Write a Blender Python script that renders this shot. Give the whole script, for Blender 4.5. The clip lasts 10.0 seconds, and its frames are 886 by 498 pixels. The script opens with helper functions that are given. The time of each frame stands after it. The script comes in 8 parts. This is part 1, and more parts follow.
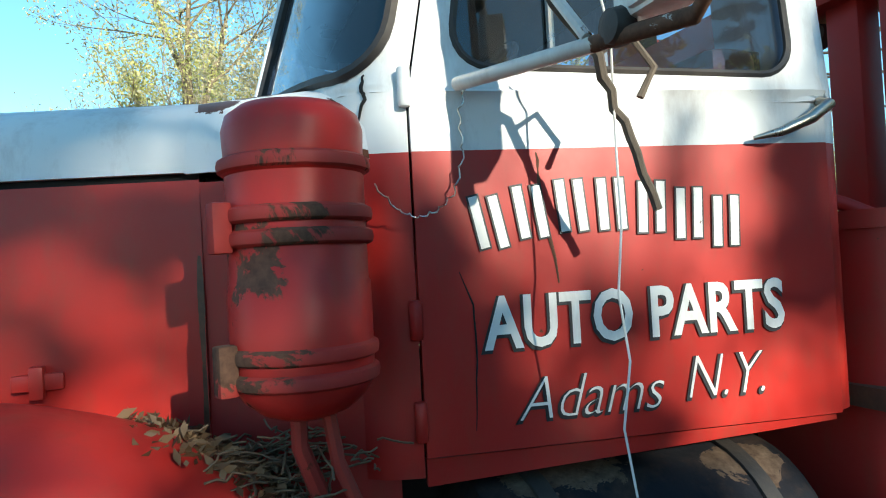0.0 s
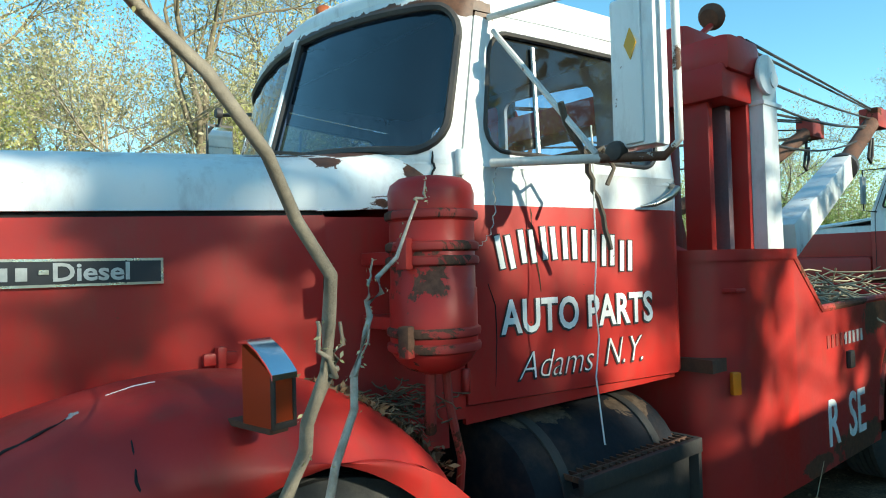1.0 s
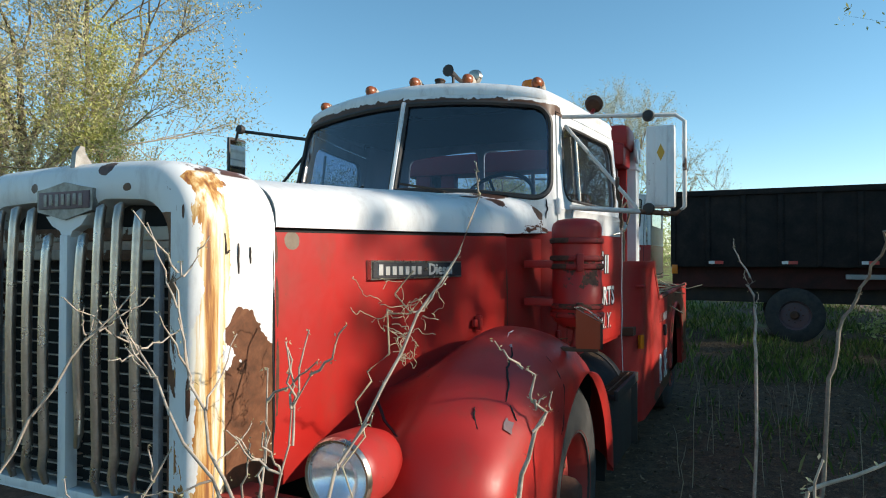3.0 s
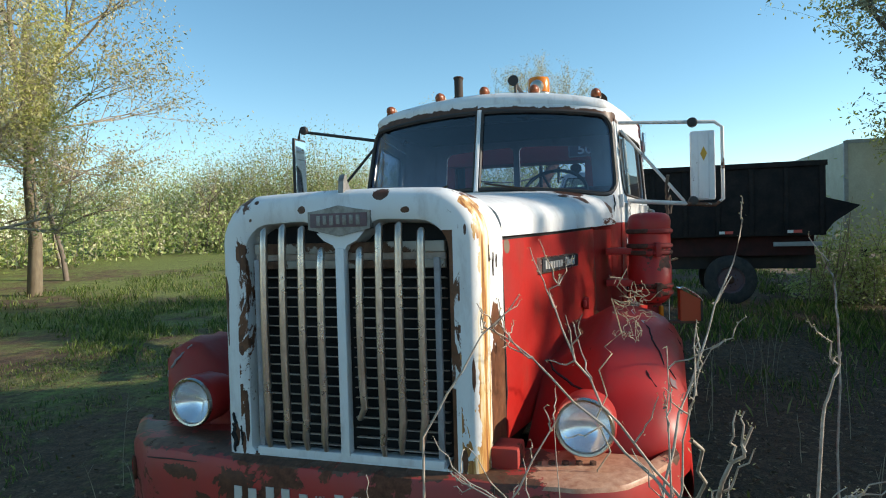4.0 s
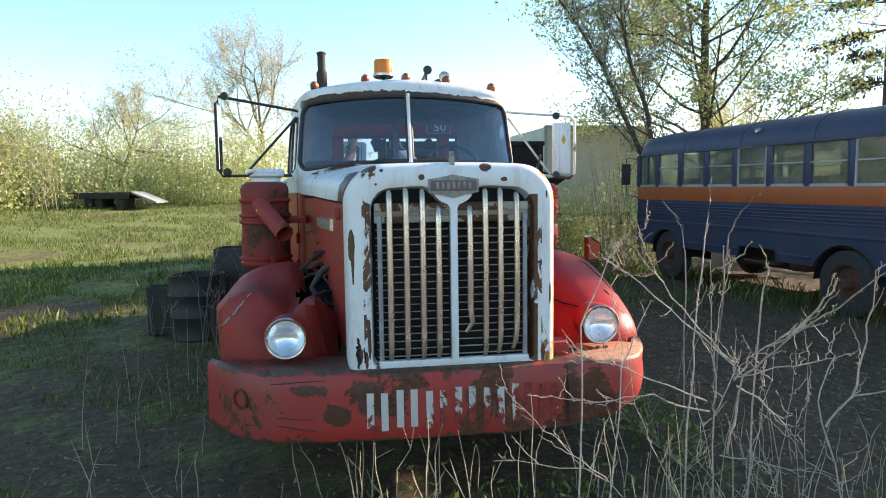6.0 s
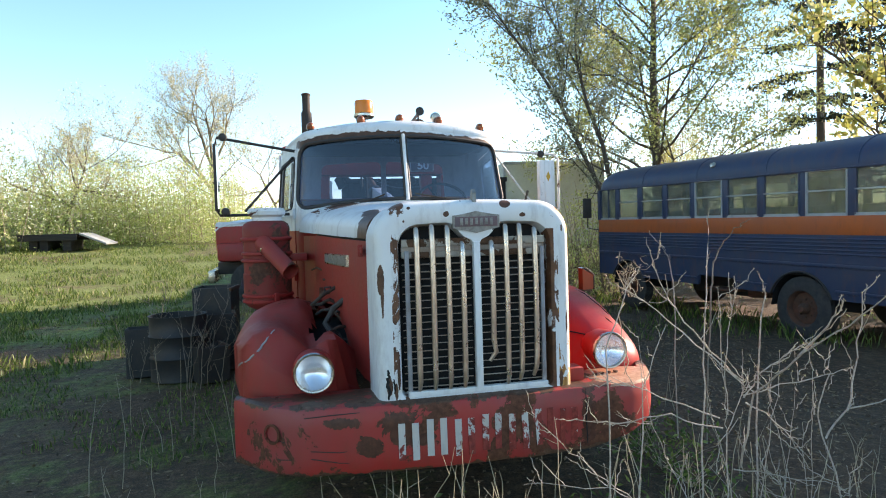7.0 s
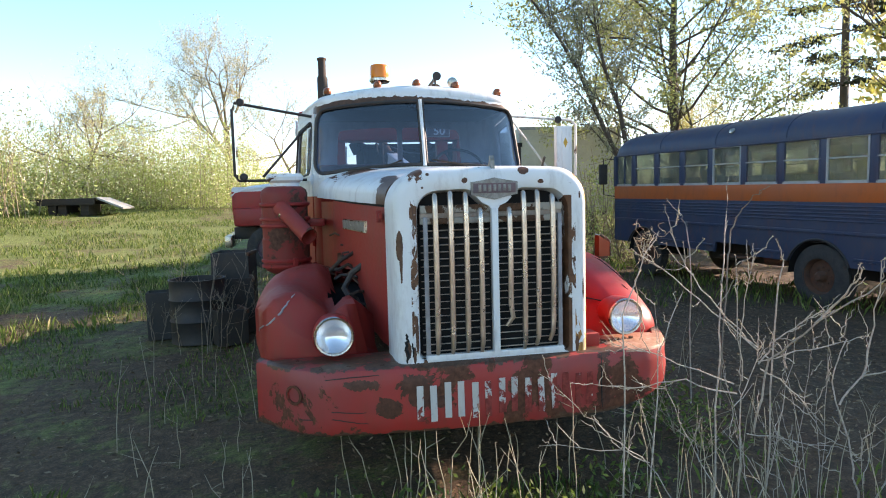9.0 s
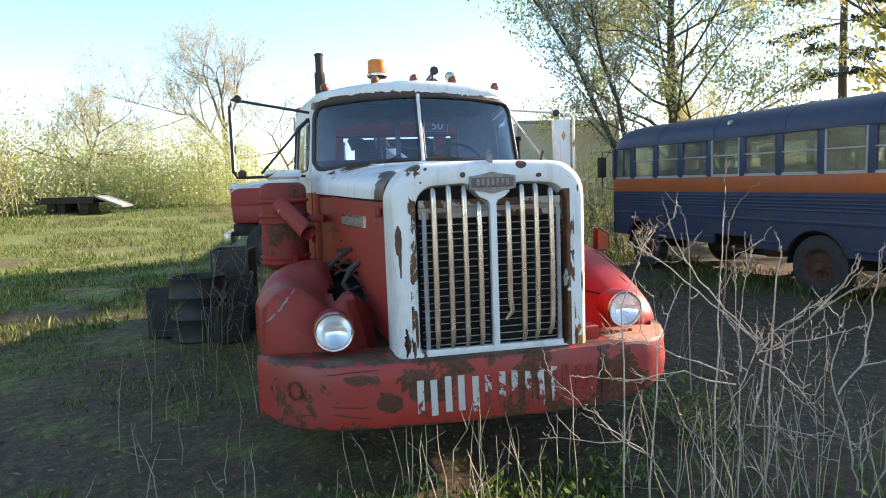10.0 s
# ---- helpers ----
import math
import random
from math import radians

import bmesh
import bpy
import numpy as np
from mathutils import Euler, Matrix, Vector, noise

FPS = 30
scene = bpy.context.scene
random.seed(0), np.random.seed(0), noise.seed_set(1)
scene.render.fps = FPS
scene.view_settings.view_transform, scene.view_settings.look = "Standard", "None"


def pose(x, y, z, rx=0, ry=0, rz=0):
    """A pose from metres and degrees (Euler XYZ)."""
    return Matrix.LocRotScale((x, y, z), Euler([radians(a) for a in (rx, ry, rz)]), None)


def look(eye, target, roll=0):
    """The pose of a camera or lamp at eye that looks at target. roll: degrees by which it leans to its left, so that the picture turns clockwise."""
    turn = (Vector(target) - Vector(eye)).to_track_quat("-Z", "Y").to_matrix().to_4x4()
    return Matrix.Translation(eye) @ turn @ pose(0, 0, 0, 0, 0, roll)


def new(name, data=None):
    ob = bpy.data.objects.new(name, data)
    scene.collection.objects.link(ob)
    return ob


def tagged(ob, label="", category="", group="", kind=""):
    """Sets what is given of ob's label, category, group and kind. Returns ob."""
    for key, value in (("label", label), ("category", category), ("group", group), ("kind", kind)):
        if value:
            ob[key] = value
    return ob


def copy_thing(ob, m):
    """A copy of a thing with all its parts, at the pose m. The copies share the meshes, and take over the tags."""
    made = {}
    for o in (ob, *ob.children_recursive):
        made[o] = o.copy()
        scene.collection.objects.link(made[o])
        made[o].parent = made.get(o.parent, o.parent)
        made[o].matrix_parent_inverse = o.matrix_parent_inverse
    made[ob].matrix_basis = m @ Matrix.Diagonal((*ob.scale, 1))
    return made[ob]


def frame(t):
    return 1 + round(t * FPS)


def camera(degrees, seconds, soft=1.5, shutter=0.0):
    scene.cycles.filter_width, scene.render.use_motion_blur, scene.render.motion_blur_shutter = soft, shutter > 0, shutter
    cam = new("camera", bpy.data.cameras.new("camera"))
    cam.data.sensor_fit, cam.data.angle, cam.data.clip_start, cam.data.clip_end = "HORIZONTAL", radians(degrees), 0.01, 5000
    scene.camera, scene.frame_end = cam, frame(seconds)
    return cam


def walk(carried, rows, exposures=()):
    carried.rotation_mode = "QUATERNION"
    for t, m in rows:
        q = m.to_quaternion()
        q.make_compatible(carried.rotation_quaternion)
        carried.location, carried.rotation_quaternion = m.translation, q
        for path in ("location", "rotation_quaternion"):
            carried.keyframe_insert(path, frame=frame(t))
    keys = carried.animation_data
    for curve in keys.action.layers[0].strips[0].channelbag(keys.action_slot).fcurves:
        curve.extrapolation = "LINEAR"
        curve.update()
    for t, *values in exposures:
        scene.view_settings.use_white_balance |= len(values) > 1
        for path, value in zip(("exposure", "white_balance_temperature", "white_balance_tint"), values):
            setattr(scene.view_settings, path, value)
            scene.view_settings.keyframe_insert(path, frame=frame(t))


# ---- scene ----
cam = camera(68.2, 10.0, 1.05)
PATH = [
    (0, (1.913, -2.375, 1.494), (2.576, -0.488, 1.527), -3.1),
    (0.5, (1.352, -2.621, 1.513), (2.4, -0.918, 1.561), -3.2),
    (1, (0.839, -2.66, 1.536), (2.113, -1.119, 1.584), -1.5),
    (1.5, (0.33, -2.714, 1.571), (1.792, -1.353, 1.658), -0.5),
    (2, (-0.222, -2.692, 1.585), (1.331, -1.432, 1.614), 0.7),
    (2.5, (-0.787, -2.396, 1.546), (0.911, -1.34, 1.602), 1.1),
    (3, (-1.367, -1.964, 1.585), (0.441, -1.11, 1.616), 0.1),
    (3.2, (-1.611, -1.802, 1.619), (0.238, -1.039, 1.614), -0.3),
    (4.3, (-2.491, -0.894, 1.721), (-0.543, -0.448, 1.627), -2.8),
    (4.5, (-2.643, -0.72, 1.708), (-0.655, -0.534, 1.598), -2.8),
    (5, (-3.024, -0.296, 1.687), (-1.042, -0.421, 1.452), -0.6),
    (5.5, (-3.218, 0.229, 1.708), (-1.242, -0.01, 1.512), -0.0),
    (5.7, (-3.278, 0.378, 1.728), (-1.304, 0.12, 1.534), -0.3),
    (7, (-3.443, 0.987, 1.749), (-1.496, 0.535, 1.679), -1.7),
    (7.5, (-3.441, 1.017, 1.747), (-1.493, 0.573, 1.657), -1.5),
    (8, (-3.441, 1.028, 1.746), (-1.491, 0.611, 1.585), -1.2),
    (8.5, (-3.457, 1.033, 1.751), (-1.506, 0.622, 1.589), -1.3),
    (9, (-3.466, 1.019, 1.753), (-1.515, 0.611, 1.58), -1.5),
    (9.5, (-3.468, 1.014, 1.753), (-1.517, 0.622, 1.55), -1.9),
    (10, (-3.474, 1.016, 1.753), (-1.525, 0.608, 1.564), -2.1),
]
EXPOSURES = [(0.0, 0.98, 6700, 2), (1.0, 0.97, 6650, -5), (1.5, 0.98, 6600, -7), (2.0, 0.94, 6700, -4), (2.5, 0.78, 6700, 4), (3.0, 0.36, 6900, 10), (4.5, 0.6, 7200, 12), (5.0, 0.95, 7600, 18), (5.5, 1.32, 7800, 22), (7.0, 1.34, 7700, 22), (8.0, 1.36, 7800, 24), (10.0, 1.5, 7900, 27)]
walk(cam, [(t, look(eye, target, roll)) for t, eye, target, roll in PATH], EXPOSURES)

# ---- light ----
SUN_AZ = math.atan2(-0.95, 0.24)
SUN_EL = radians(20.0)
SUN_DIR = Vector((math.cos(SUN_EL) * math.cos(SUN_AZ), math.cos(SUN_EL) * math.sin(SUN_AZ), math.sin(SUN_EL)))
world = bpy.data.worlds.new("sky")
scene.world = world
world.use_nodes = True
wn = world.node_tree.nodes
sky = wn.new("ShaderNodeTexSky")
sky.sky_type = "NISHITA"
sky.sun_disc = False
sky.sun_elevation = SUN_EL
sky.sun_rotation = math.pi / 2 - SUN_AZ
sky.altitude = 1500.0
sky.air_density = 1.0
sky.dust_density = 0.0
sky.ozone_density = 2.0
wn["Background"].inputs["Strength"].default_value = 0.15
tone = wn.new("ShaderNodeHueSaturation")
tone.inputs["Saturation"].default_value = 1.15
tone.inputs["Hue"].default_value = 0.485
tone.inputs["Value"].default_value = 1.12
world.node_tree.links.new(sky.outputs["Color"], tone.inputs["Color"])
world.node_tree.links.new(tone.outputs["Color"], wn["Background"].inputs["Color"])
sun_data = bpy.data.lights.new("sun", "SUN")
sun_data.energy = 4.8
sun_data.angle = radians(0.6)
sun_data.color = (1.0, 0.93, 0.82)
sun = new("sun", sun_data)
sun.matrix_world = look(SUN_DIR * 60, (0, 0, 0))

# ---- materials ----


def material(name, colour, rough=0.6, metal=0.0):
    m = bpy.data.materials.new(name)
    m.use_nodes = True
    b = m.node_tree.nodes["Principled BSDF"]
    b.inputs["Base Color"].default_value = (*colour, 1)
    b.inputs["Roughness"].default_value = rough
    b.inputs["Metallic"].default_value = metal
    return m


class Nodes:
    """A small builder for node materials, on object coordinates."""

    def __init__(self, m):
        self.t = m.node_tree
        self.n, self.l = self.t.nodes, self.t.links
        self.b = self.n["Principled BSDF"]
        self.co = self.n.new("ShaderNodeTexCoord").outputs["Object"]

    def noise(self, scale, detail=6, rough=0.6, stretch=None, distort=0.0, offset=0.0):
        tex = self.n.new("ShaderNodeTexNoise")
        tex.inputs["Scale"].default_value = scale
        tex.inputs["Detail"].default_value = detail
        tex.inputs["Roughness"].default_value = rough
        tex.inputs["Distortion"].default_value = distort
        mp = self.n.new("ShaderNodeMapping")
        mp.inputs["Scale"].default_value = stretch or (1, 1, 1)
        mp.inputs["Location"].default_value = (offset, offset * 0.7, offset * 1.3)
        self.l.new(self.co, mp.inputs["Vector"])
        self.l.new(mp.outputs["Vector"], tex.inputs["Vector"])
        return tex.outputs["Fac"]

    def ramp(self, fac, stops):
        r = self.n.new("ShaderNodeValToRGB")
        e = r.color_ramp.elements
        while len(e) < len(stops):
            e.new(0.5)
        for el, (p, c) in zip(e, stops):
            el.position = p
            el.color = (*c, 1) if isinstance(c, tuple) else (c, c, c, 1)
        self.l.new(fac, r.inputs["Fac"])
        return r.outputs["Color"]

    def mix(self, fac, a, b, mode="MIX"):
        m = self.n.new("ShaderNodeMix")
        m.data_type = "RGBA"
        m.blend_type = mode
        for k, v in ((0, fac), (6, a), (7, b)):
            if isinstance(v, tuple):
                m.inputs[k].default_value = (*v, 1)
            elif isinstance(v, (int, float)):
                m.inputs[k].default_value = v
            else:
                self.l.new(v, m.inputs[k])
        return m.outputs[2]

    def math(self, op, a, b=0.0, clamp=False):
        m = self.n.new("ShaderNodeMath")
        m.operation = op
        m.use_clamp = clamp
        for k, v in ((0, a), (1, b)):
            if isinstance(v, (int, float)):
                m.inputs[k].default_value = v
            else:
                self.l.new(v, m.inputs[k])
        return m.outputs[0]

    def axis(self, k):
        s = self.n.new("ShaderNodeSeparateXYZ")
        self.l.new(self.co, s.inputs[0])
        return s.outputs[k]

    def set(self, name, v):
        if isinstance(v, (int, float)):
            self.b.inputs[name].default_value = v
        else:
            self.l.new(v, self.b.inputs[name])
        return self

    def bump(self, h, strength=0.3, distance=0.01):
        bp = self.n.new("ShaderNodeBump")
        bp.inputs["Strength"].default_value = strength
        bp.inputs["Distance"].default_value = distance
        self.l.new(h, bp.inputs["Height"])
        self.l.new(bp.outputs["Normal"], self.b.inputs["Normal"])
        return self


RUST = (0.115, 0.042, 0.023)
RED = (0.43, 0.016, 0.012)
WHITE = (0.74, 0.75, 0.75)


def worn_paint(name, colour, second=None, split=0.0, chips=0.62, rough=0.42, fade=0.25, rust=RUST, streak=0.0, seed=0.0, flat=0.8):
    """Old enamel: faded in clouds, chipped to primer and rust. second: the colour above the height split."""
    m = material(name, colour, rough)
    k = Nodes(m)
    base = k.mix(k.ramp(k.noise(1.7, 5, 0.6, offset=seed), [(0.35, 0.0), (0.75, 1.0)]), colour,
                 tuple(c * (1 - fade) + fade * 0.10 for c in colour))
    if second:
        above = k.math("GREATER_THAN", k.axis(2), split)
        other = k.mix(k.ramp(k.noise(2.3, 5, 0.6, offset=seed + 3), [(0.35, 0.0), (0.8, 1.0)]), second, tuple(c * 0.82 for c in second))
        base = k.mix(above, base, other)
    grime = k.ramp(k.noise(9, 8, 0.7, (1, 1, 0.35), offset=seed + 1), [(0.5, 0.0), (0.85, 0.55)])
    base = k.mix(grime, base, (0.15, 0.062, 0.04))
    big = k.noise(2.2, 10, 0.68, (1, 1, flat), 0.4, seed + 5)
    mask = k.ramp(big, [(chips, 0.0), (chips + 0.012, 1.0)])
    if streak:
        run = k.ramp(k.noise(5, 6, 0.6, (2.2, 2.2, 0.12), 0.2, seed + 9), [(0.62 - streak, 0.0), (0.70 - streak * 0.5, 0.85)])
        base = k.mix(run, base, (0.55, 0.27, 0.07))
    fine = k.ramp(k.noise(16, 6, 0.7, offset=seed + 7), [(0.70, 0.0), (0.715, 1.0)])
    mask = k.math("MAXIMUM", mask, fine)
    tone = k.ramp(k.noise(30, 6, 0.7), [(0.3, tuple(c * 0.55 for c in rust)), (0.7, tuple(c * 1.5 for c in rust))])
    k.set("Specular IOR Level", 0.32)
    k.set("Base Color", k.mix(mask, base, tone))
    k.set("Roughness", k.math("ADD", k.math("MULTIPLY", mask, 0.4), k.math("ADD", k.math("MULTIPLY", k.noise(40), 0.2), rough - 0.1), True))
    k.bump(k.math("SUBTRACT", k.math("MULTIPLY", k.noise(60, 4), 0.15), mask), 0.25, 0.004)
    return m


def mottled(name, colour, other, scale=6.0, rough=0.7, metal=0.0, bump=0.3, lo=0.35, hi=0.7, stretch=None):
    m = material(name, colour, rough, metal)
    k = Nodes(m)
    big = k.noise(scale, 8, 0.65, stretch)
    fine = k.noise(scale * 9, 5, 0.6, stretch)
    col = k.mix(k.ramp(big, [(lo, 0.0), (hi, 1.0)]), colour, other)
    col = k.mix(k.ramp(fine, [(0.3, 0.0), (0.8, 0.5)]), col, tuple(c * 0.55 for c in colour))
    k.set("Base Color", col)
    k.set("Roughness", k.math("ADD", k.math("MULTIPLY", big, 0.3), rough - 0.15, True))
    k.bump(fine, bump, 0.006)
    return m


def leafy(name, stops, rough=0.55):
    """Foliage, each leaf of its own tone; thin leaves let some light through."""
    m = material(name, stops[0][1], rough)
    k = Nodes(m)
    geo = k.n.new("ShaderNodeNewGeometry")
    col = k.ramp(geo.outputs["Random Per Island"], stops)
    k.set("Base Color", col)
    tr = k.n.new("ShaderNodeBsdfTranslucent")
    k.l.new(col, tr.inputs["Color"])
    mx = k.n.new("ShaderNodeMixShader")
    mx.inputs[0].default_value = 0.4
    k.l.new(k.b.outputs[0], mx.inputs[1])
    k.l.new(tr.outputs[0], mx.inputs[2])
    k.l.new(mx.outputs[0], k.n["Material Output"].inputs["Surface"])
    return m


M_RED = worn_paint("red_enamel", RED, chips=0.70)
M_HOODRED = worn_paint("red_hood_enamel", RED, chips=0.715, seed=2.0, rough=0.36)
M_BUMPER = worn_paint("bumper_red", (0.42, 0.035, 0.028), chips=0.555, seed=4.0, fade=0.4)
M_TWO = worn_paint("cab_two_tone", RED, WHITE, 1.745, chips=0.685, seed=6.0)
M_WHITE = worn_paint("white_enamel", WHITE, chips=0.66, seed=8.0, fade=0.12)
M_HOODTOP = worn_paint("hood_white", WHITE, chips=0.70, seed=8.0, fade=0.12)
M_SHELL = worn_paint("shell_white", WHITE, chips=0.68, seed=11.3, fade=0.10)


def rusted_flank(m):
    """Bare rust over the lower left flank of the grille shell, with orange runs down its front corner."""
    k = Nodes(m)
    old = k.b.inputs["Base Color"].links[0].from_socket
    edge = k.math("MULTIPLY", k.math("SUBTRACT", k.noise(5.5, 4, 0.5, None, 0.3, 3.3), 0.5), 0.9)
    low = k.math("LESS_THAN", k.math("ADD", k.axis(2), edge), 1.36)
    flank = k.math("MULTIPLY", low, k.math("GREATER_THAN", k.axis(0), 0.105))
    flank = k.math("MULTIPLY", flank, k.math("LESS_THAN", k.axis(1), -0.50))
    tone = k.ramp(k.noise(14, 8, 0.7, None, 0.3), [(0.3, (0.06, 0.028, 0.016)), (0.55, (0.15, 0.062, 0.032)), (0.75, (0.24, 0.115, 0.06))])
    wob = k.math("MULTIPLY", k.math("SUBTRACT", k.noise(6, 6, 0.6, (1, 1, 0.5), 0.3, 1.0), 0.5), 0.22)
    x = k.math("ADD", k.axis(0), wob)
    band = k.math("MULTIPLY", k.math("GREATER_THAN", x, 0.012), k.math("LESS_THAN", x, 0.12))
    band = k.math("MULTIPLY", band, k.math("LESS_THAN", k.axis(1), -0.47))
    orange = k.ramp(k.noise(24, 7, 0.65, (1, 1, 0.07), 0.3), [(0.38, (0.72, 0.70, 0.64)), (0.46, (0.66, 0.48, 0.24)), (0.53, (0.46, 0.22, 0.06)), (0.60, (0.24, 0.09, 0.035)), (0.72, (0.12, 0.05, 0.025))])
    side = k.math("ABSOLUTE", k.axis(1))
    lip = k.math("MULTIPLY", k.math("GREATER_THAN", side, 0.395), k.math("LESS_THAN", side, 0.475))
    lip = k.math("MULTIPLY", lip, k.ramp(k.noise(5, 8, 0.7, (1, 1, 0.6), 0.4, 8.1), [(0.50, 0.0), (0.515, 1.0)]))
    left = k.math("MULTIPLY", k.math("LESS_THAN", k.axis(1), -0.408), k.math("GREATER_THAN", k.axis(1), -0.452))
    left = k.math("MULTIPLY", left, k.math("LESS_THAN", k.axis(2), 1.72))
    lip = k.math("MAXIMUM", lip, k.math("MULTIPLY", left, k.ramp(k.noise(3.5, 7, 0.65, (1, 1, 0.8), 0.3, 4.4), [(0.44, 0.0), (0.455, 1.0)])))
    old = k.mix(lip, old, tone)
    k.set("Base Color", k.mix(flank, k.mix(band, old, orange), tone))
    return m


def rusted_brow(m, lo, hi):
    """Bare rust in a ragged band along the top of the windscreen."""
    k = Nodes(m)
    old = k.b.inputs["Base Color"].links[0].from_socket
    z = k.math("ADD", k.axis(2), k.math("MULTIPLY", k.math("SUBTRACT", k.noise(7, 8, 0.7, (1, 1, 0.6), 0.4, 2.2), 0.5), 0.10))
    z = k.math("ADD", z, k.math("MULTIPLY", k.math("MULTIPLY", k.axis(1), k.axis(1)), 0.083))
    z = k.math("ADD", z, k.math("MULTIPLY", k.math("LESS_THAN", k.axis(1), 0.02), 0.022))
    band = k.math("MULTIPLY", k.math("GREATER_THAN", z, lo), k.math("LESS_THAN", z, hi))
    band = k.math("MULTIPLY", band, k.math("LESS_THAN", k.axis(0), 2.55))
    tone = k.ramp(k.noise(22, 8, 0.7), [(0.3, (0.045, 0.024, 0.015)), (0.7, (0.15, 0.07, 0.04))])
    k.set("Base Color", k.mix(band, old, tone))
    return m


def spots(m, pts, axes=(1, 2), tones=((0.05, 0.024, 0.016), (0.15, 0.065, 0.038)), ragged=0.9, scale=11.0, seed=0.0, only=None):
    """Flaked patches of a given place and size: pts of (u, v, half width, half height) on two axes; only: (axis, lo, hi)."""
    k = Nodes(m)
    old = k.b.inputs["Base Color"].links[0].from_socket
    wob = k.math("MULTIPLY", k.math("SUBTRACT", k.noise(scale, 8, 0.7, None, 0.4, seed), 0.5), ragged * 2)
    near = None
    for u, v, a, b in pts:
        du = k.math("DIVIDE", k.math("SUBTRACT", k.axis(axes[0]), u), a)
        dv = k.math("DIVIDE", k.math("SUBTRACT", k.axis(axes[1]), v), b)
        d = k.math("SQRT", k.math("ADD", k.math("MULTIPLY", du, du), k.math("MULTIPLY", dv, dv)))
        near = d if near is None else k.math("MINIMUM", near, d)
    fac = k.math("LESS_THAN", k.math("ADD", near, wob), 1.0)
    if only:
        fac = k.math("MULTIPLY", fac, k.math("GREATER_THAN", k.axis(only[0]), only[1]))
        fac = k.math("MULTIPLY", fac, k.math("LESS_THAN", k.axis(only[0]), only[2]))
    tone = k.ramp(k.noise(28, 8, 0.7), [(0.3, tones[0]), (0.7, tones[1])])
    k.set("Base Color", k.mix(fac, old, tone))
    return m


def rusted_shelf(m, height):
    """Bare rust on the flat top, creeping ragged over the edge."""
    k = Nodes(m)
    old = k.b.inputs["Base Color"].links[0].from_socket
    z = k.math("ADD", k.axis(2), k.math("MULTIPLY", k.math("SUBTRACT", k.noise(6, 8, 0.7, None, 0.4, 5.1), 0.5), 0.16))
    low = k.math("LESS_THAN", k.math("ADD", z, 0.0), height - 0.335)
    fac = k.math("MAXIMUM", k.math("GREATER_THAN", z, height), low)
    tone = k.ramp(k.noise(26, 8, 0.7), [(0.3, (0.05, 0.026, 0.018)), (0.6, (0.13, 0.065, 0.04)), (0.8, (0.24, 0.16, 0.11))])
    k.set("Base Color", k.mix(fac, old, tone))
    return m


rusted_flank(M_SHELL)
spots(M_SHELL, [(0.165, 1.815, 0.018, 0.016), (-0.17, 1.862, 0.035, 0.022), (-0.27, 1.80, 0.018, 0.012), (0.53, 1.47, 0.016, 0.075), (0.525, 1.40, 0.008, 0.14), (0.50, 0.90, 0.018, 0.055),
                (0.465, 0.87, 0.010, 0.045), (0.45, 0.81, 0.016, 0.016), (0.462, 1.25, 0.012, 0.022), (0.37, 1.85, 0.010, 0.008), (0.455, 1.62, 0.004, 0.07), (-0.48, 0.87, 0.012, 0.05),
                (0.448, 0.98, 0.010, 0.10), (-0.52, 1.20, 0.006, 0.06), (0.40, 1.78, 0.006, 0.006), (-0.50, 1.72, 0.006, 0.02)], ragged=0.8, only=(0, -0.05, 0.09))
spots(M_SHELL, [(0.25, 1.885, 0.05, 0.12), (-0.22, 1.88, 0.04, 0.06), (0.02, 1.886, 0.03, 0.04)], (1, 0), seed=2.0, only=(2, 1.86, 2.0))
rusted_shelf(M_BUMPER, 0.812)
spots(M_BUMPER, [(0.46, 0.69, 0.09, 0.10), (0.62, 0.60, 0.07, 0.05), (0.33, 0.62, 0.05, 0.03), (0.78, 0.74, 0.09, 0.03), (-0.62, 0.64, 0.05, 0.14), (-0.80, 0.60, 0.08, 0.06)], tones=((0.05, 0.020, 0.013), (0.13, 0.046, 0.028)), ragged=1.7, scale=7.0, seed=7.0)
# bare metal on the bumper's left shelf, its sunlit orange painted in
spots(M_BUMPER, [(-0.98, 0.14, 0.26, 0.30)], (1, 0), tones=((0.34, 0.14, 0.08), (0.60, 0.36, 0.24)), ragged=0.5, seed=12.0, only=(2, 0.80, 0.9))
spots(M_HOODTOP, [(0.42, 0.56, 0.12, 0.10), (0.62, 0.50, 0.16, 0.05), (1.80, -0.62, 0.10, 0.03), (1.85, 0.60, 0.10, 0.10), (1.5, 0.10, 0.05, 0.02), (0.45, 0.0, 0.07, 0.25)], (0, 1), seed=3.0)
spots(M_HOODRED, [(0.405, 1.645, 0.034, 0.030)], (0, 2), tones=((0.16, 0.12, 0.09), (0.24, 0.19, 0.14)), ragged=0.3, seed=5.0)
spots(M_HOODRED, [(0.335, 1.62, 0.008, 0.05), (0.335, 1.45, 0.006, 0.09), (0.335, 1.2, 0.007, 0.12), (1.883, 1.42, 0.007, 0.12), (1.883, 1.15, 0.006, 0.14)], (0, 2), seed=9.0)
M_COWL = worn_paint("cowl_white", WHITE, chips=0.585, seed=19.6, fade=0.12, flat=4.5)
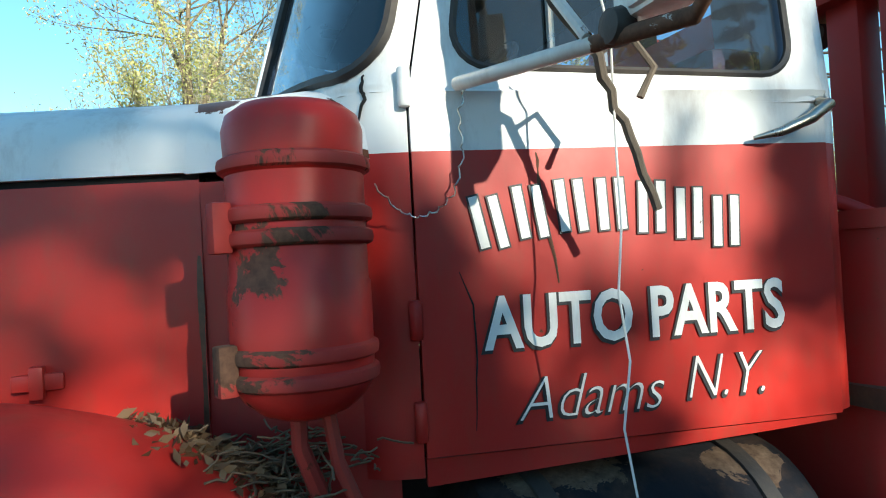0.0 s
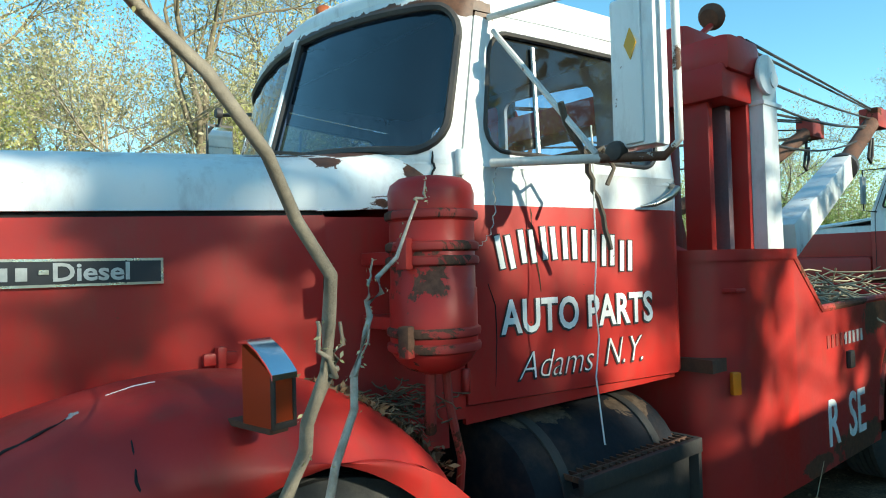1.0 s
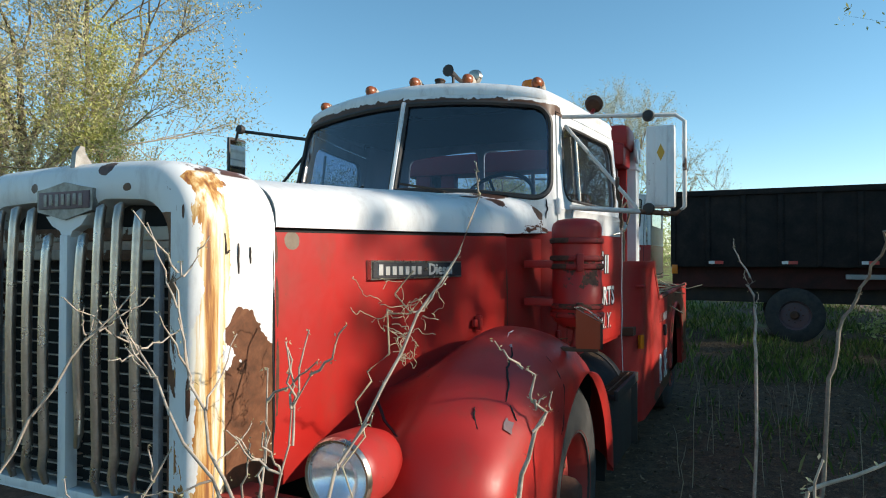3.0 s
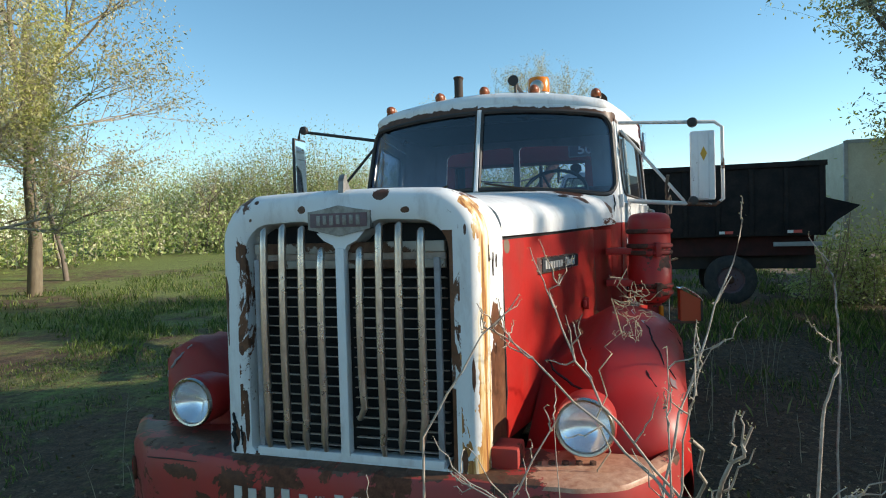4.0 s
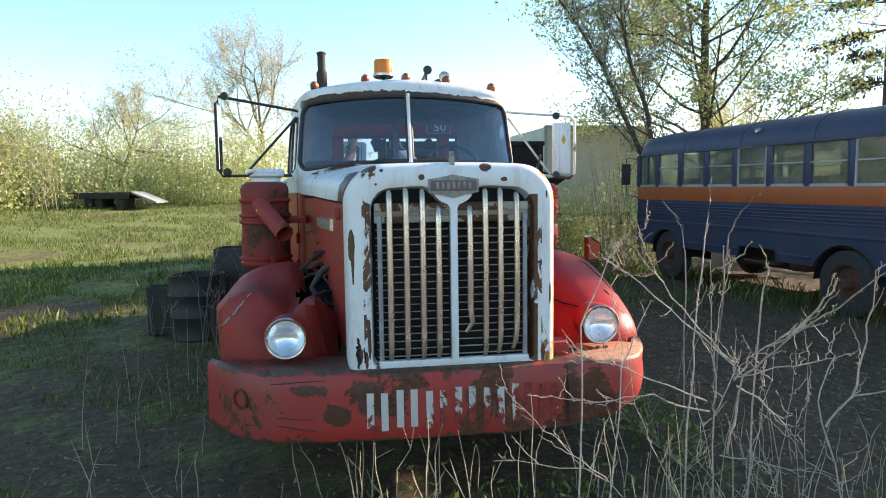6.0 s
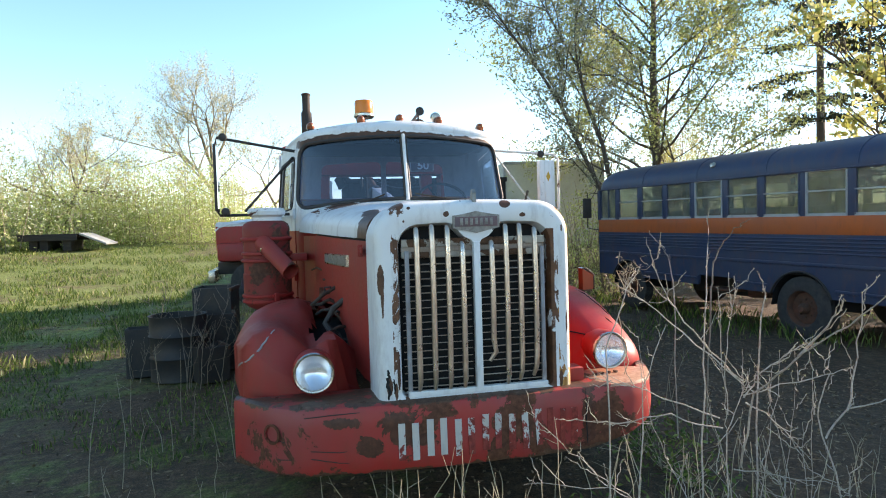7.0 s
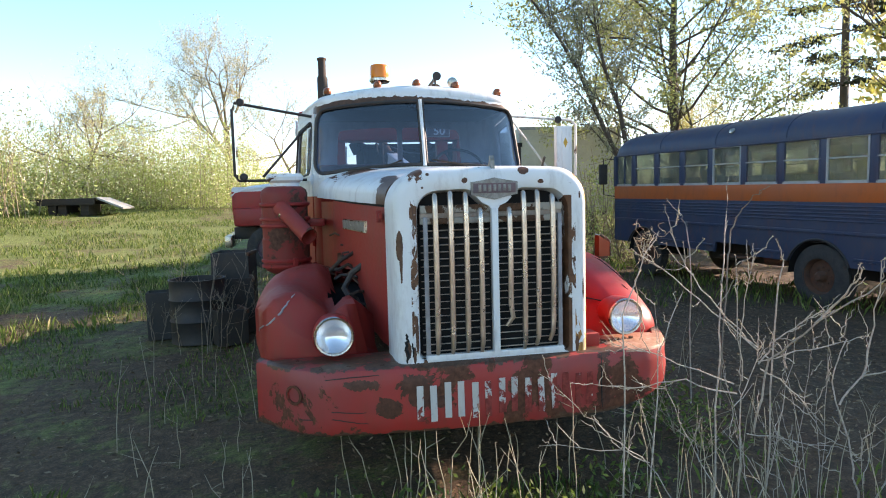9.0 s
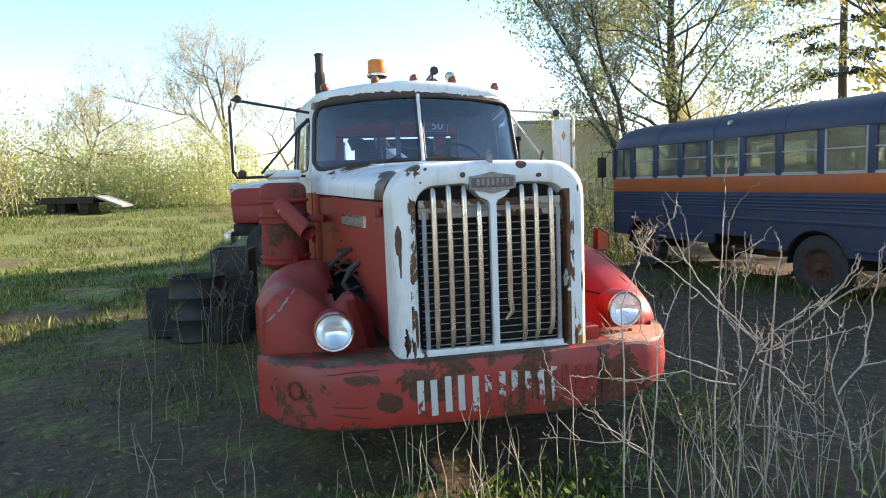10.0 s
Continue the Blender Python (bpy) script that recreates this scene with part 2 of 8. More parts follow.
spots(M_COWL, [(2.10, -0.62, 0.16, 0.10), (2.22, -0.50, 0.06, 0.16), (1.93, -0.72, 0.06, 0.05), (2.20, -0.86, 0.05, 0.04), (2.0, 0.55, 0.16, 0.12), (2.16, 0.15, 0.07, 0.12)], (0, 1), ragged=1.3, scale=9.0, seed=6.0)
M_ROOF = worn_paint("roof_white", WHITE, chips=0.60, seed=13.0, fade=0.1)
rusted_brow(M_TWO, 2.535, 2.600)
rusted_brow(M_ROOF, 2.535, 2.600)
M_ARM = worn_paint("arm_white", (0.66, 0.64, 0.61), chips=0.54, seed=31.0, rust=(0.11, 0.055, 0.035))
M_FADERED = worn_paint("faded_red", (0.36, 0.030, 0.020), chips=0.655, seed=35.0, rough=0.55, fade=0.18)
M_CANRED = worn_paint("canister_red", RED, chips=0.605, seed=33.0, rust=(0.095, 0.045, 0.03))
M_PRIMER = mottled("grey_primer", (0.36, 0.37, 0.39), (0.24, 0.19, 0.18), 12, 0.7)
M_RUST = mottled("rust", (0.15, 0.06, 0.03), (0.07, 0.04, 0.03), 9, 0.85)
M_RUSTRED = worn_paint("rusty_red", (0.36, 0.035, 0.025), chips=0.52, seed=17.0, rough=0.6)
M_LAMPGLASS = material("marker_lens", (0.26, 0.066, 0.018), 0.35)
M_BLACK = mottled("black_steel", (0.022, 0.022, 0.024), (0.06, 0.045, 0.035), 5, 0.6)
M_TANKBLACK = mottled("tank_black", (0.016, 0.017, 0.022), (0.065, 0.042, 0.032), 5, 0.7, lo=0.48, hi=0.70)
M_TANKBLACK.node_tree.nodes["Principled BSDF"].inputs["Specular IOR Level"].default_value = 0.12
spots(M_TANKBLACK, [(2.70, -0.92, 0.16, 0.07), (3.0, -0.80, 0.12, 0.08), (3.2, -1.0, 0.10, 0.06), (2.52, -0.75, 0.05, 0.12)], (0, 1), tones=((0.05, 0.03, 0.022), (0.17, 0.12, 0.085)), ragged=1.4, scale=9.0, seed=14.0)
M_RUBBER = mottled("tyre_rubber", (0.03, 0.03, 0.03), (0.075, 0.068, 0.06), 12, 0.85)
M_CHROME = mottled("dull_chrome", (0.62, 0.60, 0.56), (0.40, 0.33, 0.24), 7, 0.28, 1.0, 0.1)
M_BRASS = mottled("bar_metal", (0.72, 0.62, 0.55), (0.50, 0.37, 0.29), 9, 0.30, 0.85, 0.1)
M_CORE = mottled("shutter_brown", (0.52, 0.42, 0.35), (0.32, 0.23, 0.18), 12, 0.5)
M_BADGE = mottled("badge_grey", (0.34, 0.33, 0.31), (0.16, 0.14, 0.12), 30, 0.5, 0.5, 0.2)
# near-black for linings, wells and gaps, with their shade put into the colour
M_DARK = material("shade_black", (0.012, 0.012, 0.013), 0.9)
M_WINFRAME = mottled("window_frame_metal", (0.45, 0.46, 0.46), (0.30, 0.30, 0.29), 6, 0.45)
M_AMBER = material("amber_lens", (0.75, 0.20, 0.015), 0.25)
M_DKAMBER = material("orange_red_lens", (0.36, 0.042, 0.010), 0.3)
M_SEAT = mottled("seat_vinyl", (0.25, 0.03, 0.03), (0.1, 0.03, 0.03), 6, 0.5)
M_SIGNWHITE = worn_paint("sign_white", (0.80, 0.80, 0.78), chips=0.72, seed=21.0, fade=0.1)
M_FLAKEWHITE = worn_paint("flaking_white", (0.58, 0.54, 0.50), chips=0.50, seed=23.0, rust=(0.25, 0.04, 0.03))
M_LETTER = mottled("letter_silver", (0.62, 0.62, 0.60), (0.42, 0.40, 0.37), 14, 0.4, 0.2, 0.1)
M_SIGNBLACK = material("sign_black", (0.02, 0.02, 0.025), 0.5)


def glass(name, tint=(0.75, 0.82, 0.85), rough=0.03, gloss=1.0, dust_glare=0.0, dust_glare_tone=(0.32, 0.31, 0.26), base=0.06):
    """A thin pane: tinted clear, with a mirror-like sheen by Fresnel."""
    m = material(name, tint, rough)
    t = m.node_tree
    clear = t.nodes.new("ShaderNodeBsdfTransparent")
    clear.inputs["Color"].default_value = (*tint, 1)
    shine = t.nodes.new("ShaderNodeBsdfGlossy")
    shine.inputs["Roughness"].default_value = rough
    shine.inputs["Color"].default_value = (gloss, gloss, gloss, 1)
    lw = t.nodes.new("ShaderNodeLayerWeight")
    steep = t.nodes.new("ShaderNodeMath")
    steep.operation = "POWER"
    steep.inputs[1].default_value = 4.5
    fr = t.nodes.new("ShaderNodeMath")
    fr.operation = "MULTIPLY_ADD"
    fr.inputs[1].default_value, fr.inputs[2].default_value = 0.88, base
    t.links.new(lw.outputs["Facing"], steep.inputs[0])
    t.links.new(steep.outputs[0], fr.inputs[0])
    mx = t.nodes.new("ShaderNodeMixShader")
    t.links.new(fr.outputs[0], mx.inputs[0])
    t.links.new(clear.outputs[0], mx.inputs[1])
    t.links.new(shine.outputs[0], mx.inputs[2])
    out = mx.outputs[0]
    # a diffuse film: dust on most panes, painted sky glare on lens and screen
    if dust_glare:
        k = Nodes(m)
        film = t.nodes.new("ShaderNodeBsdfDiffuse")
        film.inputs["Color"].default_value = (*dust_glare_tone, 1)
        lay = t.nodes.new("ShaderNodeMixShader")
        patchy = k.ramp(k.noise(3.5, 6, 0.6), [(0.3, dust_glare * 0.5), (0.7, dust_glare * 1.5)])
        t.links.new(patchy, lay.inputs[0])
        t.links.new(out, lay.inputs[1])
        t.links.new(film.outputs[0], lay.inputs[2])
        out = lay.outputs[0]
    t.links.new(out, t.nodes["Material Output"].inputs["Surface"])
    return m


M_GLASS = glass("old_glass", (0.40, 0.48, 0.60), 0.02, dust_glare=0.03)
# blue tint and film stand for deep blue sky mirrored in the screen
M_SCREEN = glass("screen_glass", (0.32, 0.40, 0.54), 0.02, base=0.11, dust_glare=0.014, dust_glare_tone=(0.20, 0.26, 0.36))
# pale film on the lamp lens paints in the bright sky it mirrors
M_LENS = glass("headlamp_glass", (0.93, 0.95, 0.98), 0.08, dust_glare=0.05, dust_glare_tone=(0.75, 0.80, 0.86))
M_PIPE = mottled("burnt_pipe", (0.035, 0.026, 0.022), (0.075, 0.045, 0.03), 7, 0.8)
M_RIB = mottled("weathered_rib", (0.13, 0.10, 0.115), (0.20, 0.09, 0.09), 6, 0.6)

# ---- mesh helpers ----


def part(name, bm, mat, parent=None, label="", smooth=True, angle=40):
    """Links a bmesh as ONE mesh object, under a thing or a part."""
    me = bpy.data.meshes.new(name)
    bmesh.ops.recalc_face_normals(bm, faces=bm.faces[:])
    if smooth:
        for f in bm.faces:
            f.smooth = True
        lim = radians(angle)
        for e in bm.edges:
            if len(e.link_faces) == 2 and e.calc_face_angle(0.0) > lim:
                e.smooth = False
    bm.to_mesh(me)
    bm.free()
    me.materials.append(mat)
    ob = new(name, me)
    ob.parent = parent
    if label:
        ob["label"] = label
    return ob


def thing(name, label, category, at=None, group="", kind=""):
    ob = new(name)
    ob.empty_display_size = 0.2
    if at is not None:
        ob.matrix_world = at
    return tagged(ob, label, category, group, kind)


def bm_new():
    return bmesh.new()


def add_box(bm, x0, x1, y0, y1, z0, z1, bevel=0.0, m=None):
    r = bmesh.ops.create_cube(bm, size=1.0)
    mat = Matrix.Translation(((x0 + x1) / 2, (y0 + y1) / 2, (z0 + z1) / 2)) @ Matrix.Diagonal((abs(x1 - x0), abs(y1 - y0), abs(z1 - z0), 1))
    if m is not None:
        mat = m @ mat
    bmesh.ops.transform(bm, matrix=mat, verts=r["verts"])
    if bevel:
        es = list({e for v in r["verts"] for e in v.link_edges})
        bmesh.ops.bevel(bm, geom=es, offset=bevel, segments=2, affect="EDGES", profile=0.6)
    return bm


def box(*a, **k):
    return add_box(bm_new(), *a, **k)


def add_grid(bm, rows, close_u=False, close_v=False):
    """Rows of points into a sheet of quads."""
    vs = [[bm.verts.new(p) for p in r] for r in rows]
    nu, nv = len(vs), len(vs[0])
    for i in range(nu if close_u else nu - 1):
        for j in range(nv if close_v else nv - 1):
            q = [vs[i][j], vs[i][(j + 1) % nv], vs[(i + 1) % nu][(j + 1) % nv], vs[(i + 1) % nu][j]]
            try:
                bm.faces.new(q)
            except ValueError:
                pass
    return vs


def add_tube(bm, pts, r, n=10, caps=True):
    """A round rod along points; r: one radius or one for each point."""
    pts = [Vector(p) for p in pts]
    rs = r if isinstance(r, (list, tuple)) else [r] * len(pts)
    rows, side = [], None
    for i, p in enumerate(pts):
        d = (pts[min(i + 1, len(pts) - 1)] - pts[max(i - 1, 0)]).normalized()
        if side is None:
            side = d.cross(Vector((0, 0, 1)) if abs(d.z) < 0.9 else Vector((1, 0, 0))).normalized()
        else:
            side = (side - d * side.dot(d)).normalized()
        up = d.cross(side)
        rows.append([p + (side * math.cos(a) + up * math.sin(a)) * rs[i] for a in (2 * math.pi * k / n for k in range(n))])
    vs = add_grid(bm, rows, close_v=True)
    if caps:
        bm.faces.new(vs[0][::-1])
        bm.faces.new(vs[-1])
    return bm


def tube(*a, **k):
    return add_tube(bm_new(), *a, **k)


def add_lathe(bm, prof, m=None, n=28, caps=True):
    """Profile of (radius, height) turned round z, then moved by m."""
    m = m or Matrix()
    rows = [[m @ Vector((r * math.cos(2 * math.pi * k / n), r * math.sin(2 * math.pi * k / n), h)) for k in range(n)] for r, h in prof]
    vs = add_grid(bm, rows, close_v=True)
    for row, rev in ((vs[0], True), (vs[-1], False)):
        if caps and prof[0 if rev else -1][0] > 1e-4:
            bm.faces.new(row[::-1] if rev else row)
    bmesh.ops.remove_doubles(bm, verts=[v for r in vs for v in r if v.is_valid], dist=1e-5)
    return bm


def lathe(*a, **k):
    return add_lathe(bm_new(), *a, **k)


def add_prism(bm, poly, f0, f1):
    """A polygon of (a, b) between two mapped sheets f0(a, b) and f1(a, b)."""
    a = [bm.verts.new(f0(*p)) for p in poly]
    b = [bm.verts.new(f1(*p)) for p in poly]
    bm.faces.new(a)
    bm.faces.new(b[::-1])
    n = len(poly)
    for i in range(n):
        bm.faces.new([a[i], b[i], b[(i + 1) % n], a[(i + 1) % n]])
    return bm


def solid(bm, thick):
    """Gives an open sheet a thickness, inwards, and closes its rims."""
    bmesh.ops.recalc_face_normals(bm, faces=bm.faces[:])
    bm.normal_update()
    shift = {v: v.normal.copy() for v in bm.verts}
    rims = [e for e in bm.edges if e.is_boundary]
    faces = bm.faces[:]
    twin = {v: bm.verts.new(v.co - n * thick) for v, n in shift.items()}
    for f in faces:
        bm.faces.new([twin[v] for v in reversed(f.verts)])
    for e in rims:
        a, c = e.verts
        bm.faces.new((a, c, twin[c], twin[a]))
    return bm


def round_rect(u0, u1, v0, v1, radii, n=6):
    """Corner order: (u1, v1), (u0, v1), (u0, v0), (u1, v0), counter-clockwise."""
    out = []
    for (cu, cv, a0), r in zip(((u1, v1, 0), (u0, v1, 90), (u0, v0, 180), (u1, v0, 270)), radii):
        ox = cu - r if cu == u1 else cu + r
        oy = cv - r if cv == v1 else cv + r
        for k in range(n + 1):
            a = radians(a0 + 90 * k / n)
            out.append((ox + r * math.cos(a), oy + r * math.sin(a)))
    return out


def dense(loop, step):
    out = []
    for i, p in enumerate(loop):
        q = loop[(i + 1) % len(loop)]
        n = max(1, int(math.hypot(q[0] - p[0], q[1] - p[1]) / step))
        out += [(p[0] + (q[0] - p[0]) * k / n, p[1] + (q[1] - p[1]) * k / n) for k in range(n)]
    return out


def holed(bm, f, rect, hole, rings=3, step=0.06):
    """A sheet over rect = (u0, u1, v0, v1) with an opening hole, mapped by f(u, v)."""
    hole = dense(hole, step)
    cu, cv = (min(p[0] for p in hole) + max(p[0] for p in hole)) / 2, (min(p[1] for p in hole) + max(p[1] for p in hole)) / 2
    u0, u1, v0, v1 = rect
    angs = [(math.atan2(p[1] - cv, p[0] - cu), p) for p in hole]
    for c in ((u0, v0), (u0, v1), (u1, v0), (u1, v1)):
        a = math.atan2(c[1] - cv, c[0] - cu)
        near = min(range(len(angs)), key=lambda i: abs(math.remainder(angs[i][0] - a, 2 * math.pi)))
        angs[near] = (a, angs[near][1])
    rows = []
    for a, p in angs:
        ca, sa = math.cos(a), math.sin(a)
        t = min((u1 - cu) / ca if ca > 1e-9 else 1e9, (u0 - cu) / ca if ca < -1e-9 else 1e9,
                (v1 - cv) / sa if sa > 1e-9 else 1e9, (v0 - cv) / sa if sa < -1e-9 else 1e9)
        o = (cu + ca * t, cv + sa * t)
        rows.append([f(p[0] + (o[0] - p[0]) * k / rings, p[1] + (o[1] - p[1]) * k / rings) for k in range(rings + 1)])
    add_grid(bm, rows, close_u=True)
    return bm


def fill(bm, f, loop, step=0.08):
    """A pane over a loop, mapped by f, as rings towards its middle."""
    loop = dense(loop, step)
    cu, cv = sum(p[0] for p in loop) / len(loop), sum(p[1] for p in loop) / len(loop)
    rows = [[f(cu + (p[0] - cu) * k, cv + (p[1] - cv) * k) for k in (1, 0.75, 0.5, 0.25, 0.02)] for p in loop]
    vs = add_grid(bm, rows, close_u=True)
    bm.faces.new([r[-1] for r in vs])
    return bm

# ---- the tow truck: x runs to its rear, y to its right, z up ----
truck = thing("tow_truck", "old red and white tow truck, rusty and parked in weeds", "truck")


def lerp(a, b, t):
    return a + (b - a) * t


def interp(x, pts):
    for (x0, y0), (x1, y1) in zip(pts, pts[1:]):
        if x <= x1:
            return lerp(y0, y1, max(0.0, (x - x0) / (x1 - x0)))
    return pts[-1][1]


def smooth_interp(x, pts):
    for (x0, y0), (x1, y1) in zip(pts, pts[1:]):
        if x <= x1:
            t = max(0.0, (x - x0) / (x1 - x0))
            return lerp(y0, y1, t * t * (3 - 2 * t))
    return pts[-1][1]


# grille shell
def shell_outline(hw, top, bottom, r, crown, n=8):
    loop = dense(round_rect(-hw, hw, bottom, top, (r, r, 0.03, 0.03), n), 0.05)
    return [(y, z - (crown * (y / hw) ** 2 if z > (top + bottom) / 2 else 0)) for y, z in loop]


def build_shell():
    bm = bm_new()
    def ring(x, hw, top, bottom, r, crown, dip=0.0):
        k = 1.0
        pts = []
        for i, (a0, cy, cz) in enumerate(((0, hw - r, top - r), (90, -hw + r, top - r), (180, -hw + 0.03, bottom + 0.03), (270, hw - 0.03, bottom + 0.03))):
            rr = r if i < 2 else 0.03
            for j in range(13):
                a = radians(a0 + 90 * j / 12)
                pts.append([cy + rr * math.cos(a), cz + rr * math.sin(a)])
        # extra points along the straight runs keep the crown smooth
        out = []
        for i, p in enumerate(pts):
            q = pts[(i + 1) % len(pts)]
            out.append(p)
            if i % 13 == 12:
                for j in range(1, 24):
                    out.append([lerp(p[0], q[0], j / 24), lerp(p[1], q[1], j / 24)])
        return [(x, y, z - ((crown * (y / hw) ** 2 + dip * math.exp(-(y / 0.112) ** 4)) if z > 1.2 else 0)) for y, z in out]
    rows = [ring(0.315, 0.568, 1.885, 0.74, 0.19, 0.02), ring(0.10, 0.560, 1.893, 0.74, 0.19, 0.02), ring(0.04, 0.552, 1.888, 0.742, 0.18, 0.02),
            ring(0.01, 0.535, 1.872, 0.75, 0.17, 0.02), ring(0.0, 0.515, 1.852, 0.765, 0.16, 0.02), ring(0.0, 0.452, 1.79, 0.822, 0.12, 0.018, 0.07),
            ring(0.008, 0.435, 1.772, 0.835, 0.11, 0.018, 0.085), ring(0.05, 0.425, 1.762, 0.842, 0.10, 0.018, 0.085), ring(0.13, 0.42, 1.757, 0.845, 0.10, 0.018, 0.085)]
    add_grid(bm, rows, close_v=True)
    return part("grille_shell", bm, M_SHELL, truck, "white grille shell, paint peeling to rust")


shell = build_shell()
M_FLAKEGREY = worn_paint("flaking_cream", (0.50, 0.45, 0.38), chips=0.50, seed=37.0, rust=(0.12, 0.06, 0.035))
bm = bm_new()
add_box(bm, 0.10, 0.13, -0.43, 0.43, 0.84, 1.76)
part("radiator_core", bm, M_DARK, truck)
for z in [0.87 + 0.0395 * i for i in range(19)]:
    for y0, y1 in ((-0.405, -0.022), (0.022, 0.405)):
        b = box(-0.016, 0.016, y0, y1, -0.0022, 0.0022, m=Matrix.Translation((0.062, 0, z + 0.003 * noise.noise((z * 40, y0 * 9, 2.0)))) @ Matrix.Rotation(radians(10), 4, "Y") @ Matrix.Rotation(radians(0.35 * noise.noise((z * 31, y0 * 5, 6.0))), 4, "X"))
        part("shutter_slat", b, M_CORE, shell)
part("shutter_rail", box(0.030, 0.065, -0.41, 0.41, 1.580, 1.612, 0.005), M_FLAKEGREY, shell)
part("shutter_rail", box(0.045, 0.07, -0.41, 0.41, 1.612, 1.640, 0.004), M_CORE, shell)
part("shutter_rail", box(0.034, 0.07, -0.41, 0.41, 1.640, 1.682, 0.006), M_FLAKEGREY, shell)
part("bottom_rail", box(-0.006, 0.03, -0.40, 0.40, 0.832, 0.862, 0.006), M_WHITE, shell)
for s in (-1, 1):
    part("side_rail", box(0.01, 0.03, s * 0.385 - 0.012, s * 0.385 + 0.012, 0.86, 1.62, 0.004), M_PRIMER, shell)
part("center_post", box(-0.014, 0.03, -0.019, 0.019, 0.85, 1.66, 0.006), M_WHITE, shell)
BARS = [(-0.333, 1.722), (-0.245, 1.745), (-0.165, 1.742), (-0.083, 1.655), (0.083, 1.655), (0.165, 1.742), (0.25, 1.75), (0.335, 1.738)]
for i, (y, top) in enumerate(BARS):
    bend = {3: 0.022, 0: 0.02, 1: 0.012}.get(i, 0.003)
    low = {3: 1.0, 0: 0.90, 1: 0.88}.get(i, 0.866)
    pts = [(0.010, y, top), (0.002, y, top), (-0.006, y, top - 0.006), (-0.012, y, top - 0.05)]
    pts += [(-0.013 - 0.008 * math.sin(math.pi * k / 8), y, lerp(top - 0.05, low + 0.12, k / 8)) for k in range(1, 9)]
    pts += [(-0.020, y + bend * 0.4 * (1 if i == 3 else -1) * -1, low + 0.05), (-0.004, y + bend * (1 if i != 3 else 1), low)]
    part("grille_bar", tube(pts, [0.006, 0.012, 0.015] + [0.0158] * (len(pts) - 5) + [0.014, 0.010], 10), M_BRASS, shell)
# name plate of the grille: an eight-sided badge with plain relief bars
badge = [(-0.132, 1.803), (-0.07, 1.812), (0.0, 1.826), (0.07, 1.812), (0.132, 1.803), (0.132, 1.735), (0.07, 1.722), (0.0, 1.706), (-0.07, 1.722), (-0.132, 1.735)]
b = add_prism(bm_new(), badge, lambda y, z: (-0.012, y, z), lambda y, z: (0.02, y, z))
plate = part("grille_badge", b, M_BADGE, shell, "dull metal badge on the grille shell", smooth=False)
part("badge_plate", box(-0.0158, -0.011, -0.120, 0.120, 1.742, 1.796, 0.002), M_RIB, plate)
for k in range(7):
    y = -0.084 + 0.028 * k
    part("relief_bar", box(-0.018, -0.0155, y - 0.008, y + 0.008, 1.750 + 0.004 * (k % 2), 1.788, 0.001), M_BADGE, plate)
drop = [(-0.10, 1.72), (0.10, 1.72), (0.07, 1.69), (0.03, 1.672), (0.012, 1.64), (-0.012, 1.64), (-0.03, 1.672), (-0.07, 1.69)]
part("badge_backing", add_prism(bm_new(), drop, lambda y, z: (-0.004, y, z), lambda y, z: (0.035, y, z)), M_SHELL, shell, smooth=False)
# ornament on top
bm = bm_new()
add_grid(bm, [[(x, y * w, z) for x, y, z in ((0.03, -1, zz), (0.06, 1, zz))] for zz, w in ((1.88, 0.02), (1.93, 0.012), (1.965, 0.004))])
bm.free()
bm = bm_new()
add_prism(bm, [(0.015, 1.875), (0.02, 1.925), (0.035, 1.948), (0.05, 1.945), (0.052, 1.925), (0.085, 1.885), (0.085, 1.875)], lambda x, z: (x, -0.011, z), lambda x, z: (x, 0.011, z))
part("hood_ornament", bm, M_BADGE, truck, "worn radiator mascot stub", smooth=False)

# hood: white crowned top, red sides
HOOD_HW = [(0.30, 0.560), (0.9, 0.655), (1.4, 0.735), (1.9, 0.806)]
HOOD_EDGE = [(0.30, 1.688), (1.0, 1.700), (1.9, 1.722)]
HOOD_TOP = [(0.30, 1.870), (1.0, 1.905), (1.9, 1.955)]


def hood_row(x, dz=0.0):
    hw, e, t = interp(x, HOOD_HW), interp(x, HOOD_EDGE), interp(x, HOOD_TOP)
    row = []
    for k in range(25):
        a = math.pi * k / 24
        c, s = math.cos(a), math.sin(a)
        y = hw * math.copysign(abs(c) ** 0.55, c)
        z = e + (t - e) * s ** 0.62
        row.append((x, y, z + dz))
    return row


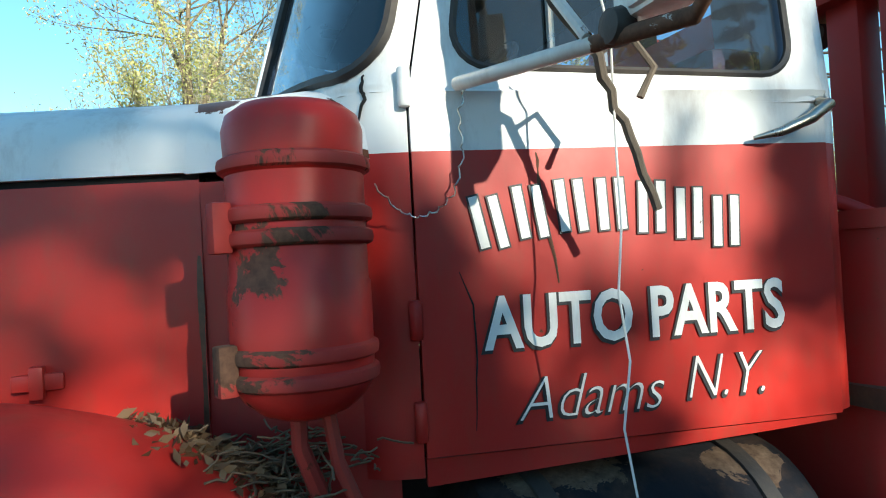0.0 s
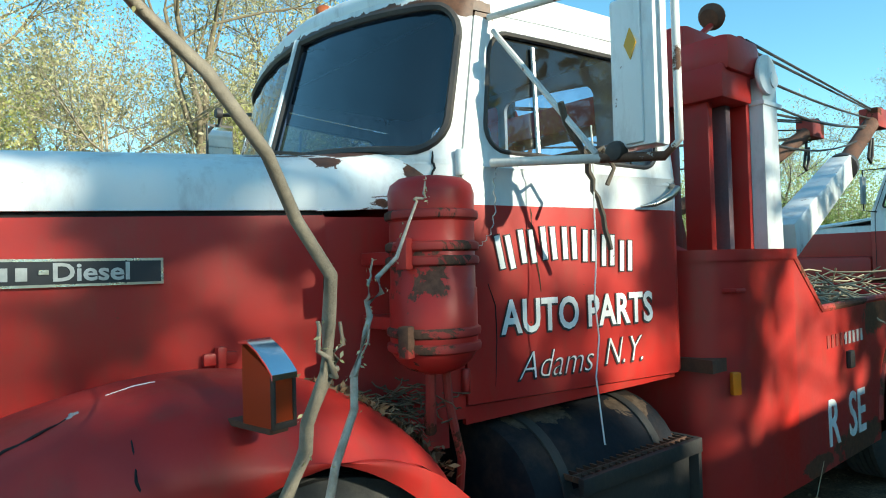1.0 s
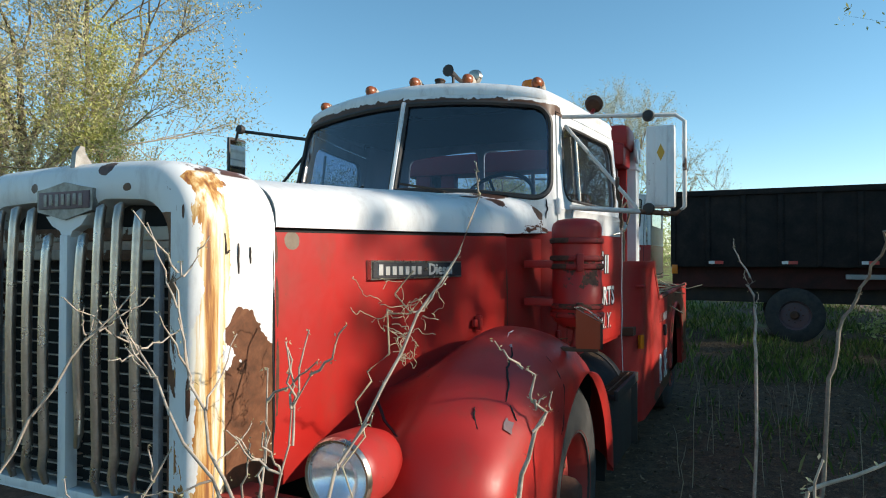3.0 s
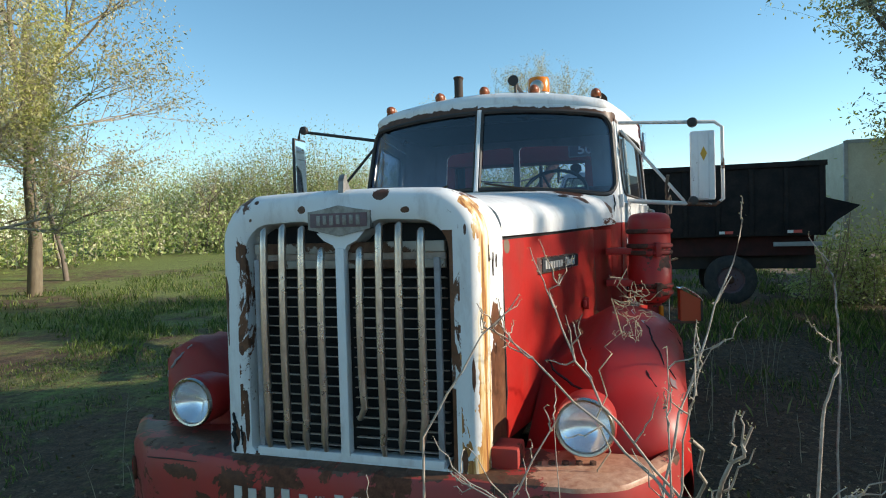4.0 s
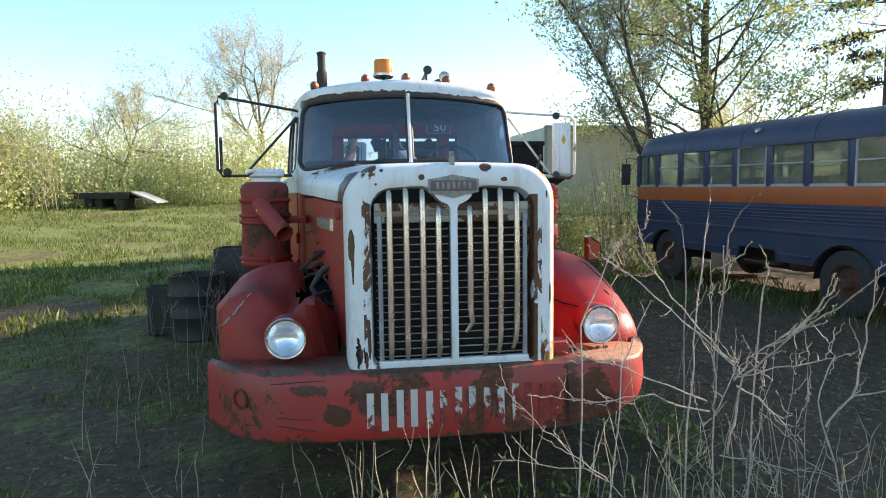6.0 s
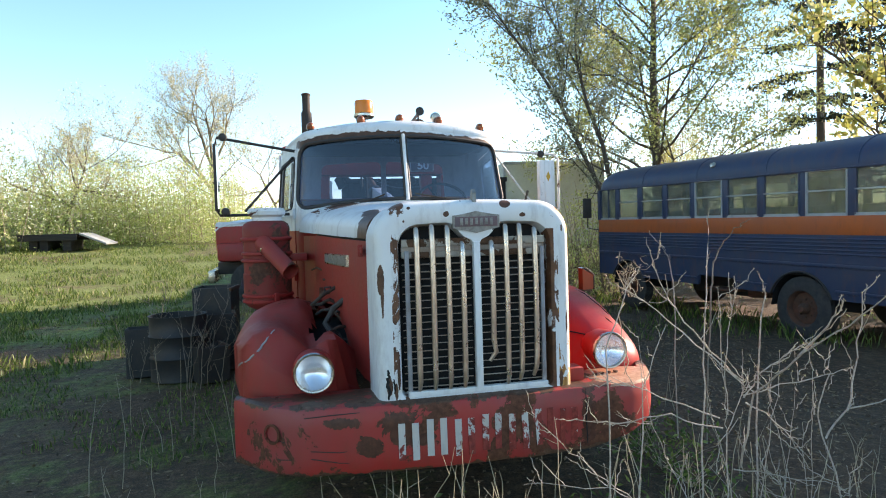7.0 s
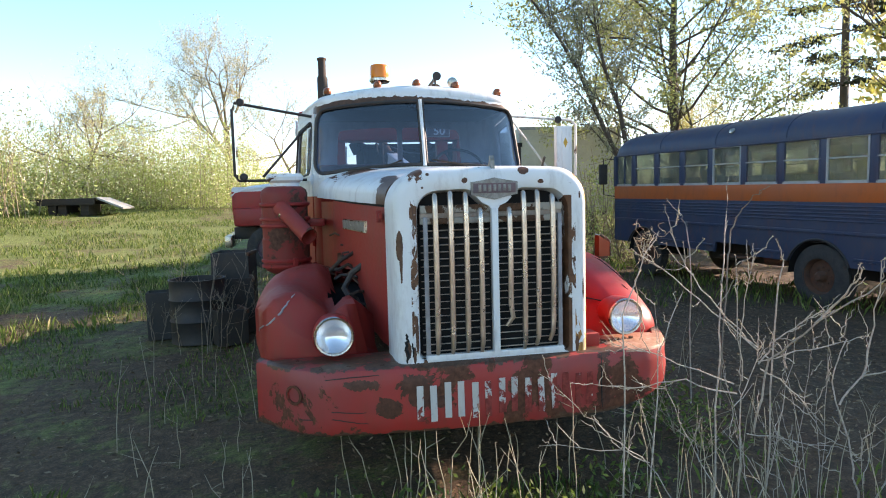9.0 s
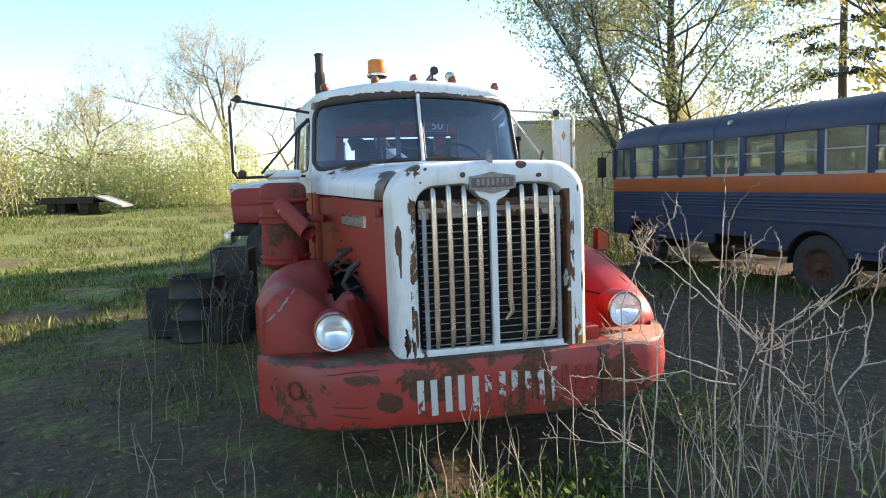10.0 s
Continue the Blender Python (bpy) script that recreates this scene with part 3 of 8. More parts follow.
bm = bm_new()
add_grid(bm, [hood_row(0.325 + (1.895 - 0.325) * k / 24) for k in range(25)])
solid(bm, 0.012)
hood = part("hood_top", bm, M_HOODTOP, truck, "white hood top with rust along its edges")
for s in (-1, 1):
    bm = bm_new()
    rows = []
    for k in range(19):
        x = lerp(0.325, 1.89, k / 18)
        hw, e = interp(x, HOOD_HW) - 0.012, interp(x, HOOD_EDGE)
        low = 0.84 if s < 0 else interp(x, [(0.33, 0.84), (0.74, 0.86), (1.0, 1.09), (1.3, 1.20), (1.89, 1.20)]) + 0.03 * noise.noise((x * 7, 0, 4))
        rows.append([(x, s * (hw + 0.012 * math.sin(math.pi * j / 10)), lerp(e - 0.016, low, j / 10)) for j in range(11)])
    add_grid(bm, rows)
    solid(bm, 0.01)
    side = part("hood_side", bm, M_HOODRED if s < 0 else M_FADERED, truck)
    # drip gap
    bm = bm_new()
    add_grid(bm, [[(x, s * (interp(x, HOOD_HW) - 0.022), interp(x, HOOD_EDGE) + d) for d in (0.0, -0.03)] for x in (0.33, 0.9, 1.4, 1.89)])
    solid(bm, 0.004)
    part("hood_seal", bm, M_DARK, truck)
    # latch
    for lx, lz in ((1.55, 1.28),) if s < 0 else ((1.55, 1.28), (0.40, 1.62)):
        hw = interp(lx, HOOD_HW)
        b = box(lx - 0.05, lx + 0.05, s * (hw + 0.005), s * (hw + 0.022), lz - 0.018, lz + 0.018, 0.006)
        add_box(b, lx - 0.014, lx + 0.014, s * (hw + 0.005), s * (hw + 0.035), lz - 0.035, lz + 0.035, 0.006)
        part("hood_latch", b, M_HOODRED if s < 0 else M_RUSTRED, truck)

    # name strip on the hood side
    def on_side(a, h, out=0.0, s=s):
        x = 0.775 + 0.627 * a
        return (x, s * (interp(x, HOOD_HW) - 0.012 + 0.012 + out), lerp(1.542, 1.540, a) + h)
    strip = part("name_strip", add_prism(bm_new(), [(0, -0.038), (1, -0.036), (1, 0.036), (0, 0.038)], lambda a, h: on_side(a, h, 0.014), lambda a, h: on_side(a, h, -0.01)), M_CHROME, truck, "black strip with bright raised letters", smooth=False)
    part("strip_field", add_prism(bm_new(), [(0.012, -0.031), (0.988, -0.029), (0.988, 0.029), (0.012, 0.031)], lambda a, h: on_side(a, h, 0.018), lambda a, h: on_side(a, h, 0.0)), M_SIGNBLACK if s < 0 else M_BADGE, strip, smooth=False)
    for k in range(7 if s < 0 else 0):
        a = 0.055 + 0.066 * k
        part("letter_bar", add_prism(bm_new(), [(a, -0.020), (a + 0.040, -0.020), (a + 0.040, 0.014 if k else 0.022), (a, 0.014 if k else 0.022)], lambda a, h: on_side(a, h, 0.023), lambda a, h: on_side(a, h, 0.01)), M_LETTER, strip, smooth=False)
    part("dash", add_prism(bm_new(), [(0.53, -0.004), (0.565, -0.004), (0.565, 0.008), (0.53, 0.008)], lambda a, h: on_side(a, h, 0.023), lambda a, h: on_side(a, h, 0.01)), M_CHROME, strip, smooth=False)


def lettering(body, size, mat, name, place, parent=None, label="", depth=0.002, shear=0.0, width=1.0, offset=0.0, outline=None, spacing=1.0):
    """Text in the built-in font as a flat raised mesh. place: matrix whose x runs along the line and y up it."""
    cu = bpy.data.curves.new(name, "FONT")
    cu.body, cu.size, cu.shear, cu.extrude, cu.offset = body, size, shear, depth, offset
    cu.space_character = spacing
    cu.resolution_u = 3
    tmp = bpy.data.objects.new(name, cu)
    scene.collection.objects.link(tmp)
    me = bpy.data.meshes.new_from_object(tmp)
    bpy.data.objects.remove(tmp)
    me.transform(place @ Matrix.Diagonal((width, 1, 1, 1)))
    me.materials.clear()
    me.materials.append(mat)
    ob = new(name, me)
    ob.parent = parent
    if label:
        ob["label"] = label
    return ob


def plane_frame(origin, along, up):
    a, u = Vector(along).normalized(), Vector(up).normalized()
    n = a.cross(u).normalized()
    u = n.cross(a)
    m = Matrix((a, u, n)).transposed().to_4x4()
    m.translation = origin
    return m


lettering("Diesel", 0.066, M_LETTER, "strip_letters", plane_frame((1.135, -(interp(1.14, HOOD_HW) + 0.018), 1.520), (1, -0.148, 0.0), (0, 0, 1)), truck, depth=0.004, width=1.12, offset=0.0015)

# ---- cab ----
PLAN = [(2.06, 0.0), (2.075, 0.25), (2.108, 0.5), (2.145, 0.68), (2.172, 0.79), (2.210, 0.870), (2.270, 0.920), (2.345, 0.940), (2.42, 0.952), (2.9, 1.026),
        (3.37, 1.098), (3.44, 1.104), (3.485, 1.085), (3.51, 1.03), (3.52, 0.9), (3.52, 0.0)]
PLEN = [0.0]
for p, q in zip(PLAN, PLAN[1:]):
    PLEN.append(PLEN[-1] + math.hypot(q[0] - p[0], q[1] - p[1]))


def plan(s):
    for i in range(len(PLAN) - 1):
        if s <= PLEN[i + 1] or i == len(PLAN) - 2:
            t = (s - PLEN[i]) / (PLEN[i + 1] - PLEN[i])
            return lerp(PLAN[i][0], PLAN[i + 1][0], t), lerp(PLAN[i][1], PLAN[i + 1][1], t)


def s_at(index, t=0.0):
    return lerp(PLEN[index], PLEN[min(index + 1, len(PLEN) - 1)], t)


def s_of_x(x):
    for i in range(8, 11):
        if PLAN[i][0] <= x <= PLAN[i + 1][0]:
            return lerp(PLEN[i], PLEN[i + 1], (x - PLAN[i][0]) / (PLAN[i + 1][0] - PLAN[i][0]))
    return PLEN[7] + (x - 2.345) * 1.0


def cab_point(s, z, side=-1, out=0.0):
    x, y = plan(s)
    x2, y2 = plan(min(s + 0.02, PLEN[-1]))
    x1, y1 = plan(max(s - 0.02, 0.0))
    tx, ty = x2 - x1, y2 - y1
    n = math.hypot(tx, ty)
    x, y = x - ty / n * out, y + tx / n * out
    up = max(0.0, z - 1.95)
    w = min(1.0, max(0.0, (2.80 - x) / 0.6))
    x += 0.285 * up * w
    y *= 1 - 0.05 * up / 0.6
    blend = min(1.0, max(0.0, (z - 1.88) / 0.1))
    return (x, side * y, z - 0.075 * (y / 0.95) ** 2 * blend)


cab = None
S_DOOR0, S_DOOR1 = s_of_x(2.352), s_of_x(3.425)
Z_DB = 1.046
ROOFZ = 2.60
for side in (-1, 1):
    f = lambda s, z: cab_point(s, z, side)
    bm = bm_new()
    # windscreen half
    hole = round_rect(0.016, s_at(6, 0.15), 1.995, 2.548, (0.12, 0.015, 0.015, 0.13))
    holed(bm, f, (0.0, S_DOOR0 - 0.006, 1.90, ROOFZ), hole, 4)
    # below the screen, and behind and over the door
    add_grid(bm, [[f(s, lerp(1.0, 1.90, j / 8)) for j in range(9)] for s in [lerp(0.0, S_DOOR0 - 0.006, k / 24) for k in range(25)]])
    add_grid(bm, [[f(s, lerp(1.05, ROOFZ, j / 12)) for j in range(13)] for s in [lerp(S_DOOR1 + 0.006, s_at(14), k / 10) for k in range(11)]])
    add_grid(bm, [[f(s, lerp(2.545, ROOFZ, j / 2)) for j in range(3)] for s in [lerp(S_DOOR0 - 0.006, S_DOOR1 + 0.006, k / 12) for k in range(13)]])
    # back wall with its window
    hole = round_rect(s_at(14, 0.25), s_at(14, 0.97), 2.06, 2.45, (0.05, 0.06, 0.06, 0.05))
    holed(bm, f, (s_at(14), PLEN[-1], 1.05, ROOFZ), hole, 3)
    # sill under the door
    add_grid(bm, [[cab_point(s, z, side, -0.012) for z in (lerp(0.975, 1.025, k / 6), Z_DB - 0.008)] for k, s in enumerate([lerp(S_DOOR0, S_DOOR1, j / 6) for j in range(7)])])
    solid(bm, 0.022)
    part("cab_half", bm, M_TWO, truck, "white over red cab panels, chipped")
    # rubber round the screen and panes
    hole = dense(round_rect(0.016, s_at(6, 0.15), 1.995, 2.548, (0.12, 0.015, 0.015, 0.13)), 0.04)
    pts = [cab_point(s, z, side, 0.004) for s, z in hole]
    part("screen_rubber", tube(pts + pts[:1], 0.016, 6, False), M_BLACK, truck)
    bm = bm_new()
    fill(bm, lambda s, z: cab_point(s, z, side, -0.008), hole)
    pane = part("windscreen", bm, M_SCREEN, truck, "dusty windscreen pane, tinted with the blue of mirrored sky")
    # wiper
    a, b_ = cab_point(0.42, 1.97, side, 0.05), cab_point(0.06 if side < 0 else 0.2, 2.035, side, 0.03)
    part("wiper", tube([a, cab_point(0.3, 2.0, side, 0.05), b_], [0.010, 0.007, 0.008], 6), M_PIPE, truck)

    # door
    bm = bm_new()
    whole = round_rect(s_of_x(2.44), s_of_x(3.345), 2.020, 2.475, (0.09, 0.10, 0.10, 0.09))
    fd = lambda s, z: cab_point(s, z, side, 0.007 + (0.010 * math.exp(-((z - 1.885) / 0.018) ** 2) if 1.8 < z < 1.97 else 0.0))
    holed(bm, fd, (S_DOOR0, S_DOOR1, 1.94, 2.538), whole, 4)
    zs = [Z_DB, 1.2, 1.4, 1.6, 1.74, 1.75, 1.80, 1.85, 1.868, 1.885, 1.902, 1.92, 1.94]
    add_grid(bm, [[fd(s, z) for z in zs] for s in [lerp(S_DOOR0, S_DOOR1, k / 14) for k in range(15)]])
    bmesh.ops.remove_doubles(bm, verts=bm.verts[:], dist=0.0005)
    solid(bm, 0.03)
    door = part("door", bm, M_TWO, truck, "white over red cab door with sign lettering" if side < 0 else "white over red cab door")
    pts = [cab_point(s, z, side, 0.004) for s, z in dense(whole, 0.05)]
    part("window_seal", tube(pts + pts[:1], 0.010, 6, False), M_BLACK, door)
    bm = bm_new()
    fill(bm, lambda s, z: cab_point(s, z, side, -0.012), whole)
    part("side_glass", bm, M_GLASS, door)
    vs = [cab_point(s_of_x(2.70), z, side, 0.0) for z in (2.03, 2.2, 2.44)]
    part("vent_post", tube(vs, 0.010, 8), M_CHROME, door)
    # handle
    h = [cab_point(s_of_x(x), z, side, o) for x, z, o in ((3.20, 1.755, 0.03), (3.26, 1.766, 0.055), (3.34, 1.798, 0.060), (3.40, 1.835, 0.050), (3.405, 1.85, 0.012))]
    part("door_handle", tube(h, [0.005, 0.012, 0.016, 0.015, 0.012], 10), M_CHROME, door)
    for z in (1.93, 1.36, 1.13):
        p = cab_point(S_DOOR0 - 0.01, z, side, 0.012)
        part("hinge", lathe([(0.013, -0.045), (0.016, -0.04), (0.016, 0.04), (0.013, 0.045)], Matrix.Translation(p), 10), M_TWO, door)

# roof
bm = bm_new()
rows = []
for z, k in ((ROOFZ, 1.0), (2.625, 1.006), (2.65, 0.992), (2.675, 0.955), (2.695, 0.88), (2.71, 0.74), (2.718, 0.5), (2.72, 0.2)):
    ring = []
    ss = [PLEN[-1] * j / 60 for j in range(61)]
    for side in (1, -1):
        for s in ss if side > 0 else ss[::-1]:
            x, y, zz = cab_point(s, ROOFZ, side)
            ring.append((2.9 + (x - 2.9) * k, y * k, zz + (z - ROOFZ) + 0.075 * (abs(y) / 0.95) ** 2 * 0))
    rows.append(ring)
vs = add_grid(bm, rows, close_v=True)
bm.faces.new(vs[-1])
bmesh.ops.remove_doubles(bm, verts=bm.verts[:], dist=0.002)
part("roof", bm, M_ROOF, truck, "white cab roof with peeling edges")
part("screen_post", tube([cab_point(0, z, 1, 0.012) for z in (1.98, 2.2, 2.56)], 0.017, 8), M_WHITE, truck)
# inside; near-black linings are added to keep the cab dark through the glass
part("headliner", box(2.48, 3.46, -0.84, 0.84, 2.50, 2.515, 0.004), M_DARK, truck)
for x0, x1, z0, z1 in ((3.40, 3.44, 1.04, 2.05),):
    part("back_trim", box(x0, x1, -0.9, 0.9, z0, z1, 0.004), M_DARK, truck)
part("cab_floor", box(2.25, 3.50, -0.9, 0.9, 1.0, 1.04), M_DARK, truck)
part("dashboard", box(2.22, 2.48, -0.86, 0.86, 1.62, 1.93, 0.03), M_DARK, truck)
part("seat_back", box(3.25, 3.42, -0.92, 0.92, 1.35, 2.06, 0.05), M_SEAT, truck)
part("seat_cushion", box(2.85, 3.3, -0.92, 0.92, 1.25, 1.45, 0.05), M_SEAT, truck)
wheel_c = Vector((2.68, -0.45, 1.98))
bm = bm_new()
wm = Matrix.Translation(wheel_c) @ Matrix.Rotation(radians(-50), 4, "Y")
pts = [wm @ Vector((0.24 * math.cos(a), 0.24 * math.sin(a), 0)) for a in (2 * math.pi * k / 28 for k in range(29))]
add_tube(bm, pts, 0.014, 8, False)
for a in (0.5, 2.6, 4.7):
    add_tube(bm, [wm @ Vector((0.24 * math.cos(a), 0.24 * math.sin(a), 0)), wm @ Vector((0, 0, -0.05))], 0.01, 6)
part("steering_wheel", bm, M_BLACK, truck)

# cowl between hood and cab
for s in (-1, 1):
    bm = bm_new()
    add_grid(bm, [[(lerp(1.88, 2.30, k / 8), s * lerp(0.79, 0.90, k / 8), z) for z in (1.70, 1.4, 1.1, 0.9)] for k in range(9)])
    solid(bm, 0.01)
    part("cowl_side", bm, M_RED, truck, "dark recessed red cowl side")
bm = bm_new()
rows = []
for k in range(9):
    x = lerp(1.86, 2.27, k / 8)
    hw, e, t = lerp(0.800, 0.915, k / 8), lerp(1.718, 1.735, k / 8), lerp(1.948, 1.998, k / 8)
    row = []
    for j in range(25):
        a = math.pi * j / 24
        c, sn = math.cos(a), math.sin(a)
        y = hw * math.copysign(abs(c) ** 0.55, c)
        row.append((x + (0.0 if k < 8 else 0.0), y, e + (t - e) * sn ** 0.62))
    rows.append(row)
add_grid(bm, rows)
solid(bm, 0.01)
part("cowl_top", bm, M_COWL, truck, "white cowl with large rust patches")

# clearance lamps
for y in (-0.78, -0.36, 0.0, 0.345, 0.78):
    z = 2.685 - 0.085 * (y / 0.95) ** 2
    x = 2.355 + 0.13 * (y / 0.8) ** 2
    m = Matrix.Translation((x + 0.01, y, z + 0.034)) @ Matrix.Rotation(radians(98), 4, "Y")
    lamp = part("clearance_lamp", lathe([(0.040, 0.0), (0.043, 0.012), (0.038, 0.05), (0.026, 0.11), (0.010, 0.165), (0.0, 0.17)], m @ Matrix.Diagonal((1.0, 0.9, 1, 1)), 18), M_FLAKEGREY, truck, "small torpedo-shaped roof lamp with an amber lens")
    part("lens", lathe([(0.0, -0.050), (0.014, -0.047), (0.028, -0.035), (0.037, -0.015), (0.039, 0.002)], m @ Matrix.Diagonal((1.0, 0.9, 1, 1)), 18), M_LAMPGLASS, lamp)
    part("foot", box(x - 0.02, x + 0.10, y - 0.028, y + 0.028, z - 0.02, z + 0.012, 0.006), M_BLACK, lamp)
# horn
bm = tube([(2.44, -0.20, 2.80), (2.47, -0.2, 2.80), (2.60, -0.2, 2.785), (2.95, -0.2, 2.76)], [0.04, 0.022, 0.014, 0.016], 12)
add_tube(bm, [(2.52, -0.2, 2.79), (2.52, -0.2, 2.69)], 0.01, 6)
part("air_horn", bm, M_BLACK, truck)
bm = lathe([(0.0, -0.03), (0.04, -0.02), (0.05, 0.01), (0.035, 0.02), (0.0, 0.02)], Matrix.Translation((2.50, -0.36, 2.755)) @ Matrix.Rotation(radians(90), 4, "Y"), 16)
add_tube(bm, [(2.50, -0.36, 2.71), (2.50, -0.36, 2.66)], 0.01, 6)
part("spot_lamp", bm, M_CHROME, truck)

# ---- front fenders ----
PROF = [(0.40, 0.66), (0.375, 0.78), (0.40, 0.90), (0.50, 1.01), (0.72, 1.12), (1.02, 1.235), (1.30, 1.285), (1.55, 1.270), (1.80, 1.185), (2.02, 1.03), (2.17, 0.83), (2.26, 0.58)]
INNER = [(0.37, 0.62), (0.52, 0.74), (0.62, 0.84), (0.86, 1.065), (1.08, 1.10), (1.43, 1.185), (1.80, 1.175), (2.02, 1.02), (2.26, 0.58)]
WHEEL_F = Vector((1.63, 1.09, 0.50))
OUTER = 1.29


def fender_profile():
    pts = []
    for i in range(len(PROF) - 1):
        p0, p1, p2, p3 = PROF[max(i - 1, 0)], PROF[i], PROF[i + 1], PROF[min(i + 2, len(PROF) - 1)]
        for k in range(4):
            t = k / 4
            pts.append(tuple(0.5 * ((2 * b) + (c - a) * t + (2 * a - 5 * b + 4 * c - d) * t * t + (3 * b - a - 3 * c + d) * t ** 3) for a, b, c, d in zip(p0, p1, p2, p3)))
    pts.append(PROF[-1])
    return pts


def build_fender(s):
    prof = fender_profile()
    n = len(prof)
    bm = bm_new()
    rows = []
    split = 15
    for i, (x, z) in enumerate(prof):
        a, b = prof[max(i - 1, 0)], prof[min(i + 1, n - 1)]
        tx, tz = b[0] - a[0], b[1] - a[1]
        L = math.hypot(tx, tz)
        nx, nz = -tz / L, tx / L
        inner = interp(x, [(0.28, 0.57), (1.0, 0.66), (1.9, 0.80), (2.3, 0.86)])
        zi = interp(x, INNER) - (0.24 * max(0.0, math.sin(math.pi * (x - 0.55) / 0.95)) + 0.05 * noise.noise((x * 9, 0, 0)) if s > 0 and 0.55 < x < 1.5 else 0.0)
        row = []
        for t in (0.0, 0.2, 0.4, 0.55, 0.7, 0.8, 0.9):
            w = t * t * (3 - 2 * t)
            row.append((x, s * lerp(inner, 0.96, t), lerp(min(zi, z - 0.004), z, w)))
        for y, d in ((0.96, 0.0), (1.05, -0.006), (1.13, -0.028), (1.20, -0.065), (1.25, -0.115), (1.28, -0.175)):
            row.append((x + nx * d, s * y, z + nz * d))
        ox, oz = x - nx * 0.175, z - nz * 0.175
        if i < split:
            low = (interp(i, [(0, 0.54), (split, 1.05)]), 0.60)
        else:
            aa = lerp(math.pi - 0.17, -0.05, (i - split) / (n - 1 - split))
            low = (WHEEL_F.x + 0.585 * math.cos(aa), 0.48 + 0.585 * math.sin(aa))
        for t in (0.33, 0.66, 1.0):
            row.append((lerp(ox, low[0], t), s * (1.28 + 0.012 * math.sin(t * 2.6)), lerp(oz, low[1], t)))
        row.append((low[0], s * 1.25, low[1]))
        if s > 0:
            # crumpled: a folded outer lobe, a deep crease and a sunken inner part round the lamp
            w = max(0.0, math.sin(math.pi * min(1.0, max(0.0, (x - 0.34) / 1.43))))
            bent_row = []
            for a_, b_, c_ in row:
                edge = min(1.0, max(0.0, (b_ - 1.0) / 0.16))
                fore = min(1.0, max(0.0, (1.25 - a_) / 0.35))
                roof = interp(b_, [(0.60, 0.93), (0.66, 1.02), (0.74, 1.10), (0.82, 1.09), (0.90, 1.02), (0.95, 1.06), (1.02, 1.16), (1.10, 1.20), (1.18, 1.17), (1.24, 1.10), (1.30, 1.04), (1.40, 0.98)])
                roof += 0.02 * noise.noise((a_ * 9, b_ * 11, 3.0))
                if c_ > 0.80:
                    # the sheet is pushed up behind the lamp and cut off below the folded edge
                    want = min(roof, 0.80 + (roof - 0.80) * min(1.0, max(0.0, (a_ - 0.33) / 0.16)))
                    c_ = lerp(c_ - 0.06 * w, want - 0.05 * max(0.0, a_ - 0.75), fore)
                b_ += 0.085 * w * edge - 0.02 * w * noise.noise((b_ * 7, c_ * 7, 4.0))
                a_ += 0.025 * w * noise.noise((a_ * 5, b_ * 6, 1.0)) - 0.05 * edge * w * (c_ > 0.75)
                bent_row.append((a_, b_, c_))
            row = bent_row
        rows.append(row)
    add_grid(bm, rows)
    if s > 0:
        gone = [f for f in bm.faces if 0.80 < f.calc_center_median().x + 0.08 * noise.noise(f.calc_center_median() * 9) < 1.52 and f.calc_center_median().y < 0.86 + 0.05 * noise.noise(f.calc_center_median() * 6)]
        bmesh.ops.delete(bm, geom=gone, context="FACES")
    return part("front_fender", bm, M_RED if s < 0 else M_FADERED, truck, "red rounded front fender, cracked" if s < 0 else "crumpled faded red front fender, torn open", angle=70)


def crack(name, pts, r, mat, parent):
    """A thin ragged split, laid on a panel."""
    rr = random.Random(len(pts) * 7 + int(r * 1e5))
    out = []
    for p, q in zip(pts, pts[1:]):
        p, q = Vector(p), Vector(q)
        for k in range(4):
            out.append(p.lerp(q, k / 4) + Vector([rr.uniform(-1, 1) * r * 0.55 for _ in range(3)]))
    out.append(Vector(pts[-1]))
    return part(name, tube(out, [r * (0.35 + 0.65 * math.sin(math.pi * (k + 0.5) / len(out))) for k in range(len(out))], 5), mat, parent)


for s in (-1, 1):
    fen = build_fender(s)
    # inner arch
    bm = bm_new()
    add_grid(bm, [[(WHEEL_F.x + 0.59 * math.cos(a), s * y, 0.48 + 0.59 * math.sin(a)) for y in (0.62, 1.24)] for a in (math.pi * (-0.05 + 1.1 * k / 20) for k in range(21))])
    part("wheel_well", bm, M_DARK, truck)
    # headlamp
    m = Matrix.Translation((0.215, s * 0.89, 0.96)) @ Matrix.Rotation(radians(-90), 4, "Y")
    hl = part("headlamp", lathe([(0.085, -0.22), (0.112, -0.14), (0.118, -0.03), (0.118, 0.0), (0.110, 0.012), (0.098, 0.012), (0.098, 0.0)], m, 32, caps=False), M_RED, truck, "round headlamp in a red bucket")
    part("reflector", lathe([(0.0, -0.052), (0.02, -0.05), (0.04, -0.043), (0.06, -0.032), (0.08, -0.015), (0.097, 0.004)], m, 32, caps=False), material("reflector_silver", (0.97, 0.97, 0.98), 0.2, 0.75), hl)
    part("lens", lathe([(0.0, 0.032), (0.03, 0.031), (0.06, 0.026), (0.085, 0.016), (0.098, 0.006)], m, 32, caps=False), M_LENS, hl)
    part("bezel", lathe([(0.096, 0.004), (0.100, 0.018), (0.108, 0.02), (0.114, 0.008), (0.114, -0.01)], m, 32, caps=False), M_CHROME, hl)


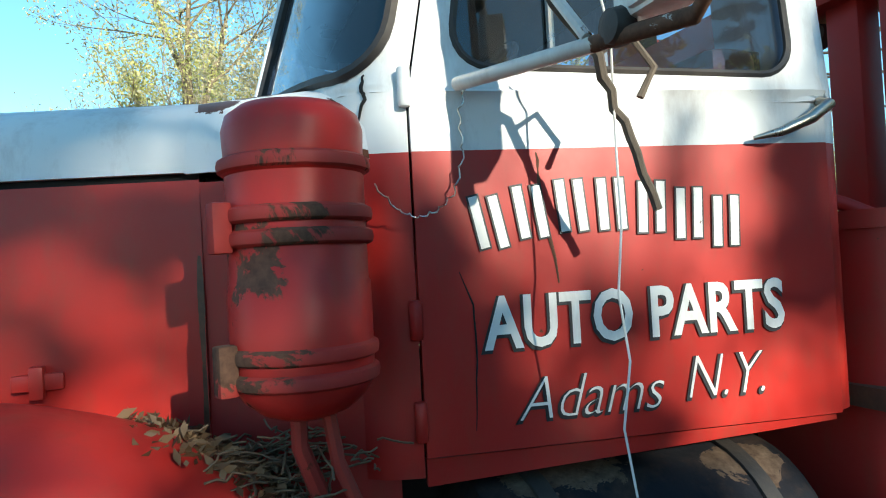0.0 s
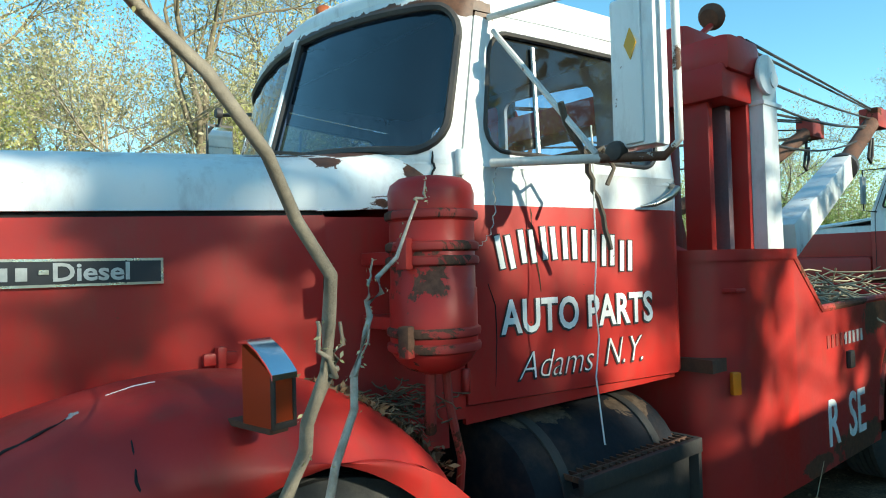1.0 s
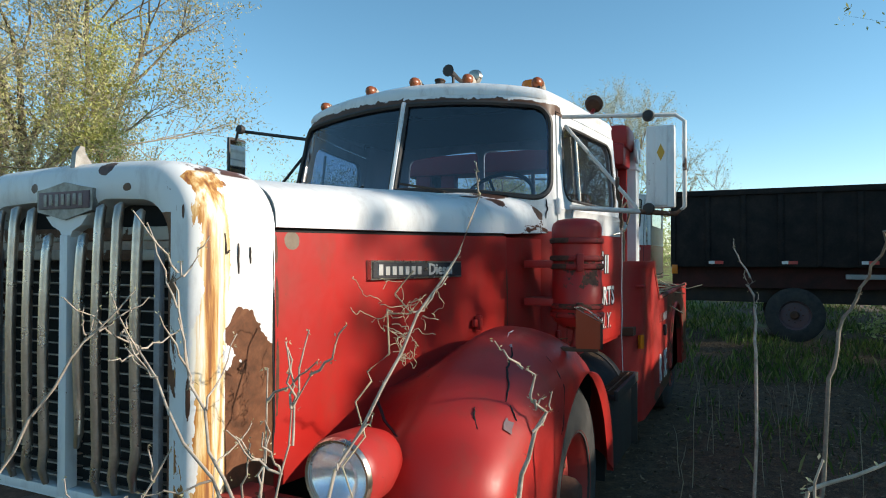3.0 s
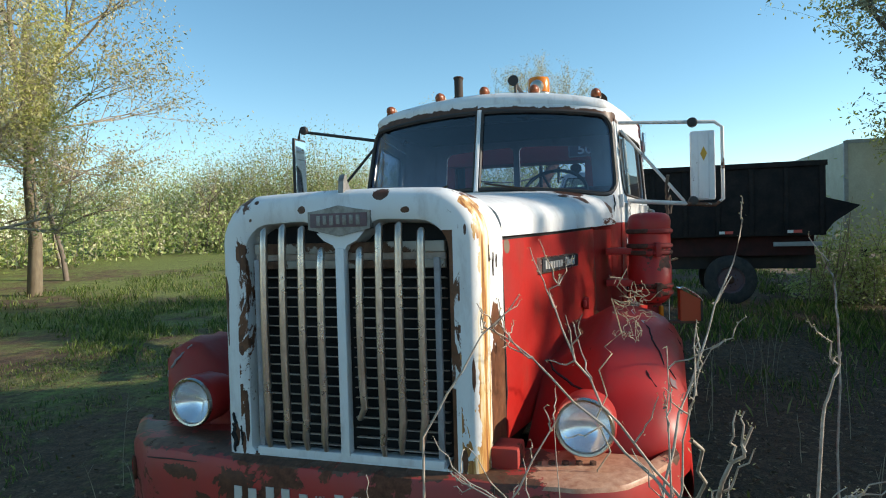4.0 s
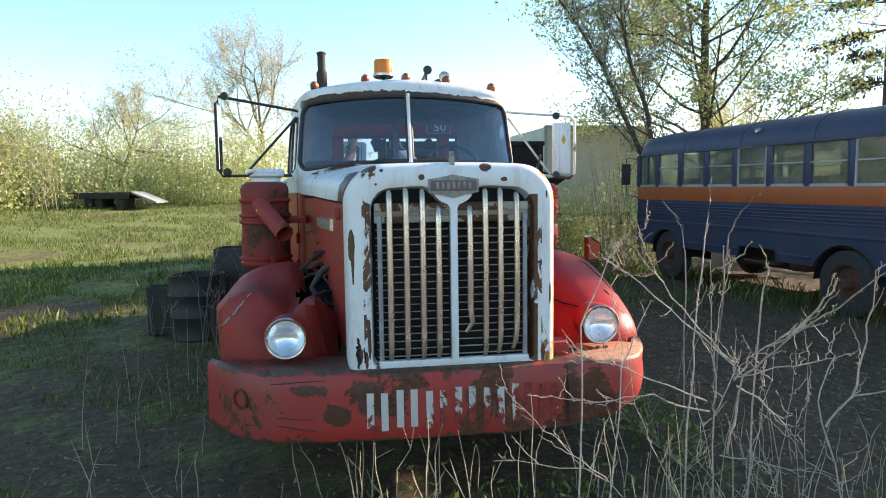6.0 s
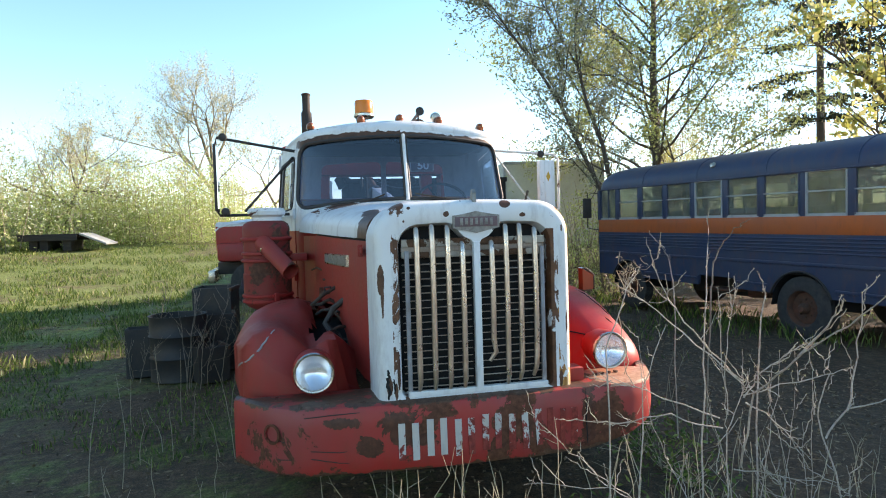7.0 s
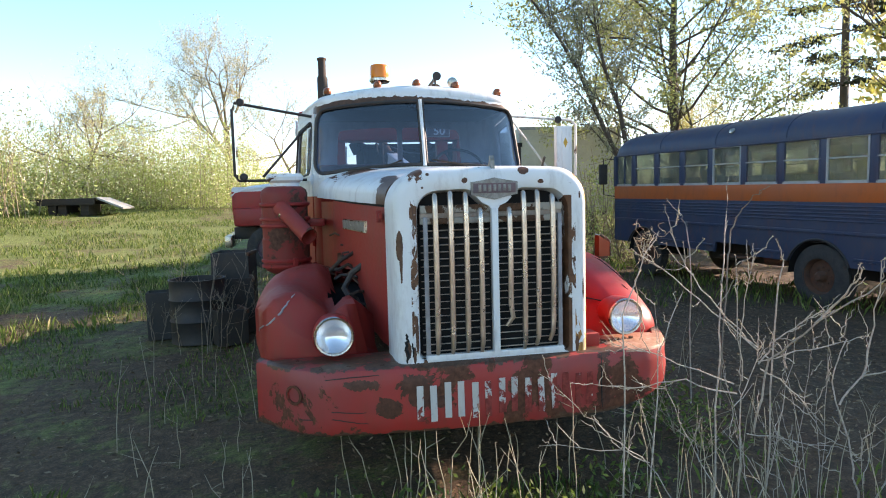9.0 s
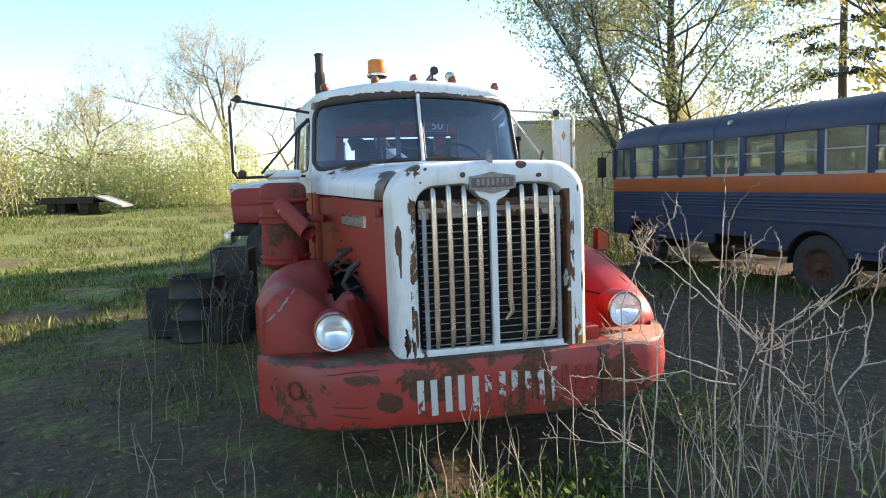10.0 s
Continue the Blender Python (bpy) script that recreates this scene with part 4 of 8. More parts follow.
def build_wheel(name, centre, s, R=0.515, W=0.27, mat_rim=None, parent=None, dual=False):
    """Tyre with tread grooves and a dished disc rim, axle along y."""
    m = Matrix.Translation(centre) @ Matrix.Rotation(radians(-90 * s), 4, "X")
    w = part(name, lathe([(0.06, W / 2 - 0.085), (0.12, W / 2 - 0.10), (0.19, W / 2 - 0.085), (0.25, W / 2 - 0.10), (0.27, W / 2 - 0.02), (0.292, W / 2 + 0.004), (0.29, -W / 2), (0.10, -W / 2 + 0.02)], m, 32, caps=False), mat_rim or M_RUSTRED, parent)
    prof = [(0.28, -W / 2), (0.34, -W / 2 - 0.01), (R - 0.05, -W / 2 + 0.005), (R - 0.012, -W / 2 + 0.03)]
    ribs = 6
    for k in range(ribs):
        a, b = lerp(-W / 2 + 0.03, W / 2 - 0.03, k / ribs), lerp(-W / 2 + 0.03, W / 2 - 0.03, (k + 1) / ribs)
        prof += [(R, a + 0.006), (R, b - 0.006), (R - 0.012, b)]
    prof += [(R - 0.05, W / 2 - 0.005), (0.34, W / 2 + 0.01), (0.28, W / 2)]
    bm = lathe(prof + [(0.275, 0.0), prof[0]], m, 48, caps=False)
    part("tyre", bm, M_RUBBER, w)
    bm = lathe([(0.0, W / 2 + 0.02), (0.05, W / 2 + 0.02), (0.075, W / 2 - 0.01), (0.085, W / 2 - 0.09), (0.085, -W / 2 + 0.03)], m, 20)
    for k in range(8):
        a = 2 * math.pi * k / 8
        add_lathe(bm, [(0.014, 0.0), (0.014, 0.025), (0.0, 0.028)], m @ Matrix.Translation((0.14 * math.cos(a), 0.14 * math.sin(a), W / 2 - 0.10)), 6)
    part("hub", bm, M_RUST, w)
    return w


for s in (-1, 1):
    build_wheel("front_wheel", (WHEEL_F.x, s * 1.09, WHEEL_F.z), s, 0.505, 0.27, None, truck)
    build_wheel("rear_wheel", (6.15, s * 1.02, 0.50), s, 0.52, 0.27, None, truck)
    build_wheel("rear_wheel", (6.15, s * 0.70, 0.50), s, 0.52, 0.27, None, truck)

# ---- bumper ----
def bumper_x(y):
    a = abs(y)
    if y > 0:
        return -0.075 + 0.06 * (a / 0.9) ** 2 + (0.30 * ((a - 0.93) / 0.40) ** 1.7 if a > 0.93 else 0.0)
    return -0.075 + 0.045 * (a / 0.9) ** 2 + (0.42 * ((a - 0.88) / 0.36) ** 2.4 if a > 0.88 else 0.0)


def bumper_dent(y):
    return 0.020 * noise.noise((y * 4.0, 0.3, 1.0)) + 0.012 * noise.noise((y * 11.0, 2.0, 1.0))


bm = bm_new()
rows = []
for k in range(57):
    y = -1.235 + 2.565 * k / 56
    x = bumper_x(y)
    nx = 1.0
    dent = bumper_dent(y)
    x += dent
    rows.append([(x + 0.05, y * 0.985, 0.455), (x + 0.012, y, 0.462), (x, y, 0.48), (x - 0.004 + dent, y, 0.55), (x - 0.004, y, 0.62), (x - 0.004 - dent, y, 0.70), (x, y, 0.785), (x + 0.012, y * 0.998, 0.812), (x + 0.04, y * 0.99, 0.824),
                 (max(x + 0.06, 0.20) if abs(y) < 1.1 or y > 0 else x + 0.10, y * 0.985, 0.824), (max(x + 0.07, 0.36) if abs(y) < 1.1 or y > 0 else x + 0.11, y * 0.98, 0.815)])
for row in rows:
    # the left end is bent, its lower edge swept up
    w = min(1.0, max(0.0, (-row[2][1] - 0.66) / 0.5))
    row[:] = [(x, y, 0.824 - (0.824 - z) * (1 - 0.42 * w ** 1.2)) for x, y, z in row]
add_grid(bm, rows)
solid(bm, 0.012)
bumper = part("bumper", bm, M_BUMPER, truck, "dented red steel bumper with flaking white lettering")
for s in (1,):
    turn = -math.atan((bumper_x(1.135) - bumper_x(1.095)) / 0.04)
    m = Matrix.Translation((bumper_x(1.115) - 0.002, 1.115, 0.679)) @ Matrix.Rotation(turn, 4, "Z") @ Matrix.Rotation(radians(-90), 4, "Y")
    part("bumper_ring", lathe([(0.052, 0.0), (0.055, 0.012), (0.042, 0.014), (0.040, 0.0)], m, 24, caps=False), M_RUSTRED, bumper)
# the name across the bumper, as plain flaking bars
for k in range(7):
    y = 0.455 - 0.152 * k
    for d in (0.0, 0.072):
        rows = []
        for yy in (y - d - 0.018, y - d, y - d + 0.018):
            dent = bumper_dent(yy)
            x = bumper_x(yy) + dent - 0.009
            rows.append([(x + 0.8 * dent, yy, 0.522 + 0.012 * (k % 2)), (x + dent, yy, 0.55), (x, yy, 0.62), (x - dent, yy, 0.70), (x - 0.7 * dent, yy, 0.728 - 0.012 * ((k + 1) % 2))])
        bm = bm_new()
        add_grid(bm, rows)
        solid(bm, 0.004)
        part("letter_bar", bm, M_FLAKEWHITE, bumper)
# hook block and tow pin on the bumper shelf
bm = box(0.08, 0.22, -0.66, -0.52, 0.82, 0.90, 0.015)
add_tube(bm, [(0.12, -0.53, 0.86), (0.12, -0.42, 0.87)], 0.022, 10)
part("tow_pin", bm, M_RUSTRED, truck)
for k in range(5):
    y = -0.72 - 0.05 * k
    part("bolt", lathe([(0.014, 0), (0.014, 0.012), (0.0, 0.014)], Matrix.Translation((0.16 + 0.01 * k, y, 0.824)), 6), M_RUST, bumper)
part("frame_rail", box(0.2, 7.0, -0.45, -0.36, 0.60, 0.84, 0.01), M_BLACK, truck)
part("frame_rail", box(0.2, 7.0, 0.36, 0.45, 0.60, 0.84, 0.01), M_BLACK, truck)
part("front_axle", tube([(1.63, -1.0, 0.5), (1.63, -0.5, 0.42), (1.63, 0.5, 0.42), (1.63, 1.0, 0.5)], 0.05, 10), M_BLACK, truck)
part("engine_block", box(0.55, 1.9, -0.33, 0.33, 0.7, 1.5, 0.05), M_BLACK, truck)

# ---- air cleaner canisters ----
M_BAND = worn_paint("rusty_band", (0.34, 0.022, 0.018), chips=0.535, seed=27.0, rough=0.6, rust=(0.085, 0.045, 0.03))


M_CANDARK = worn_paint("dull_canister_red", (0.25, 0.026, 0.020), chips=0.56, seed=45.0, rough=0.6, rust=(0.10, 0.045, 0.03))


def canister(x, y, z0, z1, r, band_mat=M_BAND, shell_mat=M_CANRED):
    m = Matrix.Translation((x, y, z0))
    h = z1 - z0
    prof = [(0.0, -0.062), (r * 0.30, -0.060), (r * 0.62, -0.045), (r * 0.85, -0.02), (r * 0.98, 0.008), (r * 1.0, 0.05), (r * 1.0, h * 0.36), (r * 0.97, h * 0.37), (r * 0.97, h * 0.74), (r * 1.02, h * 0.75), (r * 1.02, h * 0.79),
            (r * 0.97, h * 0.80), (r * 0.99, h * 0.90), (r * 0.93, h * 0.95), (r * 0.75, h * 0.985), (r * 0.4, h), (0.0, h)]
    c = part("air_cleaner", lathe(prof, m, 36), shell_mat, truck, "red canister air cleaner with rusty clamp bands")
    for zz in (0.022, 0.066, h * 0.52, h * 0.60, h * 0.775):
        part("clamp_band", lathe([(r * 1.0, zz - 0.015), (r * 1.06, zz - 0.010), (r * 1.075, zz), (r * 1.06, zz + 0.010), (r * 1.0, zz + 0.015)], m, 36, caps=False), band_mat, c)
    for zz in (0.046, h * 0.56):
        for a in (40, 200):
            ca, sa = math.cos(radians(a)), math.sin(radians(a))
            mm = m @ Matrix.Rotation(radians(a), 4, "Z")
            b = box(r, r + 0.035, -0.018, 0.018, zz - 0.045, zz + 0.045, 0.006, m=mm)
            for dz in (-0.024, 0.024):
                add_lathe(b, [(0.009, 0.0), (0.009, 0.010), (0.0, 0.012)], mm @ Matrix.Translation((r + 0.018, -0.018 if a > 90 else 0.018, zz + dz)) @ Matrix.Rotation(radians(90 if a > 90 else -90), 4, "X"), 6)
            part("clamp_lug", b, band_mat, c)
    return c


canister(2.065, -1.125, 1.275, 1.80, 0.132)
bm = tube([(2.05, -1.125, 1.24), (2.05, -1.12, 1.16), (2.10, -1.05, 1.02)], [0.016, 0.016, 0.02], 8)
add_tube(bm, [(2.10, -1.13, 1.25), (2.12, -1.12, 1.12), (2.20, -1.08, 0.92), (2.24, -1.02, 0.8)], 0.014, 8)
part("air_hose", bm, M_RUSTRED, truck)
for z in (1.36, 1.56):
    part("bracket", box(1.98, 2.14, -1.02, -0.86, z - 0.02, z + 0.02, 0.005), M_RED, truck)
canister(2.06, 1.18, 1.17, 1.84, 0.19, M_BAND, M_CANDARK)
part("canister_neck", lathe([(0.12, 1.80), (0.115, 1.86), (0.145, 1.88), (0.15, 1.91), (0.135, 1.935), (0.0, 1.942)], Matrix.Translation((2.06, 1.17, 0)), 28), M_COWL, truck, "rusty white intake cap")
elbow = bm_new()
add_tube(elbow, [(1.95, 1.21, 1.67), (1.88, 1.19, 1.645), (1.76, 1.11, 1.565), (1.62, 1.01, 1.455), (1.60, 0.995, 1.44)], [0.068, 0.068, 0.064, 0.064, 0.070], 20, False)
solid(elbow, 0.006)
part("intake_pipe", elbow, M_RUSTRED, truck, "open red intake pipe")
part("pipe_clamp", tube([(1.845, 1.165, 1.617), (1.83, 1.155, 1.606)], 0.068, 20, False), M_CHROME, truck)
part("bracket", box(2.05, 2.2, 0.86, 1.02, 1.5, 1.56, 0.005), M_RED, truck)

# turn signal on the left fender
def wedge(x0, x1, ya, yb, za, zb, low, grow_=0.0):
    """A box whose top slopes from za at ya down to zb at yb."""
    return add_prism(bm_new(), [(ya + grow_, low), (ya + grow_, za), (yb - grow_, zb), (yb - grow_, low)], lambda y, z: (x0 - grow_, y, z), lambda y, z: (x1 + grow_, y, z))


SIG = Matrix.Translation((1.441, -1.322, 0)) @ Matrix.Diagonal((0.86, 0.95, 1, 1)) @ Matrix.Rotation(radians(12), 4, "Z") @ Matrix.Translation((-1.441, 1.322, 0))


def turned(bm):
    bmesh.ops.transform(bm, matrix=SIG, verts=bm.verts[:])
    return bm


sig = part("turn_signal", turned(wedge(1.409, 1.473, -1.272, -1.386, 1.374, 1.316, 1.205)), M_DKAMBER, truck, "orange turn signal with a chrome cap", smooth=False)
cap = bm_new()
capr = [(-1.264, 1.380), (-1.294, 1.386), (-1.338, 1.364), (-1.372, 1.338), (-1.393, 1.318), (-1.393, 1.306)]
add_grid(cap, [[(x, y, z) for y, z in capr] for x in (1.403, 1.441, 1.479)])
solid(cap, 0.004)
part("signal_cap", turned(cap), material("cap_chrome", (0.80, 0.83, 0.87), 0.16, 1.0), sig)
for x in (1.406, 1.468):
    part("signal_frame", turned(box(x, x + 0.009, -1.391, -1.380, 1.203, 1.312, 0.002)), M_PIPE, sig)
part("signal_frame", turned(box(1.406, 1.477, -1.391, -1.380, 1.203, 1.217, 0.002)), M_PIPE, sig)
part("signal_base", turned(box(1.413, 1.469, -1.370, -1.18, 1.190, 1.206, 0.004)), M_RUST, sig)

# ---- mirrors ----
for s in (-1, 1):
    x, y0, y1, z0, z1 = (2.62, -1.405, -1.565, 1.885, 2.365) if s < 0 else (2.46, 1.575, 1.60, 1.93, 2.50)
    if s < 0:
        mir = part("mirror", box(x - 0.03, x + 0.05, min(y0, y1), max(y0, y1), z0, z1, 0.014), M_WHITE, truck, "white mirror back with a yellow diamond")
        part("mirror_ridge", box(x - 0.040, x - 0.02, -1.525, -1.455, z0 + 0.01, z1 - 0.01, 0.012), M_WHITE, mir)
        dm = [(-1.490, 2.155), (-1.468, 2.205), (-1.490, 2.255), (-1.512, 2.205)]
        part("diamond", add_prism(bm_new(), dm, lambda y, z: (x - 0.044, y, z), lambda y, z: (x - 0.038, y, z)), material("yellow_reflector", (0.55, 0.30, 0.02), 0.4), mir, smooth=False)
        part("mirror_glass", box(x + 0.046, x + 0.054, -1.555, -1.415, z0 + 0.02, z1 - 0.02), material("mirror_silver", (0.9, 0.9, 0.9), 0.05, 1.0), mir)
    else:
        mir = part("mirror", box(x - 0.09, x + 0.09, y0, y1, z0, z1, 0.01), M_BLACK, truck, "flat mirror seen edge on")
        part("mirror_glass", box(x - 0.08, x + 0.08, y0 - 0.004, y0 + 0.001, z0 + 0.02, z1 - 0.02), material("mirror_silver", (0.9, 0.9, 0.9), 0.05, 1.0), mir)
    yo = s * 1.615
    zt, zb = z1 + 0.06, z0 - 0.035
    ca, cb = cab_point(s_of_x(2.42), 2.52, s, 0.02), cab_point(s_of_x(2.46), 1.95, s, 0.03)
    frame_pts = [ca, (lerp(ca[0], x, 0.5), lerp(ca[1], yo, 0.5), lerp(ca[2], zt, 0.6)), (x + 0.01, yo - s * 0.05, zt), (x + 0.01, yo, zt - 0.04), (x + 0.01, yo, zb + 0.04), (x + 0.01, yo - s * 0.05, zb), cb]
    if s > 0:
        frame_pts = [ca, (x, yo - s * 0.04, zt), (x, yo - s * 0.03, z1), (x, yo - s * 0.03, z0), (x, yo - s * 0.05, zb), cb]
    part("mirror_arm", tube(frame_pts, [0.0125] * (len(frame_pts) - 2) + [0.015, 0.0165] if s < 0 else 0.0125, 10), M_ARM if s < 0 else M_BLACK, mir)
    part("mirror_brace", tube([cab_point(s_of_x(2.44), 2.47, s, 0.03), (lerp(2.44, x, 0.7), s * 1.36, zb + 0.03)], 0.011, 8), M_ARM if s < 0 else M_BLACK, mir)
    for z in (zt, zb + 0.03):
        part("mirror_knob", lathe([(0.0, -0.03), (0.03, -0.02), (0.036, 0.0), (0.03, 0.02), (0.0, 0.03)], Matrix.Translation((x - 0.03, s * (1.42 if s < 0 else 1.52), z)) @ Matrix.Rotation(radians(90), 4, "Y"), 14), M_BLACK, mir)

# ---- lettering on the door ----
def door_at(x, z, out=0.011):
    return Vector(cab_point(s_of_x(x), z, -1, out))


def door_frame(x, z, out=0.011):
    o = door_at(x, z, out)
    return plane_frame(o, door_at(x + 0.1, z, out) - o, (0, 0, 1))


for m_, d, off, nm in ((M_SIGNBLACK, 0.0004, 0.0045, "letter_shadow"), (M_SIGNWHITE, 0.0012, 0.0, "sign_letters")):
    shift = -0.004 if m_ is M_SIGNBLACK else 0.0
    for body, x in (("AUTO", 2.500), ("PARTS", 2.905)):
        lettering(body, 0.170, m_, nm, door_frame(x + shift, 1.283 + shift), truck, depth=d, width=0.76 if body == "AUTO" else 0.745, offset=0.004 + off, spacing=1.04)
    lettering("Adams", 0.15, m_, nm, door_frame(2.565 + shift, 1.108 + shift), truck, depth=d, shear=0.35, width=0.88, offset=-0.003 + off)
    lettering("N.Y.", 0.155, m_, nm, door_frame(2.985 + shift, 1.122 + shift), truck, depth=d, shear=0.3, width=0.80, offset=-0.003 + off)
# the name over it, as plain bars set in an arch
for k in range(7):
    x = 2.51 + 0.098 * k
    z = 1.50 + 0.05 * math.sin(math.pi * (k + 0.8) / 6.6)
    tilt = radians(-20 + 5.5 * k) if k < 4 else radians(4)
    for d in (0.0, 0.046):
        for m_, g, o in ((M_SIGNBLACK, 0.0045, 0.0), (M_SIGNWHITE, 0.0, 0.0008)):
            fr = door_frame(x + d, z, 0.0105 + o) @ Matrix.Rotation(-tilt * 0.6, 4, "Z")
            bm = box(-0.011 - g, 0.011 + g, -0.003 - g, 0.120 + g, 0.0, 0.002, m=fr)
            part("name_bar", bm, m_, truck)

# ---- wrecker body ----
M_BODYRED = worn_paint("body_red", (0.40, 0.018, 0.014), chips=0.66, seed=52.0, fade=0.3)
spots(M_BODYRED, [(5.55, 1.15, 0.25, 0.10), (6.7, 1.0, 0.35, 0.25), (6.2, 1.18, 0.5, 0.07), (5.2, 0.45, 0.4, 0.10), (7.1, 0.7, 0.25, 0.3), (4.6, 0.42, 0.2, 0.06)], (0, 2), ragged=1.3, scale=6.0, seed=4.0)
def side_panel(poly, y, thick, s, name, mat, label=""):
    bm = add_prism(bm_new(), poly, lambda x, z: (x, s * y, z), lambda x, z: (x, s * (y - thick), z))
    bmesh.ops.triangulate(bm, faces=[f for f in bm.faces if len(f.verts) > 4])
    return part(name, bm, mat, truck, label, smooth=False)


for s in (-1, 1):
    # front locker with a rounded outer corner
    bm = bm_new()
    plan_pts = [(3.62, 0.62)] + [(3.62 + 0.25 - 0.25 * math.cos(a), 1.215 - 0.25 + 0.25 * math.sin(a)) for a in (math.pi / 2 * k / 8 for k in range(9))] + [(4.10, 1.215), (4.36, 1.215), (4.36, 0.62)]
    plan_pts[0] = (3.62, 0.62)
    rows = [[(x, s * y, z) for x, y in plan_pts] for z in (0.36, 0.8, 1.2, 1.52)]
    vs = add_grid(bm, rows, close_v=True)
    bm.faces.new(vs[-1])
    bm.faces.new(vs[0][::-1])
    part("locker", bm, M_RED, truck, "red steel side locker with a flanged top")
    bm = bm_new()
    lip = [(x + (0.012 if x > 4.3 else -0.012 if x < 3.7 else 0), y + (0.014 if y > 1.0 else 0.0)) for x, y in plan_pts]
    add_prism(bm, lip, lambda x, y: (x, s * y, 1.52), lambda x, y: (x, s * y, 1.572))
    part("locker_rim", bm, M_RED, truck)
    # sloping shoulder and long side with the wheel arch
    arch = [(6.15 + 0.60 * math.cos(a), 0.50 + 0.60 * math.sin(a)) for a in (math.pi * k / 14 for k in range(15))]
    poly = [(4.36, 0.36), (4.36, 1.54), (4.70, 1.235), (7.30, 1.275), (7.30, 0.36), (6.76, 0.38)] + [p for p in arch if p[1] > 0.5] + [(5.54, 0.38)]
    side_panel(poly, 1.215, 0.05, s, "body_side", M_BODYRED, "red body side with painted lettering" if s < 0 else "red body side")
    part("body_rail", tube([(4.36, s * 1.205, 1.54), (4.70, s * 1.205, 1.24), (7.30, s * 1.205, 1.28)], 0.022, 8), M_RUSTRED, truck)
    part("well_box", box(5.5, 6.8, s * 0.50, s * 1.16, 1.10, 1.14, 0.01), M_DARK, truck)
    part("marker_lamp", box(3.69, 3.735, s * 1.19, s * 1.235, 0.93, 1.005, 0.01), M_AMBER, truck, "amber marker lamp") if s > 0 else None
part("rear_mudguard", tube([(6.15 + 0.615 * math.cos(a), -1.215, 0.50 + 0.615 * math.sin(a)) for a in (math.pi * k / 16 for k in range(17))], 0.02, 8), M_RUSTRED, truck)
part("deck", box(3.6, 7.28, -1.17, 1.17, 1.02, 1.08), M_RUST, truck)
part("tailboard", box(7.26, 7.31, -1.2, 1.2, 0.5, 1.28, 0.01), M_RED, truck)
ml = part("marker_lamp", box(-0.022, 0.022, -0.014, 0.016, -0.052, 0.052, 0.01, m=Matrix.Translation((3.735, -1.205, 0.965)) @ Matrix.Rotation(radians(-30), 4, "Z")), M_AMBER, truck, "amber marker lamp")
part("locker_latch", tube([(3.72, -1.17, 1.385), (3.725, -1.222, 1.385), (3.80, -1.228, 1.383)], 0.010, 8), M_RED, truck)
for body, x in (("R", 4.715), ("SE", 5.02)):
    lettering(body, 0.36, M_SIGNWHITE, "side_letters", plane_frame((x, -1.217, 0.49), (1, 0, 0), (0, 0, 1)), truck, depth=0.002, width=0.78, offset=0.004)
for k in range(9):
    x = 4.75 + 0.062 * k
    part("faded_bar", box(x, x + 0.032, -1.219, -1.213, 1.02, 1.09), M_FLAKEWHITE, truck)
part("side_lamp", box(5.02, 5.09, -1.24, -1.21, 0.88, 0.98, 0.008), M_BLACK, truck)

# fuel tank and step under the door
m = Matrix.Translation((2.46, -0.86, 0.66)) @ Matrix.Rotation(radians(90), 4, "Y")
tank = part("fuel_tank", lathe([(0.0, -0.012), (0.25, -0.006), (0.29, 0.015), (0.30, 0.04), (0.30, 0.86), (0.29, 0.885), (0.0, 0.90)], m, 36), M_TANKBLACK, truck, "black cylindrical fuel tank, rust-stained")
for x in (2.62, 3.2):
    part("tank_strap", lathe([(0.302, -0.025), (0.309, -0.023), (0.309, 0.023), (0.302, 0.025)], Matrix.Translation((x, -0.86, 0.66)) @ Matrix.Rotation(radians(90), 4, "Y"), 36, caps=False), M_BLACK, tank)
part("tank_cap", box(2.66, 2.86, -0.82, -0.74, 0.965, 0.985, 0.01), M_CHROME, tank)
step = part("step_frame", box(2.60, 3.37, -1.24, -1.215, 0.74, 0.80, 0.005), M_BLACK, truck)
part("step_side", box(3.345, 3.37, -1.235, -0.7, 0.30, 0.80, 0.005), M_BLACK, truck)
part("step_box", box(2.62, 3.34, -1.20, -0.86, 0.30, 0.735, 0.02), M_BLACK, truck)
for k in range(19):
    x = 2.62 + 0.04 * k
    part("tread_bar", box(x - 0.004, x + 0.004, -1.22, -0.95, 0.775, 0.795), M_RUST, step)
for k in range(4):
    y = -1.18 + 0.065 * k
    part("tread_bar", box(2.61, 3.35, y - 0.004, y + 0.004, 0.78, 0.798), M_RUST, step)

